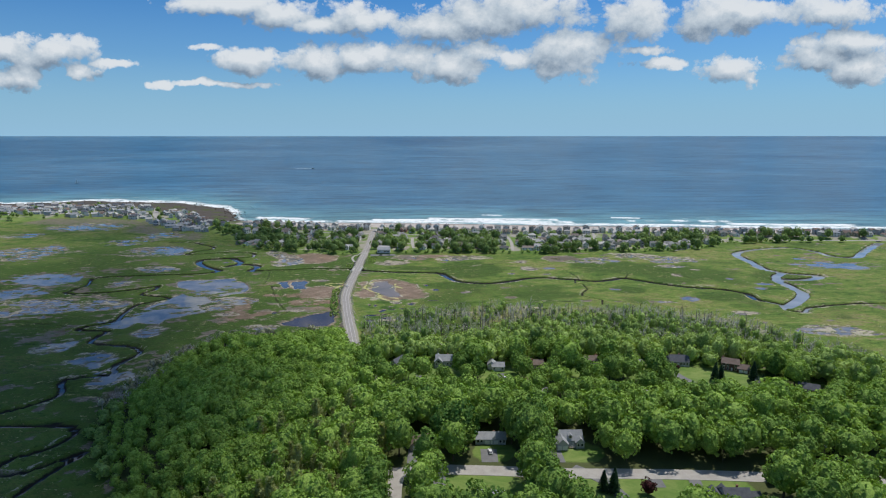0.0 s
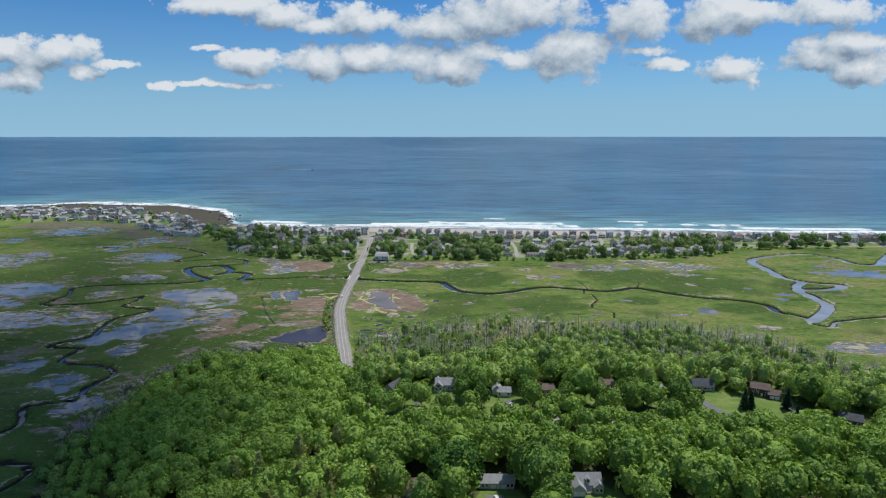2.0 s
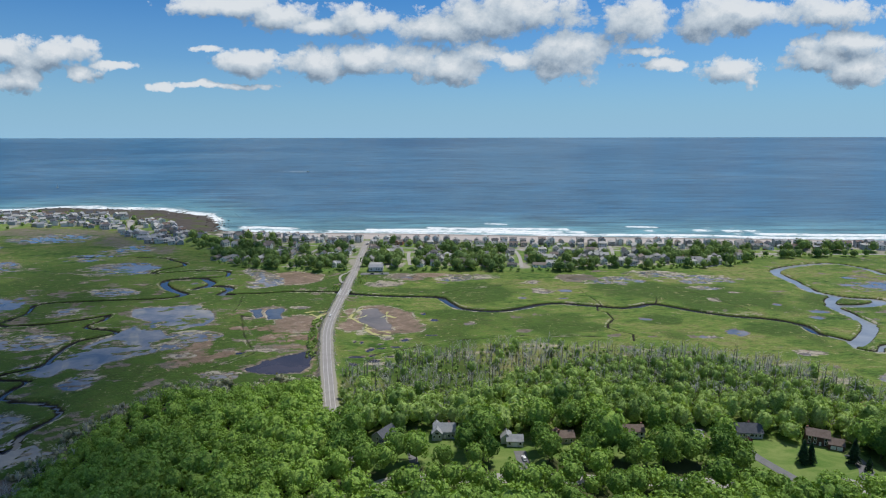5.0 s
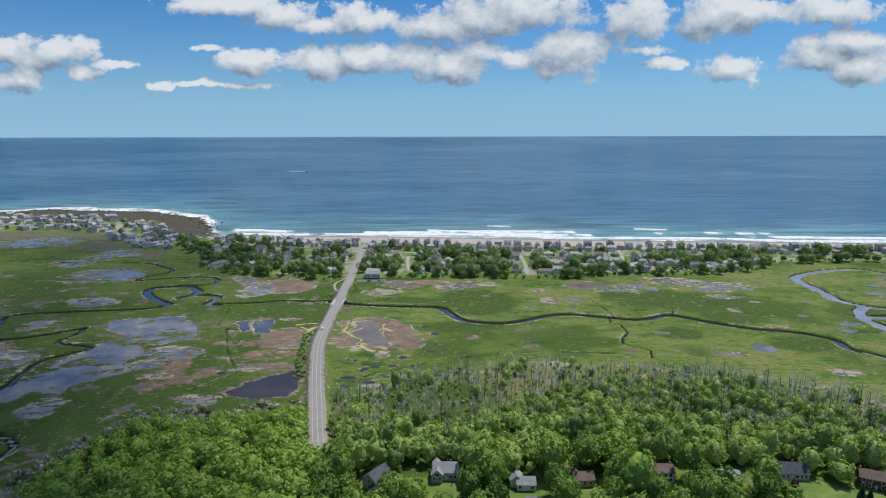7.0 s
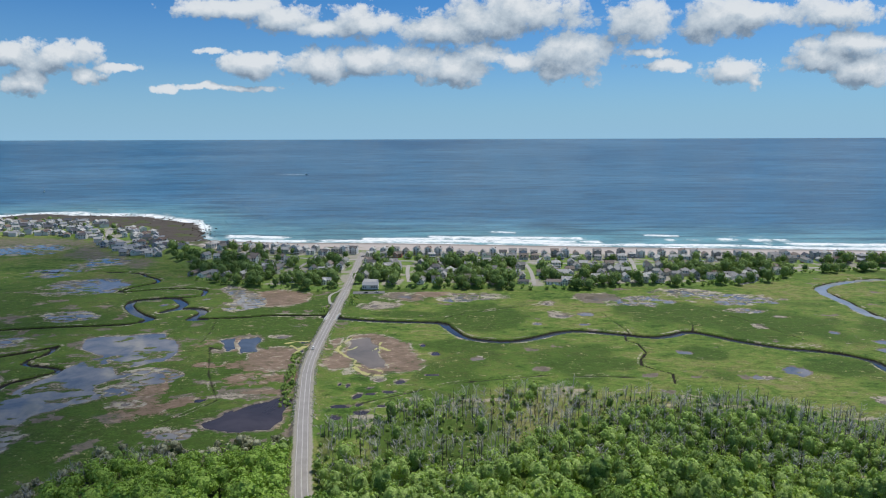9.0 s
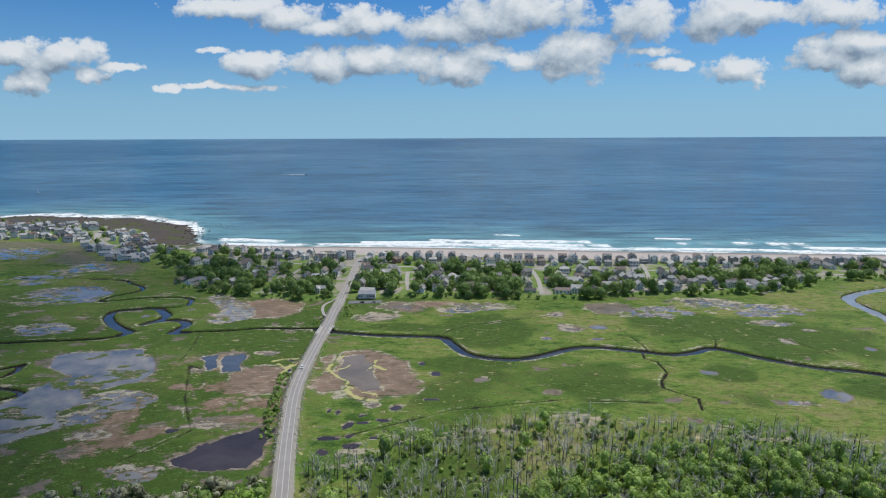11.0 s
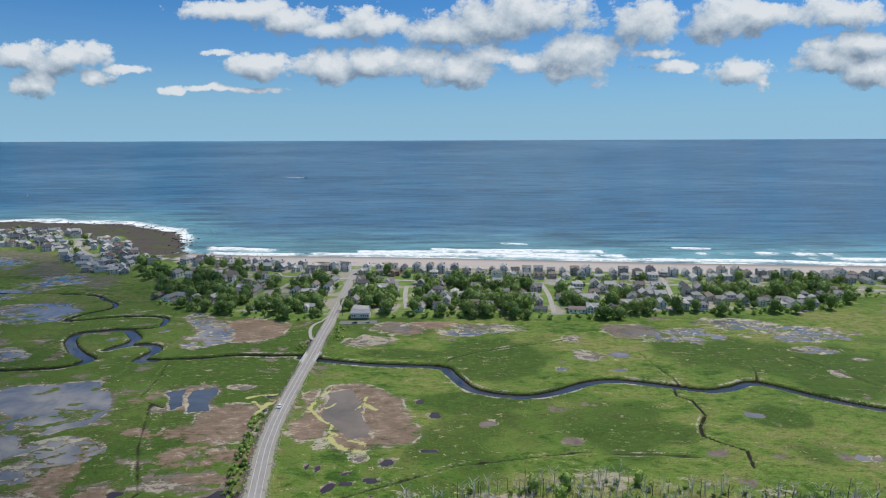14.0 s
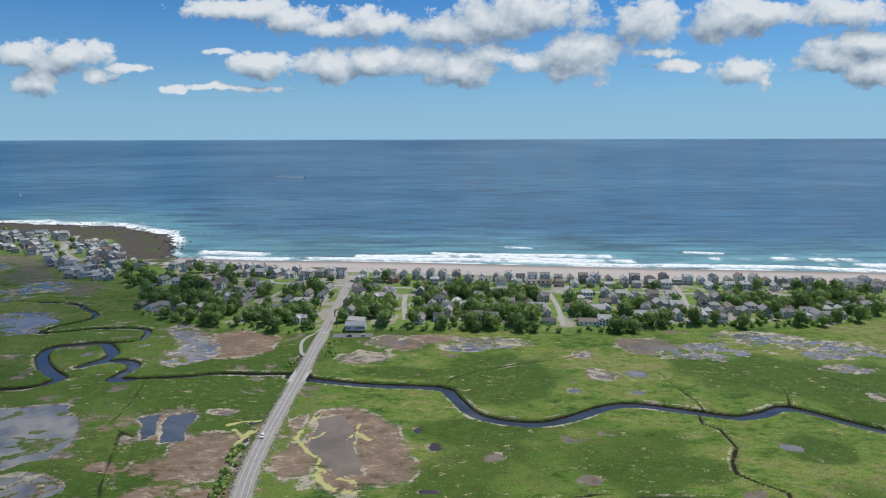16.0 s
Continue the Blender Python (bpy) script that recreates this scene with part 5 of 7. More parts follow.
def core(radius, mid, half, seed=0, sides=8, rings=5):
    """The shaded inside of a crown: one uneven rounded body."""
    rng = random.Random(seed)
    verts, faces = [], []
    for ring in range(rings):
        p = -1.2 + 2.4 * ring / (rings - 1)
        for k in range(sides):
            a = 6.2832 * (k + 0.5 * (ring % 2)) / sides
            q = rng.uniform(0.88, 1.12)
            verts.append((radius * q * math.cos(p) * math.cos(a), radius * q * math.cos(p) * math.sin(a), mid + half * q * math.sin(p)))
    for ring in range(rings - 1):
        n = ring * sides
        faces += [(n + k, n + (k + 1) % sides, n + sides + (k + 1) % sides, n + sides + k) for k in range(sides)]
    n = (rings - 1) * sides
    faces += [(n, n + k, n + k + 1, n + k + 2) for k in range(1, sides - 2, 2)]
    return np.array(verts), np.array(faces)


def crown_arrays(seed, radius, height, base, count, size, lobe_count):
    """A domed crown of many small overlapping heads round a shaded middle."""
    rng = random.Random(seed)
    mid, half = base + (height - base) * 0.45, (height - base) * 0.52
    lobes = []
    lean = (rng.uniform(-0.12, 0.12) * radius, rng.uniform(-0.12, 0.12) * radius)
    for k in range(lobe_count):
        a = k * 2.39996 + rng.uniform(-0.35, 0.35)
        up = -0.5 + 1.46 * (k + 0.5) / lobe_count + rng.uniform(-0.08, 0.08)
        flat = math.sqrt(max(0.0, 1 - min(abs(up), 1.0) ** 2))
        q = radius * flat * rng.uniform(0.66, 0.88)
        r = radius * rng.uniform(0.22, 0.36)
        out = Vector((flat * math.cos(a), flat * math.sin(a), max(up, -0.2))).normalized()
        lobes.append((q * math.cos(a) + lean[0], q * math.sin(a) + lean[1], mid + half * up * rng.uniform(0.76, 0.9), r, *out))
    co = leaf_cloud(seed, lobes, count, size)
    quads = np.arange(len(co)).reshape(-1, 4)
    v, f = core(radius * 0.76, mid, half * 0.76, seed)
    return np.concatenate([co, v]), np.concatenate([quads, f + len(co)])


def pine_arrays(seed, height, radius):
    """A white pine: ragged tiers of boughs with upturned needle tufts."""
    rng = np.random.RandomState(seed)
    co = []
    for tier in range(8):
        h = 0.3 + 0.68 * tier / 7
        reach = radius * (1.12 - h) * 1.25 * rng.uniform(0.85, 1.1)
        for k in range(7):
            a = 6.2832 * k / 7 + tier * 0.8 + rng.uniform(-0.3, 0.3)
            far = reach * rng.uniform(0.7, 1.15)
            for j in range(9):
                t = rng.uniform(0.25, 1.05)
                c = np.array([far * t * math.cos(a), far * t * math.sin(a), h * height + 0.14 * far * t * t]) + rng.normal(size=3) * 0.28
                o = np.array([math.cos(a + rng.uniform(-0.9, 0.9)), math.sin(a + rng.uniform(-0.9, 0.9)), rng.uniform(0.3, 1.1)])
                o /= np.linalg.norm(o)
                e = np.cross(o, rng.normal(size=3))
                e /= np.linalg.norm(e)
                l, w = rng.uniform(0.55, 1.0), rng.uniform(0.28, 0.5)
                co += [c - o * l * 0.4, c - e * w, c + o * l, c + e * w]
    co = np.array(co)
    v, f = core(radius * 0.36, height * 0.58, height * 0.36, seed, 6, 4)
    return np.concatenate([co, v]), np.concatenate([np.arange(len(co)).reshape(-1, 4), f + len(co)])


def tube(points, radii, sides=5):
    verts, faces = [], []
    for (x, y, z), r in zip(points, radii):
        verts += [(x + r * math.cos(6.2832 * k / sides), y + r * math.sin(6.2832 * k / sides), z) for k in range(sides)]
    for i in range(len(points) - 1):
        n = i * sides
        faces += [(n + k, n + (k + 1) % sides, n + sides + (k + 1) % sides, n + sides + k) for k in range(sides)]
    return verts, faces


def trunk_mesh(seed, height, radius, reach):
    rng = random.Random(seed)
    pieces = [tube([(0, 0, -0.3), (0.1, 0, height * 0.3), (rng.uniform(-0.4, 0.4), rng.uniform(-0.4, 0.4), height * 0.75)], [radius, radius * 0.75, radius * 0.3], 6)]
    for k in range(4):
        a = k * 1.7 + rng.random()
        z = height * rng.uniform(0.3, 0.5)
        pieces.append(tube([(0, 0, z), (reach * 0.4 * math.cos(a), reach * 0.4 * math.sin(a), z + height * 0.15), (reach * 0.75 * math.cos(a), reach * 0.75 * math.sin(a), z + height * 0.27)], [radius * 0.45, radius * 0.3, radius * 0.1], 4))
    return mesh_from("trunk", *joined(pieces), M_BARK)


def crown_mesh(arrays, mat, tint=0.45):
    me = quads_mesh("crown", arrays[0], arrays[1], mat)
    me.polygons.foreach_set("use_smooth", np.ones(len(me.polygons), dtype=bool))
    weigh(me, "tint", np.full(len(arrays[0]), tint))
    return me


BROAD = [crown_arrays(11 + k, 4.6 + 0.5 * (k % 3), 13.5 + 1.2 * (k % 4), 2.4, 760, 0.82, 30 + k % 4) for k in range(6)]
CANOPY = [crown_arrays(111 + k, 4.6 + 0.5 * (k % 3), 12.6 + 0.8 * (k % 4), 3.0, 380, 1.0, 26 + k % 4) for k in range(6)]
PINES = [pine_arrays(71 + k, 15.0 + k, 4.6) for k in range(3)]
YOUNG = [crown_arrays(41 + k, 2.1 + 0.3 * (k % 2), 6.0 + 0.8 * k, 0.6, 150, 0.62, 12) for k in range(4)]
TOWNIES = [crown_arrays(61 + k, 3.6 + 0.35 * (k % 3), 7.4 + 0.8 * (k % 4), 0.7, 240, 0.78, 18) for k in range(4)]
YOUNG_LOW = [crown_arrays(141 + k, 2.6, 4.2 + 0.5 * k, 0.2, 60, 1.0, 6) for k in range(4)]
TRUNKS = [trunk_mesh(5 + k, 12 + k, 0.3, 4.5) for k in range(3)]
SMALL_TRUNKS = [trunk_mesh(25 + k, 6 + k, 0.18, 2.6) for k in range(2)]
PINE_MESHES = [crown_mesh(a, M_PINE) for a in PINES]
BROAD_MESHES = [crown_mesh(a, M_LEAF, 0.02 + 0.06 * k) for k, a in enumerate(BROAD)]
LIME_MESHES = [crown_mesh(a, M_LEAF, 0.5 + 0.08 * k) for k, a in enumerate(BROAD)]
TOWN_MESHES = [crown_mesh(a, M_TOWNLEAF) for a in TOWNIES]


def single_tree(x, y, crown, trunk, scale, turn, label, group, name="tree", tall=1.0):
    t = tagged(new(name), label, "tree", group)
    t.matrix_basis = Matrix.Translation((x, y, floor_at(x, y))) @ Matrix.Rotation(turn, 4, "Z") @ Matrix.Diagonal((scale, scale, scale * tall, 1))
    part("trunk", trunk, t)
    part("crown", crown, t)
    return t


def stand(name, spots, kinds, mat, label, trunk_kinds=None):
    """Many trees in one mesh. Spots: x, y, scale, turn, kind, tint."""
    co, quads, tint, total = [], [], [], 0
    for x, y, s, turn, k, tn in spots:
        v, q = kinds[k % len(kinds)]
        c, n = math.cos(turn), math.sin(turn)
        w = np.stack([(v[:, 0] * c - v[:, 1] * n) * s + x, (v[:, 0] * n + v[:, 1] * c) * s + y, v[:, 2] * s + floor_at(x, y)], axis=1)
        co.append(w)
        quads.append(q + total)
        tint.append(np.full(len(v), tn))
        total += len(v)
    me = quads_mesh(name, np.concatenate(co), np.concatenate(quads), mat)
    me.polygons.foreach_set("use_smooth", np.ones(len(me.polygons), dtype=bool))
    weigh(me, "tint", np.concatenate(tint))
    return tagged(new(name, me), label, "trees", kind="stuff")


def scatter(poly, spacing, seed, keep):
    """Loosely even spots in an outline."""
    rng = random.Random(seed)
    xs, ys = [p[0] for p in poly], [p[1] for p in poly]
    out = []
    y = min(ys)
    row = 0
    while y < max(ys):
        x = min(xs) + (row % 2) * spacing / 2
        while x < max(xs):
            px, py = x + rng.uniform(-0.42, 0.42) * spacing, y + rng.uniform(-0.42, 0.42) * spacing
            if keep(px, py) and bool(inside(np.array(px), np.array(py), poly)):
                out.append((px, py))
            x += spacing
        y += spacing * 0.87
        row += 1
    return out


def clear_of(lines, gap):
    pts = np.concatenate([even(l, 2.0) for l in lines])
    return lambda x, y: float(np.min((pts[:, 0] - x) ** 2 + (pts[:, 1] - y) ** 2)) > gap * gap


WOOD_LINES = [[(-24, 185.6), (-3, 185.2), (15, 184.6), (40, 183.2), (69, 183), (96, 182), (150, 179), (240, 173)], [(60, 251), (100, 249), (128, 247)], [(-17, 188), (-18, 175), (-16, 150)], [(-38, 240), (-20, 250), (20, 252)]] + [d[0] for d in DRIVEWAYS]
off_lanes = clear_of(WOOD_LINES, 5.0)
off_open_road = clear_of([road_line], 5.6)
hug_road = clear_of([road_line], 3.4)


def off_road(x, y):
    return off_open_road(x, y) if y > 280 else hug_road(x, y)


def in_yard(x, y, grow=1.0):
    return any(((x - cx) / (rx * grow)) ** 2 + ((y - cy) / (ry * grow)) ** 2 < 1 for cx, cy, rx, ry in YARDS)


HOMES = [(45, 203), (16, 205), (-11, 203), (-25, 277), (-3, 281), (24, 275), (44, 278), (71, 281), (93, 280), (114, 283), (141, 276), (163, 250)]


def by_home(x, y):
    """Ground kept open behind the houses, where the sun stands."""
    return any(abs(x - a) < 9 and -6 < y - b < 7 for a, b in HOMES)


def wild_edge(x):
    """Where the tall wood gives way to young growth."""
    return float(np.interp(x, [-60, -20, 10, 46, 84, 117, 163, 230], [304, 302, 306, 312, 312, 306, 296, 262]))


PINE_SPOTS = [(-56, 195), (-43, 211), (-33, 196), (-41, 165), (-66, 158), (-50, 178)]


def plant_woods():
    rng = random.Random(12)
    tall = [p for p in scatter(WOODS_WEST, 5.9, 1, lambda x, y: y > 138 and x > -0.8 * y - 20 and off_road(x, y) and off_lanes(x, y))]
    tall += [p for p in scatter(WOODS_EAST, 7.7, 2, lambda x, y: 138 < y < wild_edge(x) - 26 + rng.uniform(-6, 4) and x < 0.78 * y + 22 and off_road(x, y) and off_lanes(x, y) and not in_yard(x, y, 0.96) and not by_home(x, y))]
    tall.sort(key=lambda p: p[1] + 0.25 * abs(p[0]))
    rest, singles = [], 0
    for i, (x, y) in enumerate(tall):
        west = x < -26
        s = rng.uniform(0.62, 0.98) if west else rng.uniform(0.8, 1.3)
        if west:
            s *= 0.5 + 0.5 * min(1.0, float(off_line(np.array(x), np.array(y), WOODS_WEST[1:13])) / 42)
            s *= rng.choice((0.86, 1.0, 1.0, 1.12))
        if not west and 226 < y < 262:
            s *= 0.7
        k, turn = rng.randrange(6), rng.random() * 6.28
        if any(((x - a) / 14) ** 2 + ((y - b) / 12) ** 2 < 1 for a, b in PINE_SPOTS) and rng.random() < 0.6:
            single_tree(x, y, PINE_MESHES[k % 3], TRUNKS[k % 3], s * 0.82, turn, "olive-green white pine with ragged upturned boughs", "woodland pines", "pine")
            continue
        if y < 240 and singles < 162:
            singles += 1
            single_tree(x, y, (LIME_MESHES if west else BROAD_MESHES)[k], TRUNKS[k % 3], s, turn, "leafy green broadleaf tree in dense woodland", "woodland trees")
        else:
            rest.append((x, y, s, turn, k, 0.35 + 0.65 * rng.random() if west else 0.5 * rng.random()))
    stand("woodland", rest, CANOPY, M_LEAF, "dense green broadleaf woodland canopy")
    # young growth between the tall wood and the marsh
    def thin(x, y):
        if by_home(x, y) or in_yard(x, y, 0.95) or not off_lanes(x, y):
            return False
        top = float(np.interp(x, [-60, -20, 10, 46, 84, 117, 163, 230], [316, 314, 322, 346, 360, 352, 328, 276]))
        return wild_edge(x) - 30 < y and off_road(x, y) and (y < top or rng.random() < 0.10)
    young = scatter(WOODS_EAST, 4.9, 3, thin)
    stand("thicket", [(x, y, rng.uniform(0.55, 1.2) * (1 + 0.55 * max(0.0, min(1.0, (wild_edge(x) + 6 - y) / 14))), rng.random() * 6.28, rng.choice((0, 1, 2, 3, 0, 1, 2, 3, 4, 5)), rng.random()) for x, y in young], YOUNG + [(v * 0.8, q) for v, q in TOWNIES[:2]], M_YOUNG, "bright green young trees and scrub at the marsh edge")
    low = scatter(WOODS_EAST, 5.2, 33, lambda x, y: y > wild_edge(x) - 6 and off_road(x, y))
    stand("thicket", [(x, y, rng.uniform(0.2, 0.45), rng.random() * 6.28, rng.randrange(4), rng.random()) for x, y in low], YOUNG_LOW, M_YOUNG, "low green undergrowth between dead trunks")
    fringe = [(x + rng.uniform(-3, 3), y + rng.uniform(-3, 3)) for x, y in even(curve_points(WOODS_WEST[:11], 4), 1.8)]
    stand("thicket", [(x, y, rng.uniform(0.45, 1.1), rng.random() * 6.28, rng.randrange(4), rng.random() * 0.6) for x, y in fringe if off_road(x, y)], YOUNG_LOW, M_YOUNG, "green scrub along the wood's marsh edge")
    brush = [(x + rng.uniform(-12, 4), y + rng.uniform(-5, 11)) for x, y in even(curve_points(WOODS_WEST[1:9], 4), 0.8)]
    stand("brush", [(x, y, rng.uniform(0.35, 0.95), rng.random() * 6.28, rng.randrange(4), rng.random()) for x, y in brush if off_road(x, y)], YOUNG_LOW, M_BRUSH, "half-bare grey brush where the wood meets the marsh")
    verge = [(x - rng.uniform(6.0, 11), y + rng.uniform(-2, 2)) for x, y in road_even if 372 < y < 436 or 512 < y < 526 for _ in range(5)]
    verge += [(x + rng.uniform(6.0, 13), y + rng.uniform(-2, 2)) for x, y in road_even if 530 < y < 558 for _ in range(3)]
    stand("thicket", [(x, y, rng.uniform(0.18, 0.38), rng.random() * 6.28, rng.randrange(4), rng.random()) for x, y in verge], YOUNG_LOW, M_YOUNG, "low green scrub beside the causeway")


plant_woods()


def snag_arrays(seed, height, twigs):
    rng = random.Random(seed)
    pieces = [tube([(0, 0, -0.3), (rng.uniform(-0.2, 0.2), 0, height * 0.5), (rng.uniform(-0.4, 0.4), rng.uniform(-0.3, 0.3), height)], [0.20, 0.14, 0.05], 3)]
    boughs = []
    for k in range(twigs):
        a, z = rng.random() * 6.28, height * rng.uniform(0.3, 0.95)
        l = (height - z) * 0.35 + rng.uniform(0.6, 1.5)
        m = (l * 0.6 * math.cos(a), l * 0.6 * math.sin(a), z + l * 0.35)
        e = (l * math.cos(a), l * math.sin(a), z + l * 0.8)
        boughs.append(tube([(0, 0, z), m, e], [0.075, 0.055, 0.025], 3))
        for _ in range(2):
            b = a + rng.uniform(-1, 1)
            boughs.append(tube([m, (m[0] + 0.8 * math.cos(b), m[1] + 0.7 * math.sin(b), m[2] + 0.7)], [0.055, 0.025], 3))
    return joined(pieces), joined(boughs)


def plant_snags():
    rng = random.Random(77)
    kinds = []
    for k in range(6):
        wood, boughs = snag_arrays(k, 5.0 + 0.9 * k, 4 if k % 2 else 9)
        mat = M_SNAG if k % 2 else M_DEAD
        kinds.append((mesh_from("trunk", *wood, mat), mesh_from("boughs", *boughs, mat), joined([wood, boughs])))
    def keep(x, y):
        return off_road(x, y) and (y > wild_edge(x) + 2 or (y > wild_edge(x) - 18 and rng.random() < 0.3 and not by_home(x, y)))
    spots = scatter(WOODS_EAST, 2.7, 8, keep)
    rng.shuffle(spots)
    rest = []
    for i, (x, y) in enumerate(spots[:1450]):
        k = rng.choice((0, 2, 4, 0, 2, 4, 0, 2, 1, 3, 5))
        s = rng.uniform(0.5, 1.15)
        if i < 240:
            t = tagged(new("dead_tree"), "bare grey dead tree standing at the marsh edge", "dead tree", "dead trees at the marsh edge")
            t.matrix_basis = Matrix.Translation((x, y, floor_at(x, y))) @ Matrix.Rotation(rng.random() * 6.28, 4, "Z") @ Matrix.Diagonal((s, s, s, 1))
            part("trunk", kinds[k][0], t)
            part("bough", kinds[k][1], t)
        else:
            rest.append((x, y, s, k))
    for i, (x, y) in enumerate(even(curve_points(WOODS_WEST[3:9], 4), 1.4)):
        for _ in range(2):
            rest.append((x + rng.uniform(-6, 6), y + rng.uniform(-6, 6), rng.uniform(0.45, 0.95), rng.randrange(3) * 2))
    verts, faces, mats = [], [], []
    for x, y, s, k in rest:
        v, f = kinds[k][2]
        n, z = len(verts), floor_at(x, y)
        verts += [(a * s + x, b * s + y, c * s + z) for a, b, c in v]
        faces += [tuple(j + n for j in q) for q in f]
        mats += [k % 2] * len(f)
    me = mesh_from("dead_wood", verts, faces, [M_DEAD, M_SNAG], mat_index=mats)
    tagged(new("dead_wood", me), "stand of bare grey dead trunks in the flooded marsh edge", "dead trees", kind="stuff")


plant_snags()


def fir_mesh(seed, height, radius):
    rng = np.random.RandomState(seed)
    n = 420
    h = rng.uniform(0.04, 1.0, n) ** 0.8
    a = rng.uniform(0, 6.28, n)
    r = radius * (1 - h) * rng.uniform(0.75, 1.1, n) + 0.1
    c = np.stack([r * np.cos(a), r * np.sin(a), h * height], axis=1)
    out = np.stack([np.cos(a), np.sin(a), np.full(n, -0.45)], axis=1)
    side = np.stack([-np.sin(a), np.cos(a), np.zeros(n)], axis=1)
    s = (0.4 + 0.5 * (1 - h))[:, None]
    co = np.stack([c - out * s * 0.7, c - side * s * 0.45, c + out * s * 0.7, c + side * s * 0.45], axis=1).reshape(-1, 3)
    v, f = core(radius * 0.6, height * 0.4, height * 0.42, seed)
    me = quads_mesh("crown", np.concatenate([co, v]), np.concatenate([np.arange(len(co)).reshape(-1, 4), f + len(co)]), M_FIR)
    weigh(me, "tint", np.full(len(co) + len(v), 0.5))
    return me


FIRS = [fir_mesh(3, 9.5, 2.2), fir_mesh(4, 8.0, 2.0)]
for x, y, s in ((51, 173, 0.95), (54, 171.5, 1.0), (126, 262, 1.0), (129, 262.5, 1.0), (144, 262, 1.05), (146, 257, 0.6), (118, 174, 1.3), (127, 176, 1.4), (134, 173, 1.2), (109, 178, 1.0), (142, 178, 1.1)):
    single_tree(x, y, FIRS[int(x) % 2], SMALL_TRUNKS[0], s, x, "dark green conical spruce on a lawn", "spruces", "spruce")
for x, y, s, k in ((4.5, 197, 1.5, 0), (29, 196, 1.25, 2), (31, 203, 1.3, 1), (24, 203, 1.0, 3), (-8, 184, 0.95, 3), (-6, 176, 0.95, 4), (30, 177, 1.15, 5), (-18, 196, 1.1, 2), (-19, 262, 0.85, 2), (14, 262, 0.8, 0), (12, 270, 0.85, 3), (34, 270, 0.8, 1), (56, 268, 0.75, 2), (82, 268, 0.85, 4), (102, 268, 0.75, 0), (155, 264, 0.8, 3), (160, 256, 0.95, 5), (-2, 258, 0.7, 4), (-40, 283, 0.95, 1), (-36, 273, 1.0, 3), (-33, 263, 0.95, 0), (-46, 281, 0.95, 4), (-42, 270, 1.0, 5), (-39, 259, 1.0, 1), (-29, 253, 0.95, 2), (6, 267, 0.85, 1), (36, 263, 0.9, 4), (50, 262, 0.9, 0), (64, 264, 0.85, 5), (76, 261, 0.95, 2), (86, 265, 0.8, 3), (97, 262, 0.95, 1), (104, 261, 0.8, 4), (53, 272, 0.8, 3), (83, 275, 0.75, 0), (-12, 262, 0.85, 5)):
    single_tree(x, y, BROAD_MESHES[k], TRUNKS[k % 3], s, x, "large leafy green yard tree beside a house", "yard trees")
plum = quads_mesh("crown", TOWNIES[0][0], TOWNIES[0][1], M_PLUM)
weigh(plum, "tint", np.full(len(TOWNIES[0][0]), 0.5))
for x, y, s in ((65, 171, 0.75), (-13, 270, 0.6), (113, 275, 0.45)):
    single_tree(x, y, plum, SMALL_TRUNKS[0], s, 1.0, "dark red ornamental tree on a lawn", "ornamental trees")

# ---- houses ----
def gabled(cx, cy, w, d, h, rise, ridge="x", over=0.4, base=-0.6):
    """Walls with gable ends, and a roof of two slabs: two pieces of geometry."""
    a, b = (w / 2, d / 2) if ridge == "x" else (d / 2, w / 2)
    wv = [(-a, -b, base), (a, -b, base), (a, b, base), (-a, b, base), (-a, -b, h), (a, -b, h), (a, b, h), (-a, b, h), (-a, 0, h + rise), (a, 0, h + rise)]
    wf = [(0, 1, 5, 4), (2, 3, 7, 6), (1, 2, 6, 9, 5), (3, 0, 4, 8, 7)]
    k = rise / b
    e, l, t = a + over, b + over, 0.22
    rv, rf = [], []
    for s in (-1, 1):
        n = len(rv)
        lo = h - k * over + 0.06
        rv += [(-e, s * l, lo), (e, s * l, lo), (e, 0, h + rise + 0.06), (-e, 0, h + rise + 0.06)]
        rv += [(x, y, z + t) for x, y, z in rv[n:n + 4]]
        rf += [(n, n + 1, n + 2, n + 3), (n + 4, n + 7, n + 6, n + 5), (n, n + 4, n + 5, n + 1), (n + 1, n + 5, n + 6, n + 2), (n + 3, n + 7, n + 4, n)]
    def turned(v):
        return [(x + cx, y + cy, z) for x, y, z in v] if ridge == "x" else [(y + cx, -x + cy, z) for x, y, z in v]
    return (turned(wv), wf), (turned(rv), rf)


def hipped(cx, cy, w, d, h, rise, over=0.5, base=-0.6):
    a, b = w / 2, d / 2
    wv = [(cx + x, cy + y, z) for z in (base, h) for x, y in ((-a, -b), (a, -b), (a, b), (-a, b))]
    wf = [(0, 1, 5, 4), (1, 2, 6, 5), (2, 3, 7, 6), (3, 0, 4, 7)]
    a, b, r = a + over, b + over, max(a - b, 0) + 0.4
    rv = [(cx + x, cy + y, h + z) for z in (-0.15, 0.08) for x, y in ((-a, -b), (a, -b), (a, b), (-a, b))] + [(cx - r, cy, h + rise), (cx + r, cy, h + rise)]
    rf = [(0, 3, 2, 1), (0, 1, 5, 4), (1, 2, 6, 5), (2, 3, 7, 6), (3, 0, 4, 7), (4, 5, 9, 8), (6, 7, 8, 9), (5, 6, 9), (7, 4, 8)]
    return (wv, wf), (rv, rf)


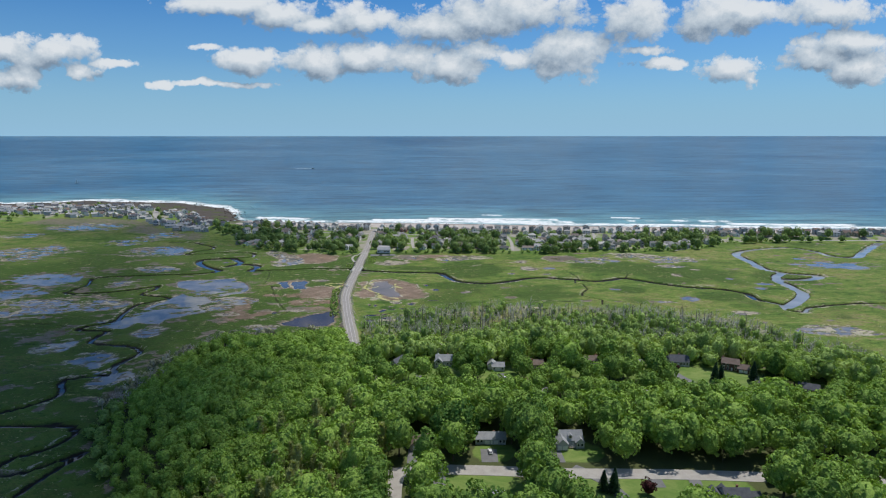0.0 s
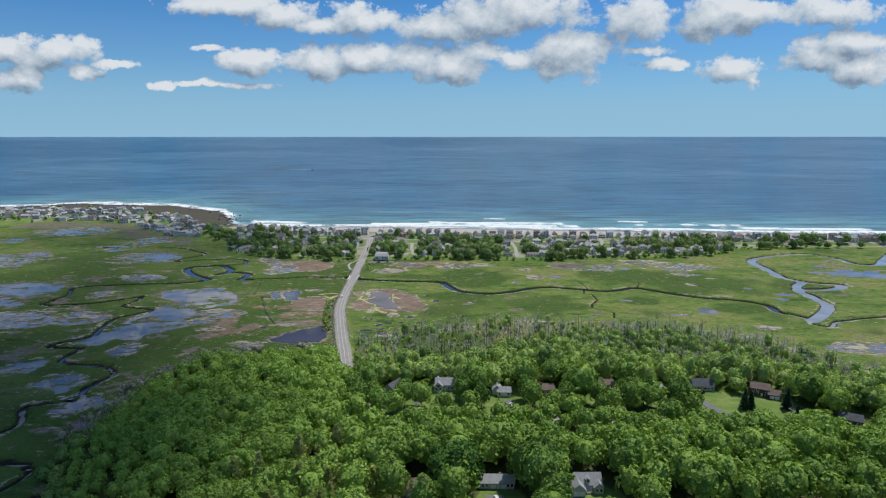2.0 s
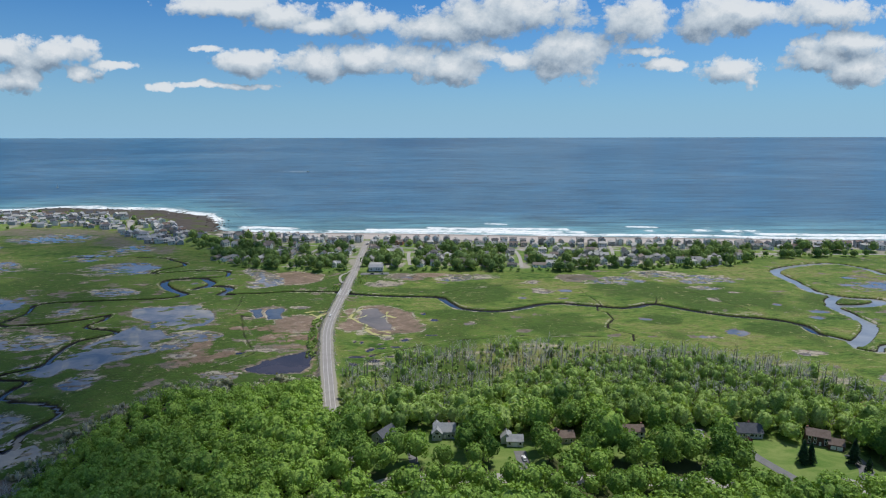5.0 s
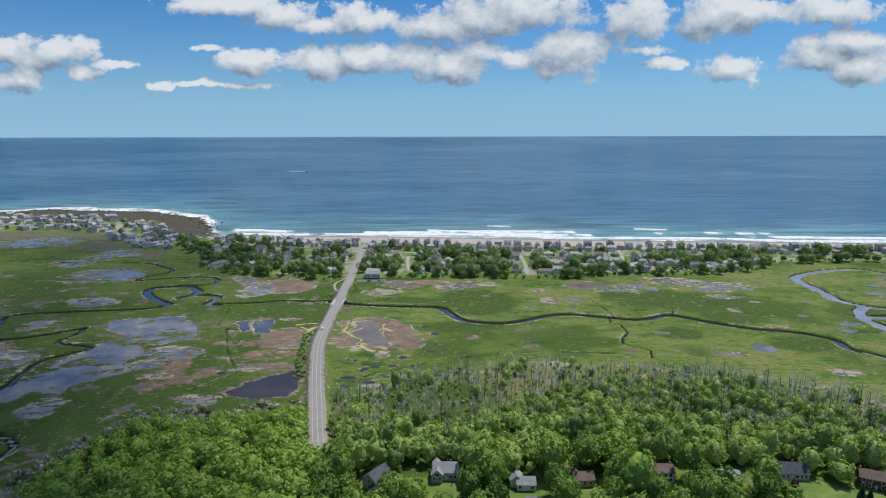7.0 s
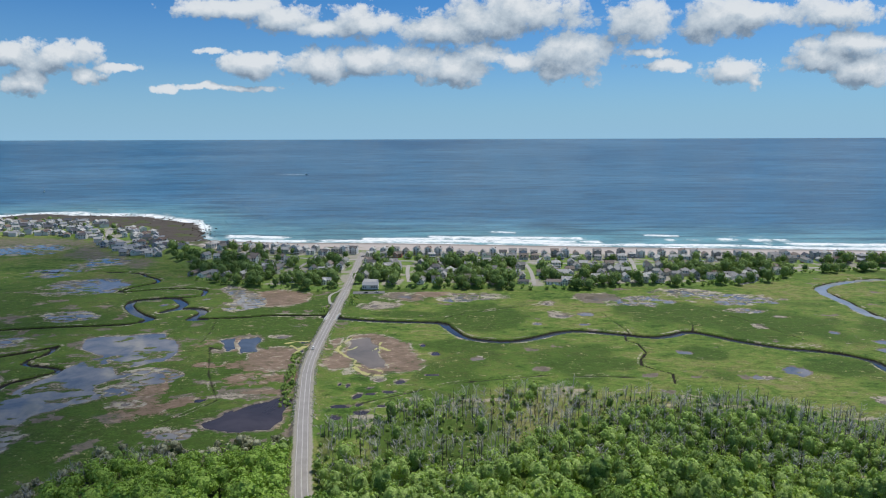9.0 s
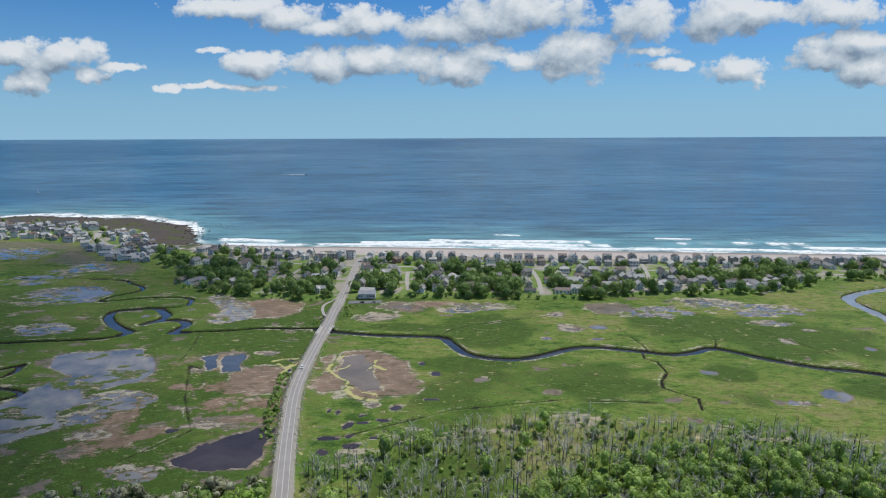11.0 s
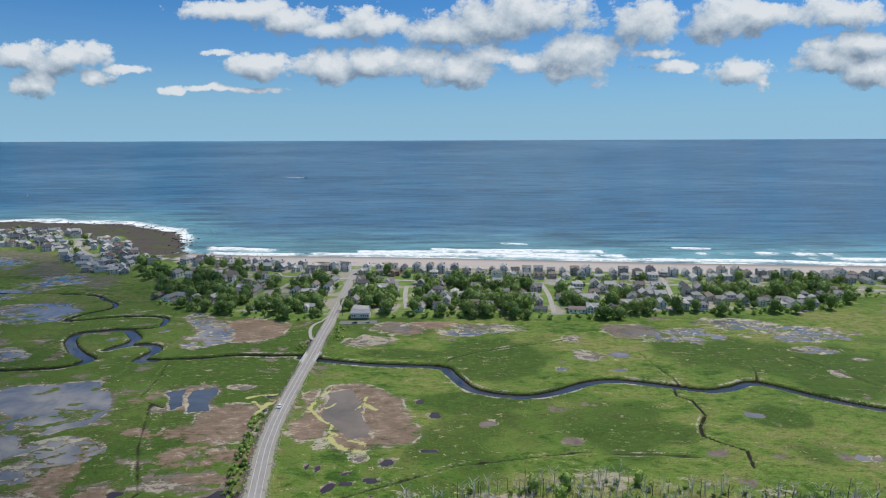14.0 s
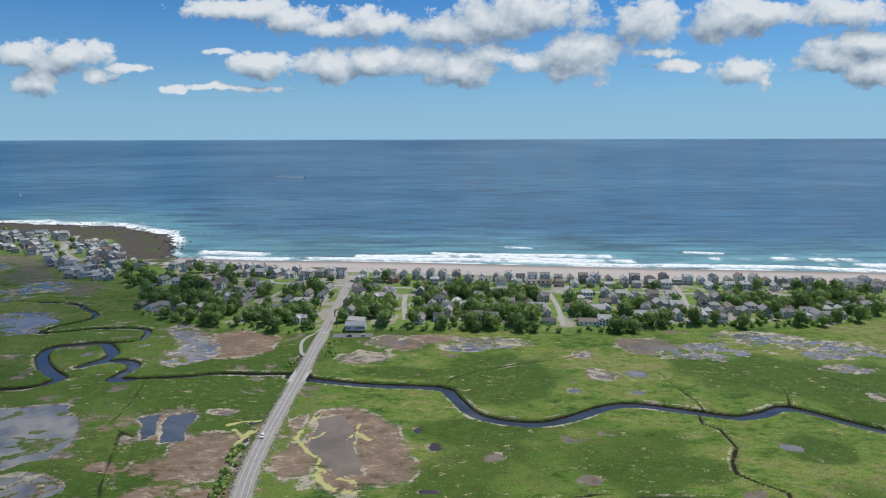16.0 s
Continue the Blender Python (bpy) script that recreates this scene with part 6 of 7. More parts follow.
def window_piece(w, h):
    """A framed window facing -y: a raised surround with a dark pane set back in it."""
    def ring(k, y):
        a, b = w / 2 + k, h / 2 + k
        return [(-a, y, -b), (a, y, -b), (a, y, b), (-a, y, b)]
    v = ring(0.16, 0.02) + ring(0.16, -0.12) + ring(0.0, -0.12) + ring(0.0, -0.04)
    f = [(n + i, n + (i + 1) % 4, n + 4 + (i + 1) % 4, n + 4 + i) for n in (0, 4, 8) for i in range(4)] + [(12, 13, 14, 15)]
    return mesh_from("window", v, f, [M_TRIM, M_GLASS], mat_index=[0] * 12 + [1])


WINDOW = window_piece(1.15, 1.5)
WIDE_WINDOW = window_piece(2.2, 1.4)
DOOR = box_mesh("door", M_TRIM, (0, -0.05, 1.05, 1.0, 0.12, 2.1), (0, -0.09, 1.4, 0.5, 0.08, 0.8))
GARAGE_DOOR = box_mesh("garage_door", M_TRIM, (0, -0.05, 1.1, 2.6, 0.1, 2.2), (0, -0.09, 0.55, 2.4, 0.05, 0.08), (0, -0.09, 1.1, 2.4, 0.05, 0.08), (0, -0.09, 1.65, 2.4, 0.05, 0.08))


def face(side, along, z, w, d, cx=0.0, cy=0.0):
    """The pose of a thing on a wall: side 0 front, 1 right, 2 back, 3 left."""
    x, y = {0: (along, -d / 2), 1: (w / 2, along), 2: (-along, d / 2), 3: (-w / 2, -along)}[side]
    return pose(cx + x, cy + y, z, 0, 0, side * 90)


def house(blocks, windows=(), doors=(), garages=(), chimneys=(), decks=(), wall=None, roof=None, label="", category="house", group="", wide=()):
    """blocks: gable or hip pieces (walls, roof); windows: poses."""
    h = tagged(new("house"), label, category, group)
    part("wall", mesh_from("wall", *joined([b[0] for b in blocks]), wall or M_WALL), h)
    part("roof", mesh_from("roof", *joined([b[1] for b in blocks]), roof or M_ROOF), h)
    for m in windows:
        part("window", WINDOW, h, at=m)
    for m in wide:
        part("window", WIDE_WINDOW, h, at=m)
    for m in doors:
        part("door", DOOR, h, at=m)
    for m in garages:
        part("garage_door", GARAGE_DOOR, h, at=m)
    for x, y, z in chimneys:
        part("chimney", box_mesh("chimney", M_BRICK, (x, y, z / 2, 0.9, 0.7, z), (x, y, z, 1.05, 0.85, 0.15)), h, "brick chimney")
    for x, y, z, w, d in decks:
        posts = [(x + sx * (w / 2 - 0.1), y + sy * (d / 2 - 0.1), (z + 1) / 2 - 0.3, 0.16, 0.16, z + 1.6) for sx in (-1, 1) for sy in (-1, 1)]
        rails = [(x, y - d / 2 + 0.05, z + 0.95, w, 0.08, 0.1), (x - w / 2 + 0.05, y, z + 0.95, 0.08, d, 0.1), (x + w / 2 - 0.05, y, z + 0.95, 0.08, d, 0.1)]
        deck = part("deck", box_mesh("deck", M_DECK, (x, y, z, w, d, 0.2), *posts), h, "weathered wooden deck")
        part("railing", box_mesh("railing", M_TRIM, *rails), deck)
    return h


def rows(w, d, floors, n_front, n_side, top=2.75, first=1.5):
    out = []
    for k in range(floors):
        z = first + top * k
        for side, n, span in ((0, n_front, w), (1, n_side, d), (3, n_side, d)):
            out += [face(side, (i + 0.5) / n * span - span / 2, z, w, d) for i in range(n)]
    return out


def dormer(x, y, z, w=2.0, d=2.6):
    (v, f), r = gabled(x, y, w, d, 1.3, 0.8, "y", 0.25, 0.0)
    lift = lambda vs: [(a, b, c + z) for a, b, c in vs]
    return (lift(v), f), (lift(r[0]), r[1])


def porch(w, y, h):
    """A low lean-to roof over a front porch."""
    v, f = box(0, y - 1.0, 0.1, w, 2.0, 0.4)
    rv = [(-w / 2 - 0.2, y - 2.3, h - 0.5), (w / 2 + 0.2, y - 2.3, h - 0.5), (w / 2 + 0.2, y + 0.05, h + 0.15), (-w / 2 - 0.2, y + 0.05, h + 0.15)]
    rv += [(a, b, c + 0.18) for a, b, c in rv]
    posts = [box(s * (w / 2 - 0.1), y - 1.9, h / 2 - 0.3, 0.18, 0.18, h) for s in (-1, -0.33, 0.33, 1)]
    return joined([(v, f)] + posts), (rv, [(0, 3, 2, 1), (4, 5, 6, 7), (0, 1, 5, 4), (1, 2, 6, 5), (2, 3, 7, 6), (3, 0, 4, 7)])


def templates():
    t = []
    t.append(house([gabled(0, 0, 7.2, 10, 5.3, 2.9, "y"), porch(7.0, -5.0, 2.7)], rows(7.2, 10, 2, 2, 2), [face(0, 0, 0, 7.2, 10)], label="two-storey gable-fronted cottage with a front porch", group="town cottages"))
    t.append(house([gabled(0, 0, 10, 7.6, 5.4, 2.5, "x")], rows(10, 7.6, 2, 3, 1), [face(0, 0.2, 0, 10, 7.6)], chimneys=[(2.6, 0.4, 8.6)], label="two-storey side-gabled house with a brick chimney", group="town cottages"))
    t.append(house([gabled(0, 0, 10.5, 8, 2.9, 3.6, "x"), dormer(-2.4, -2.3, 3.6), dormer(2.4, -2.3, 3.6)], rows(10.5, 8, 1, 4, 2) + [pose(-2.4, -3.6, 4.5), pose(2.4, -3.6, 4.5)], [face(0, 0, 0, 10.5, 8)], chimneys=[(0, 0.5, 7.2)], label="low cape cottage with two roof dormers", group="town cottages"))
    t.append(house([gabled(0, 0, 14, 7.6, 2.8, 1.9, "x")], rows(14, 7.6, 1, 4, 1), [face(0, 1.4, 0, 14, 7.6)], label="long low ranch house with a shingled roof", group="town cottages"))
    t.append(house([gabled(0, 0, 8.6, 10.5, 8.0, 2.6, "y")], rows(8.6, 10.5, 3, 2, 2), [face(0, 0, 0, 8.6, 10.5)], chimneys=[(3.0, 2.0, 10.6)], decks=[(0, -6.2, 2.9, 8.2, 2.2), (0, -6.0, 5.7, 5.0, 1.8)], label="tall three-storey beach house with wooden balconies", group="beach houses"))
    t.append(house([hipped(0, 0, 9.6, 9.2, 5.6, 2.6), porch(9.2, -4.6, 2.7)], rows(9.6, 9.2, 2, 3, 2), [face(0, 0, 0, 9.6, 9.2)], chimneys=[(-2, 1, 8.2)], label="square hip-roofed beach house with a front porch", group="beach houses"))
    t.append(house([gabled(0, 1.5, 10.5, 7, 4.8, 2.6, "x"), gabled(-2.4, -3.4, 5.4, 5.4, 4.8, 2.2, "y")], [face(0, x, z, 10.5, 7, 0, 1.5) for x in (1.8, 3.9) for z in (1.5, 3.8)] + [pose(-2.4 + x, -6.1, z) for x in (-1.2, 1.2) for z in (1.5, 3.8)] + [face(1, 0, z, 10.5, 7, 0, 1.5) for z in (1.5, 3.8)] + [face(3, 0, 3.8, 10.5, 7, 0, 1.5)], [face(0, 1.0, 0, 10.5, 7, 0, 1.5)], label="L-shaped two-storey cottage with crossing gables", group="town cottages"))
    t.append(house([gabled(0, 0, 9.5, 9, 7.6, 2.2, "x"), gabled(0, -3.2, 4.4, 4.4, 7.8, 1.6, "y")], rows(9.5, 9, 3, 3, 2), decks=[(0, -6.3, 3.0, 9.0, 1.8)], label="three-storey beach house with a central gable and deck", group="beach houses"))
    return t


HOUSES = templates()
used = [False] * len(HOUSES)
placed = []


far_houses = []


def settle(k, x, y, turn, size=1.0):
    """Stands a copy of a house on the ground; distant ones are joined later."""
    z = min(floor_at(x + a, y + b) for a in (-4, 4) for b in (-4, 4)) + 0.35
    m = Matrix.Translation((x, y, z)) @ Matrix.Rotation(radians(turn), 4, "Z")
    placed.append((x, y))
    if x > 330 or x < -262 or y > 745:
        far_houses.append((k, m @ Matrix.Diagonal((size, size, size, 1))))
        return None
    if used[k]:
        ob = copy_thing(HOUSES[k], m)
    else:
        used[k], ob = True, HOUSES[k]
        ob.matrix_basis = m
    ob.scale = (size, size, size)
    return ob


GROVES = [(-60, 612, 13, 26), (-150, 604, 24, 11), (-195, 640, 22, 22), (20, 594, 36, 14), (40, 640, 20, 11), (92, 596, 16, 12), (-112, 592, 15, 16), (240, 640, 34, 16), (300, 660, 24, 12), (-115, 648, 12, 18), (0, 650, 22, 10), (200, 625, 20, 10), (370, 655, 30, 10)]
town_lines = [[tuple(p) for p in shore_road], [tuple(p) for p in road_line[-45:]]] + TOWN_STREETS + [[(-76, 566), (-52, 572)]]
off_streets = clear_of(town_lines, 7.5)


def in_grove(x, y, grow=1.0):
    return any(((x - cx) / (rx * grow)) ** 2 + ((y - cy) / (ry * grow)) ** 2 < 1 for cx, cy, rx, ry in GROVES)


def off_shore(x, y):
    return float(off_line(np.array(float(x)), np.array(float(y)), shore_line))


def build_town():
    rng = random.Random(31)
    slope = lambda x: math.degrees(math.atan2(np.interp(x + 5, row_line[:, 0], row_line[:, 1]) - np.interp(x - 5, row_line[:, 0], row_line[:, 1]), 10))
    for r, back in enumerate((0, 13, 26, 45, 58, 71, 84, 97, 110, 122)):
        x = -252.0 if r < 3 else -235.0
        while x < 560:
            y = float(np.interp(x, row_line[:, 0], row_line[:, 1])) - back - 3 + rng.uniform(-2.5, 2.5)
            gap = rng.uniform(8.8, 11.5) if r == 0 else rng.uniform(9.5, 14.0)
            ok = bool(inside(np.array(x), np.array(y - 9), TOWN)) and off_streets(x, y) if r else abs(x + 90) > 8
            if ok and r > 1 and in_grove(x, y, 0.85) and rng.random() < 0.8:
                ok = False
            if ok and r and rng.random() < 0.10:
                ok = False
            if ok and all((x - a) ** 2 + (y - b) ** 2 > (68 if r else 60) for a, b in placed):
                k = rng.choice((4, 4, 7, 0, 5, 1)) if r == 0 else rng.choice((0, 0, 1, 2, 3, 5, 6, 6))
                turn = slope(x) + rng.choice((0, 0, 0, -90, 90)) + rng.uniform(-5, 5) if r else slope(x) + rng.uniform(-3, 3)
                settle(k, x, y, turn, rng.uniform(0.64, 0.8) if r == 0 else rng.uniform(0.62, 0.84))
            x += gap
    # last cottages on the marsh side
    for x, y, k in ((206, 600, 4), (219, 602, 0), (231, 603, 6), (188, 607, 3), (166, 604, 3), (140, 597, 2), (56, 588, 3), (84, 586, 1), (88, 600, 6), (126, 600, 0)):
        if all((x - a) ** 2 + (y - b) ** 2 > 70 for a, b in placed):
            settle(k, x, y, rng.uniform(-12, 12))
    # headland
    flat = TIDAL_FLAT
    spots = scatter(HEADLAND_HOMES, 10.5, 9, lambda x, y: True)
    away = clear_of([[(-357, 763), (-398, 803), (-420, 843), (-434, 875), (-446, 900)]], 9)
    for x, y in spots:
        if not bool(inside(np.array(x), np.array(y), flat)) and away(x, y) and rng.random() < 0.92 and all((x - a) ** 2 + (y - b) ** 2 > 72 for a, b in placed):
            settle(rng.choice((0, 1, 2, 3, 5, 6)), x, y, rng.choice((0, 20, 90, 120, 200)) + rng.uniform(-10, 10), rng.uniform(0.66, 0.9))


def join_far_houses():
    """Cottages at the far ends of the shore, too small to tell their parts apart."""
    rng = random.Random(8)
    mats = [M_WHITESIDING, M_GREYSIDING, M_BEIGE, M_GREYROOF, M_DARKROOF, M_BROWNROOF, M_PALEROOF, M_TRIM, M_GLASS, M_DECK, M_BRICK]
    verts, faces, index = [], [], []
    for k, m in far_houses:
        wall, roof = rng.choice((0, 0, 0, 1, 2)), rng.choice((3, 3, 4, 5, 6, 6))
        for ob in HOUSES[k].children_recursive:
            if ob.name.startswith("railing"):
                continue
            w, n = m @ ob.matrix_basis, len(verts)
            verts += [tuple(w @ v.co) for v in ob.data.vertices]
            for p in ob.data.polygons:
                faces.append(tuple(i + n for i in p.vertices))
                mat = ob.data.materials[p.material_index]
                index.append(wall if mat is M_WALL else roof if mat is M_ROOF else mats.index(mat))
    me = mesh_from("far_cottages", verts, faces, mats, mat_index=index)
    tagged(new("far_cottages", me), "crowd of small grey and white cottages along the far shore", "houses", kind="stuff")


build_town()
join_far_houses()


def long_building():
    h = house([gabled(0, 0, 17, 8.5, 3.6, 2.2, "x")], [face(0, x, 1.7, 17, 8.5) for x in (-7, -5, 1, 3, 5, 7)], [face(0, -2, 0, 17, 8.5)], garages=[face(1, 0, 0, 17, 8.5)], wall=M_WHITESIDING, roof=M_GREYROOF, label="long white building with a grey shingled roof by the road", category="building")
    h.matrix_basis = pose(-64, 575.5, floor_at(-63, 575) + 0.3, 0, 0, 1)
    h.scale = (0.72, 0.8, 0.8)
    placed.append((-63, 575))


long_building()


WOOD_HOUSES = []


def near_house(x, y, turn, z=0.2, **kw):
    h = house(**kw)
    h.matrix_basis = pose(x, y, floor_at(x, y) + z, 0, 0, turn)
    h.scale = (0.88, 0.88, 0.88)
    WOOD_HOUSES.append(h)
    placed.append((x, y))
    return h


def wood_houses():
    """The larger houses among the trees."""
    near_house(45, 203.5, 2, blocks=[gabled(1.5, 1, 13, 9, 3.4, 3.9, "x"), gabled(-4.2, -4.0, 6.4, 7, 3.2, 2.8, "y"), gabled(6.0, -3.6, 4.6, 4, 3.2, 2.2, "y"), dormer(1.0, -1.6, 4.4)], windows=[pose(6 + a, -5.6, 1.7) for a in (-1, 1)] + [pose(1.0, -3.0, 5.2)] + [face(1, 1.5, 1.7, 13, 9, 1.5, 1)], doors=[pose(2.6, -3.5, 0)], garages=[pose(-5.6, -7.5, 0), pose(-2.8, -7.5, 0)], decks=[(1.6, -4.6, 0.25, 3.6, 2.0)], wall=M_GREYSIDING, roof=M_GREYROOF, label="grey gabled house with an attached two-door garage", category="house")
    near_house(16, 205, 0, blocks=[gabled(0, 0, 17, 8, 2.9, 2.4, "x")], windows=[face(0, x, 1.7, 17, 8) for x in (-7, -5, 5.5, 7.4)], doors=[face(0, 0.6, 0, 17, 8)], garages=[face(0, -1.8, 0, 17, 8), face(0, 3.0, 0, 17, 8)], wall=M_GREYSIDING, roof=M_GREYROOF, chimneys=[(2, 0.6, 5.8)], label="long low grey ranch house behind yard trees")
    near_house(-11, 203, 15, blocks=[gabled(0, 0, 11, 7.5, 2.8, 2.3, "x"), gabled(-3.5, -3.5, 5, 5, 2.7, 2.0, "y")], windows=[face(0, x, 1.6, 11, 7.5) for x in (1, 3.6)], garages=[pose(-3.5, -6, 0)], wall=M_BEIGE, roof=M_BROWNROOF, label="beige ranch house with a brown roof under trees")
    near_house(13, 166.5, -3, blocks=[gabled(0, 0, 14, 9, 3.2, 2.4, "x")], windows=[face(2, x, 1.7, 14, 9) for x in (-5, -2, 2, 5)], doors=[face(2, 0, 0, 14, 9)], chimneys=[(0.6, 1.4, 6.0)], wall=M_WHITESIDING, roof=M_GREYROOF, label="white house with a pale grey roof on a lawn")
    near_house(89, 167, 0, blocks=[gabled(3, 0, 12, 9, 4.2, 3.2, "x"), gabled(-6, 0.5, 6.5, 8, 3.2, 2.6, "y"), gabled(-1.0, 2.5, 5, 6, 3.6, 2.4, "y"), gabled(11.5, 0.5, 6, 7, 3.0, 2.2, "x")], windows=[face(2, x, 1.7, 12, 9, 3, 0) for x in (-4, 0, 4)], chimneys=[(4, 1.0, 8.2)], wall=M_GREYSIDING, roof=M_DARKROOF, label="large house with charcoal roofs and several gables")
    near_house(-25, 277, 58, blocks=[gabled(0, 0, 12.5, 8.5, 4.8, 3.2, "x"), gabled(-4.5, -5.0, 6.5, 6.5, 2.8, 2.4, "y")], windows=rows(12.5, 8.5, 2, 3, 1), garages=[pose(-4.5, -8.25, 0)], decks=[(5.5, -5.2, 0.7, 4.0, 2.4)], wall=M_GREYSIDING, roof=M_DARKROOF, label="dark-roofed two-storey house with a low garage wing")
    near_house(-3, 281.5, 0, blocks=[gabled(1.5, 0.5, 12.5, 9, 4.0, 3.3, "x"), gabled(-2.8, -4.0, 5.6, 4.4, 4.0, 2.6, "y"), gabled(-3.2, 3.0, 4.0, 6.0, 4.2, 2.0, "y")], windows=[pose(-2.8 + a, -6.2, 2.2) for a in (-1.5, 1.5)] + [face(0, x, 1.8, 12.5, 9, 1.5, 0.5) for x in (2.5, 4.8)] + [face(1, 0, 2, 12.5, 9, 1.5, 0.5)], wide=[pose(-2.8, -6.2, 4.2)], doors=[face(0, 0.2, 0, 12.5, 9, 1.5, 0.5)], chimneys=[(4.0, 2.0, 7.6)], wall=M_GREYSIDING, roof=M_GREYROOF, label="grey house with a pale shingled roof and front gable")
    near_house(24, 275.5, -2, blocks=[gabled(1, 0, 9, 7.5, 3.0, 2.3, "x"), gabled(-3.6, 2.5, 6, 7, 3.4, 2.6, "y")], windows=[face(0, x, 1.7, 9, 7.5, 1, 0) for x in (-3, 3)], garages=[face(0, 0, 0, 9, 7.5, 1, 0)], wall=M_WHITESIDING, roof=M_GREYROOF, label="white bungalow with a grey roof and garage")
    near_house(44, 278, 5, blocks=[gabled(0, 0, 10, 8, 3.4, 2.5, "x"), gabled(-3, 4.5, 4.5, 4, 2.6, 1.6, "y")], windows=[face(0, x, 1.8, 10, 8) for x in (-3, 0, 3)], chimneys=[(-3.6, -1.0, 7.0)], wall=M_BEIGE, roof=M_BROWNROOF, label="beige house with a brown roof and brick chimney")
    near_house(71, 281, 0, blocks=[gabled(0, 0, 11.5, 8.5, 5.0, 2.4, "x"), gabled(-9, 0.5, 7, 7, 2.8, 1.8, "x")], windows=[face(0, x, z, 11.5, 8.5) for x in (-4, -1.4, 1.4, 4) for z in (1.4, 3.8)], chimneys=[(5, 1.2, 8.0)], decks=[(-3, 5.4, 3.0, 4.0, 2.4)], wall=M_WHITESIDING, roof=M_BROWNROOF, label="white two-storey house with a brown shingled roof")
    near_house(93, 280, -4, blocks=[gabled(0, 0, 12, 8, 3.0, 1.9, "x")], windows=[face(0, x, 1.7, 12, 8) for x in (-4, -1.5, 4)], doors=[face(0, 1.2, 0, 12, 8)], wall=M_BEIGE, roof=M_GREYROOF, label="low ranch house with a pale grey roof")
    near_house(114, 283, -4, blocks=[gabled(3.5, 0, 14, 9, 3.2, 3.8, "x"), gabled(-7.5, -0.5, 8, 8.5, 3.2, 3.4, "y"), gabled(-3.2, 0.5, 3, 5, 2.8, 1.8, "x")], windows=[face(0, x, 1.7, 14, 9, 3.5, 0) for x in (-5.4, -3.4, 3.2, 5.4)], wide=[face(0, 1.0, 1.7, 14, 9, 3.5, 0)], doors=[face(0, -1.4, 0, 14, 9, 3.5, 0)], garages=[pose(-9.2, -4.75, 0), pose(-6.0, -4.75, 0)], chimneys=[(4, 0.8, 7.8)], wall=M_GREYSIDING, roof=M_DARKROOF, label="long cape house with charcoal roof and two-door garage")
    near_house(141, 276, -24, blocks=[gabled(-2, 1, 11.5, 8, 5.0, 2.8, "x"), gabled(6.6, -1.5, 7.5, 7, 2.9, 2.4, "x")], windows=[face(0, x, z, 11.5, 8, -2, 1) for x in (-4, -1.4, 3.8) for z in (1.5, 3.9)], doors=[face(0, 1.2, 0, 11.5, 8, -2, 1)], garages=[pose(5.2, -5.0, 0), pose(8.2, -5.0, 0)], chimneys=[(-7.2, 1.4, 8.6)], wall=M_REDSIDING, roof=M_BROWNROOF, label="brown-red two-storey house with a lower garage wing")
    near_house(163, 250, -28, blocks=[gabled(0, 0, 12, 8, 3.2, 2.8, "x")], windows=[face(0, x, 1.7, 12, 8) for x in (-4, 0, 4)], wall=M_REDSIDING, roof=M_DARKROOF, label="dark-roofed house half hidden by trees")
    near_house(60, 233, 4, blocks=[gabled(0, 0, 11, 8, 3.0, 2.2, "x")], windows=[face(0, x, 1.7, 11, 8) for x in (-3.5, 0, 3.5)], wall=M_WHITESIDING, roof=M_GREYROOF, label="white house hidden beneath the tree canopy")


wood_houses()


# ---- trees of the town ----
def plant_town():
    rng = random.Random(55)
    def keep(x, y):
        if not off_streets(x, y) or not all((x - a) ** 2 + (y - b) ** 2 > 26 for a, b in placed):
            return False
        back = float(np.interp(x, row_line[:, 0], row_line[:, 1])) - y
        if back < 14:
            return False
        return True if in_grove(x, y, 1.1) else rng.random() < 0.36
    spots = scatter(TOWN, 6.6, 14, keep)
    spots.sort(key=lambda p: p[1])
    rest = []
    for i, (x, y) in enumerate(spots):
        k, s, turn = rng.randrange(4), rng.uniform(0.5, 1.25), rng.random() * 6.28
        if in_grove(x, y, 1.1):
            s *= 1.12
        if i < 105:
            single_tree(x, y, TOWN_MESHES[k], SMALL_TRUNKS[k % 2], s, turn, "dark green leafy tree among the coastal cottages", "town trees")
        else:
            rest.append((x, y, s, turn, k, rng.random()))
    stand("town_trees", rest, TOWNIES, M_TOWNLEAF, "dark green trees between the coastal cottages")
    rim = [(x + rng.uniform(-2, 2), y + rng.uniform(1, 7)) for x, y in even(TOWN[2:13], 4.2)]
    stand("town_scrub", [(x, y, rng.uniform(0.3, 0.75), rng.random() * 6.28, rng.randrange(4), rng.random()) for x, y in rim if off_streets(x, y)], YOUNG_LOW, M_YOUNG, "green scrub where the town meets the marsh")
    head = scatter(HEADLAND, 15, 19, lambda x, y: x > -800 and rng.random() < 0.5 and all((x - a) ** 2 + (y - b) ** 2 > 36 for a, b in placed) and not bool(inside(np.array(x), np.array(y), TIDAL_FLAT)) and off_shore(x, y) > 92)
    stand("headland_trees", [(x, y, rng.uniform(0.5, 0.95), rng.random() * 6.28, rng.randrange(4), rng.random()) for x, y in head], TOWNIES, M_TOWNLEAF, "dark green trees among headland cottages")


plant_town()

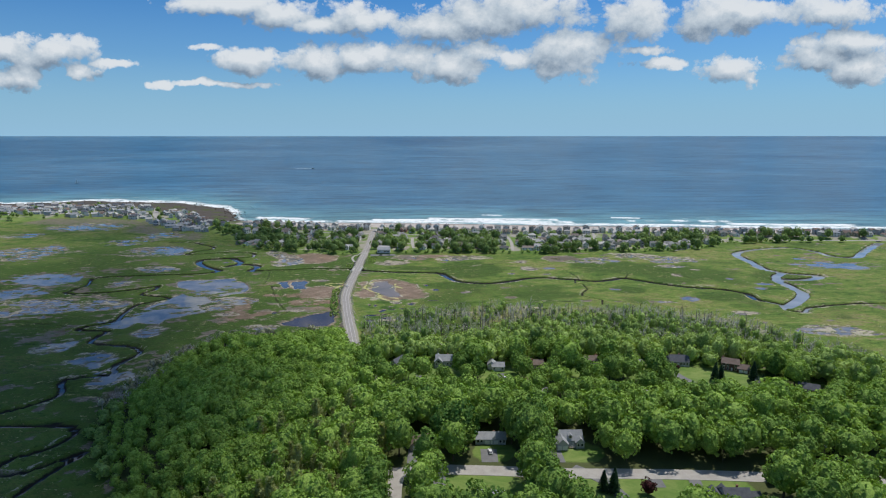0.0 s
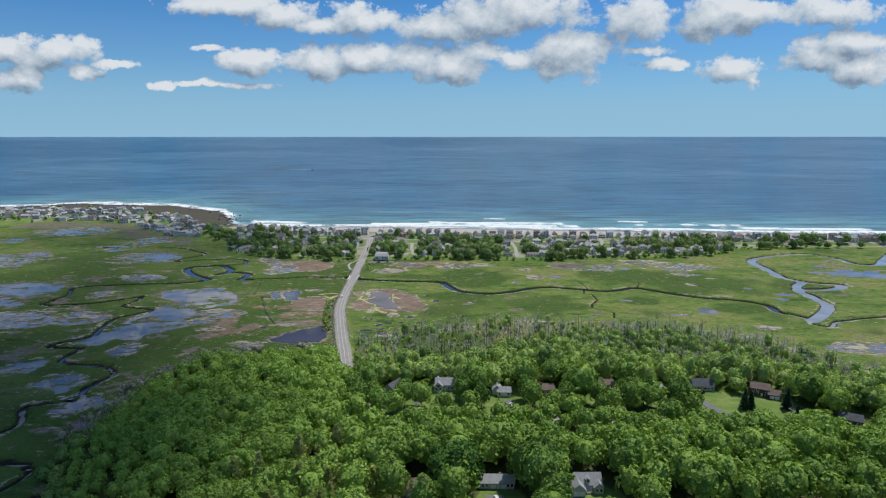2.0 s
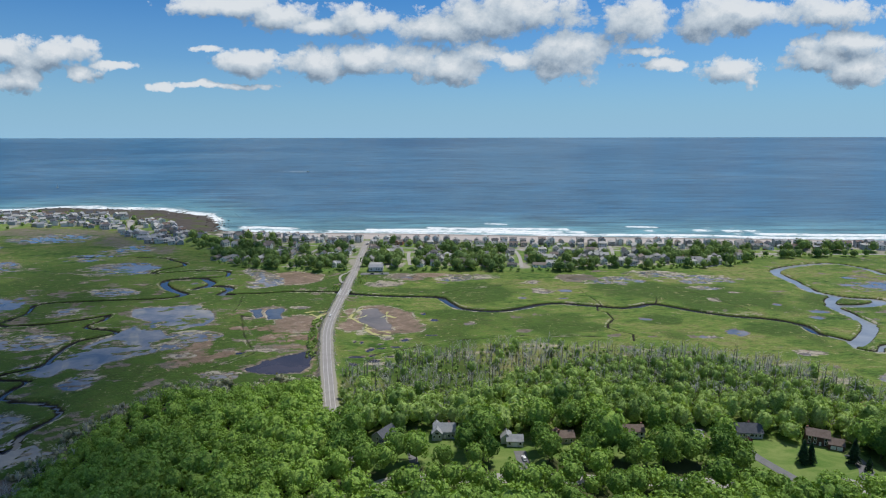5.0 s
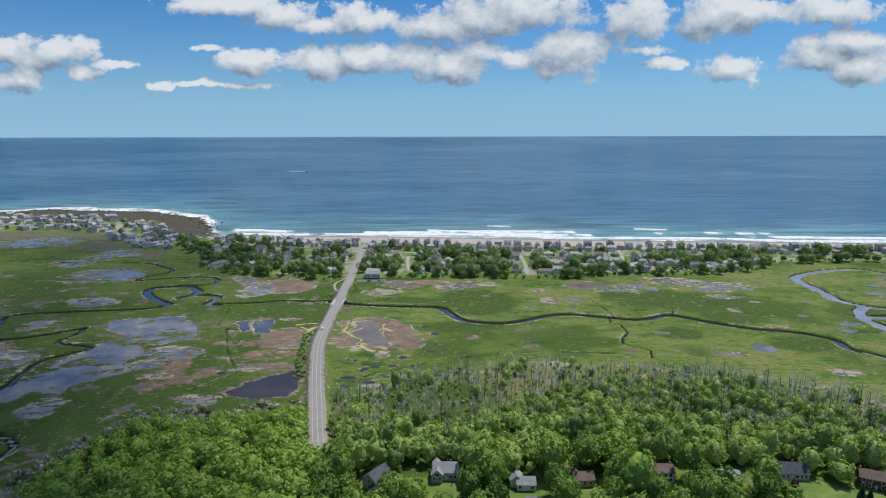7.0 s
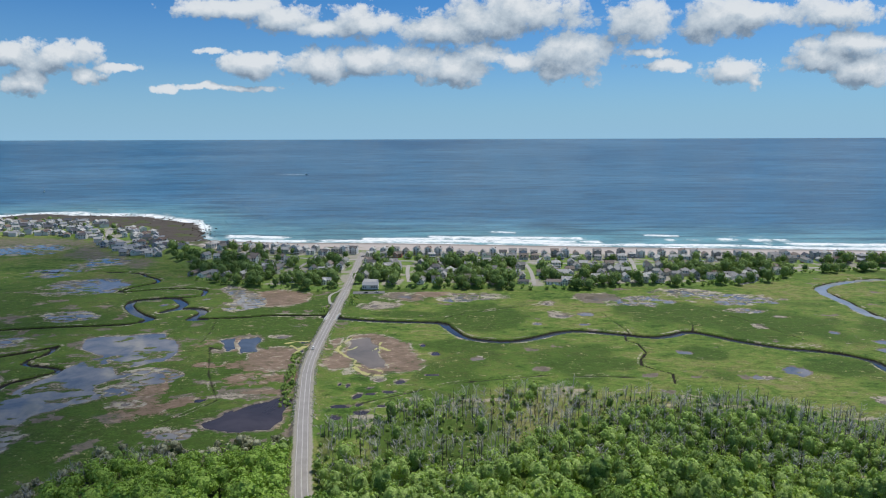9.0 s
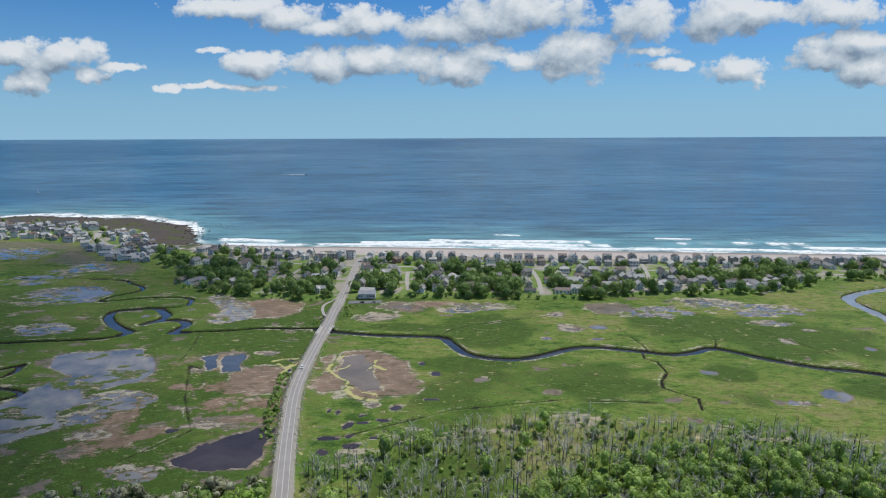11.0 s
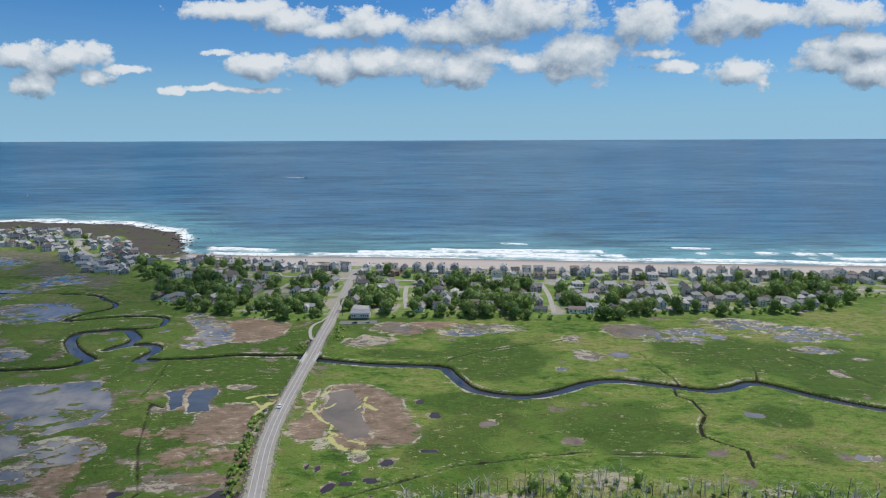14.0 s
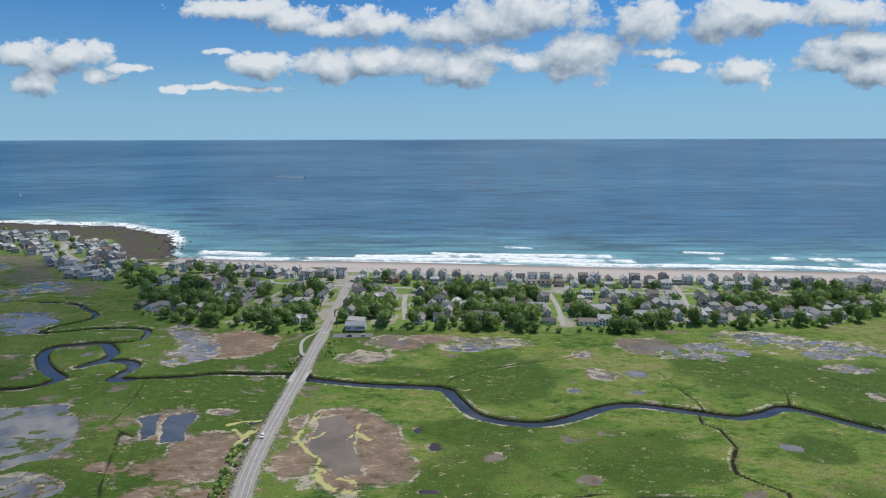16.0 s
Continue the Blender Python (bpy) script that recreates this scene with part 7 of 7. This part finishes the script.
# ---- vehicles, boats, poles ----
def car(x, y, turn, label, mat=None, z=None):
    c = tagged(new("car"), label, "car")
    c.matrix_basis = pose(x, y, floor_at(x, y) + 0.1 if z is None else z, 0, 0, turn)
    bm = bmesh.new()
    lower = [(-0.9, -2.2, 0.35), (0.9, -2.2, 0.35), (0.9, 2.2, 0.35), (-0.9, 2.2, 0.35), (-0.9, -2.25, 0.9), (0.9, -2.25, 0.9), (0.9, 2.2, 0.85), (-0.9, 2.2, 0.85)]
    upper = [(-0.82, -1.9, 0.9), (0.82, -1.9, 0.9), (0.82, 1.0, 0.88), (-0.82, 1.0, 0.88), (-0.68, -1.4, 1.5), (0.68, -1.4, 1.5), (0.68, 0.3, 1.5), (-0.68, 0.3, 1.5)]
    quads = [(0, 3, 2, 1), (4, 5, 6, 7), (0, 1, 5, 4), (1, 2, 6, 5), (2, 3, 7, 6), (3, 0, 4, 7)]
    for pts in (lower, upper):
        vs = [bm.verts.new(p) for p in pts]
        for q in quads:
            bm.faces.new([vs[i] for i in q])
    bmesh.ops.bevel(bm, geom=list(bm.edges), offset=0.07, segments=1, affect="EDGES")
    me = bpy.data.meshes.new("body")
    bm.to_mesh(me)
    bm.free()
    me.materials.append(mat or M_CAR)
    part("body", me, c)
    part("windscreen", mesh_from("windscreen", [(-0.72, 0.96, 0.95), (0.72, 0.96, 0.95), (0.62, 0.36, 1.44), (-0.62, 0.36, 1.44)], [(0, 1, 2, 3)], M_GLASS), c)
    part("rear_window", mesh_from("rear_window", [(-0.72, -1.88, 0.98), (0.72, -1.88, 0.98), (0.62, -1.46, 1.42), (-0.62, -1.46, 1.42)], [(3, 2, 1, 0)], M_GLASS), c)
    for s in (-1, 1):
        part("side_window", mesh_from("side_window", [(s * 0.825, -1.6, 0.98), (s * 0.825, 0.75, 0.98), (s * 0.72, 0.25, 1.42), (s * 0.72, -1.3, 1.42)], [(0, 1, 2, 3)], M_GLASS), c)
        for k in (-1.35, 1.35):
            ring = [(s * 0.78 + a, k + 0.34 * math.cos(q * 0.6283), 0.34 + 0.34 * math.sin(q * 0.6283)) for a in (-0.1, 0.14) for q in range(10)]
            fs = [(q, (q + 1) % 10, 10 + (q + 1) % 10, 10 + q) for q in range(10)] + [tuple(range(10)), tuple(range(10, 20))]
            part("wheel", mesh_from("wheel", ring, fs, M_TYRE), c)
    return c


def park_cars():
    rng = random.Random(91)
    car(-77.9, 440, 182, "white car driving on the causeway road", M_WHITECAR, 1.26)
    for x, y, turn in ((15.5, 196.5, 5), (27, 264, 8), (108.5, 276, -10), (-66, 563, 90), (-58, 564, 80), (150, 262, -25)):
        car(x, y, turn, "parked car on grey asphalt beside a house", M_WHITECAR if x in (15.5, 27, 108.5) else None)
    count = 0
    for x, y in placed:
        if count < 45 and y > 565 and x > -260 and rng.random() < 0.45:
            px, py = x + rng.choice((-7, 7)), y + rng.uniform(-5, -1)
            if all((px - a) ** 2 + (py - b) ** 2 > 26 for a, b in placed):
                car(px, py, rng.choice((0, 90, 10, 180)), "parked car beside a coastal cottage")
                count += 1


park_cars()


def utility_pole(x, y, turn):
    p = tagged(new("utility_pole"), "brown wooden utility pole with a cross-arm", "pole", "utility poles")
    p.matrix_basis = pose(x, y, floor_at(x, y) - 0.2, 0, 0, turn)
    part("post", mesh_from("post", *tube([(0, 0, 0), (0, 0, 11)], [0.17, 0.11], 8), M_POLE), p)
    part("cross_arm", box_mesh("cross_arm", M_POLE, (0, 0, 10.2, 2.4, 0.12, 0.14)), p)
    for s in (-1.05, -0.4, 0.4, 1.05):
        part("insulator", box_mesh("insulator", M_TRIM, (s, 0, 10.36, 0.1, 0.1, 0.18)), p)


for x, y in ((64, 191.5), (30, 193), (98, 191), (132, 188.5), (-3, 193)):
    utility_pole(x, y, 90)
for y in range(575, 700, 32):
    x = float(np.interp(y, road_line[:, 1], road_line[:, 0]))
    utility_pole(x + 6.2, y, 0)


def sea_rise(y):
    return 92.0 * float(step(900, 5600, np.array(float(y)))) / float(step(900, 5600, np.array(3700.0)))


def boats():
    s = tagged(new("sailboat"), "small white sailboat with raised sail on open sea", "boat")
    s.matrix_basis = pose(-847, 1353, -0.2 + sea_rise(1353), 0, 0, 70)
    part("hull", mesh_from("hull", [(-1.5, -4, 1.2), (1.5, -4, 1.2), (1.6, 1, 1.2), (0, 5.5, 1.5), (-1.6, 1, 1.2), (-0.9, -3.6, -0.6), (0.9, -3.6, -0.6), (1.0, 1, -0.6), (0, 4.6, -0.4), (-1.0, 1, -0.6)], [(0, 1, 2, 3, 4), (0, 5, 6, 1), (1, 6, 7, 2), (2, 7, 8, 3), (3, 8, 9, 4), (4, 9, 5, 0)], M_TRIM), s)
    part("mast", mesh_from("mast", *tube([(0, 0.8, 1), (0, 0.8, 13)], [0.12, 0.06], 6), M_TRIM), s)
    part("sail", mesh_from("sail", [(0, 0.7, 2.2), (0.4, -3.6, 2.2), (0, 0.75, 12.6), (0.06, 0.7, 2.2), (0.46, -3.6, 2.2), (0.06, 0.75, 12.6)], [(0, 1, 2), (5, 4, 3), (0, 3, 4, 1), (1, 4, 5, 2)], M_SAIL), s)
    b = tagged(new("motorboat"), "white motorboat under way on open sea", "boat")
    b.matrix_basis = pose(-397, 1753, sea_rise(1753), 0, 0, -80)
    part("hull", mesh_from("hull", [(-1.6, -5, 1.6), (1.6, -5, 1.6), (1.7, 2, 1.7), (0, 7, 2.2), (-1.7, 2, 1.7), (-1.2, -4.8, -0.6), (1.2, -4.8, -0.6), (1.2, 2, -0.6), (0, 5.6, -0.3), (-1.2, 2, -0.6)], [(0, 1, 2, 3, 4), (0, 5, 6, 1), (1, 6, 7, 2), (2, 7, 8, 3), (3, 8, 9, 4), (4, 9, 5, 0)], M_TRIM), b)
    part("cabin", box_mesh("cabin", M_TRIM, (0, -0.5, 2.6, 2.2, 3.2, 1.8)), b)
    rng = random.Random(3)
    verts, faces = [], []
    for k in range(60):
        t = k / 60
        x, y = -403 - 90 * t ** 1.2, 1752 + 16 * t + rng.gauss(0, 1 + 5 * t)
        r = rng.uniform(1.2, 3.2) * (1.15 - t)
        n = len(verts)
        verts += [(x + r * 2.2 * math.cos(a * 1.0472), y + r * math.sin(a * 1.0472), -0.4 + sea_rise(y)) for a in range(6)]
        faces.append(tuple(range(n, n + 6)))
    tagged(new("wake", mesh_from("wake", verts, faces, M_FOAM)), "broken white wake behind the motorboat", "foam", kind="stuff")


boats()

# from the plan to metres: cars, poles, boats and the houses in the wood are already built in metres
IN_METRES = {"car", "utility_pole", "sailboat", "motorboat"}
for ob in list(scene.objects):
    if ob.parent is None and ob.type in ("MESH", "EMPTY"):
        ob.location *= PLAN
        if ob.name.split(".")[0] not in IN_METRES and ob not in WOOD_HOUSES:
            ob.scale *= PLAN
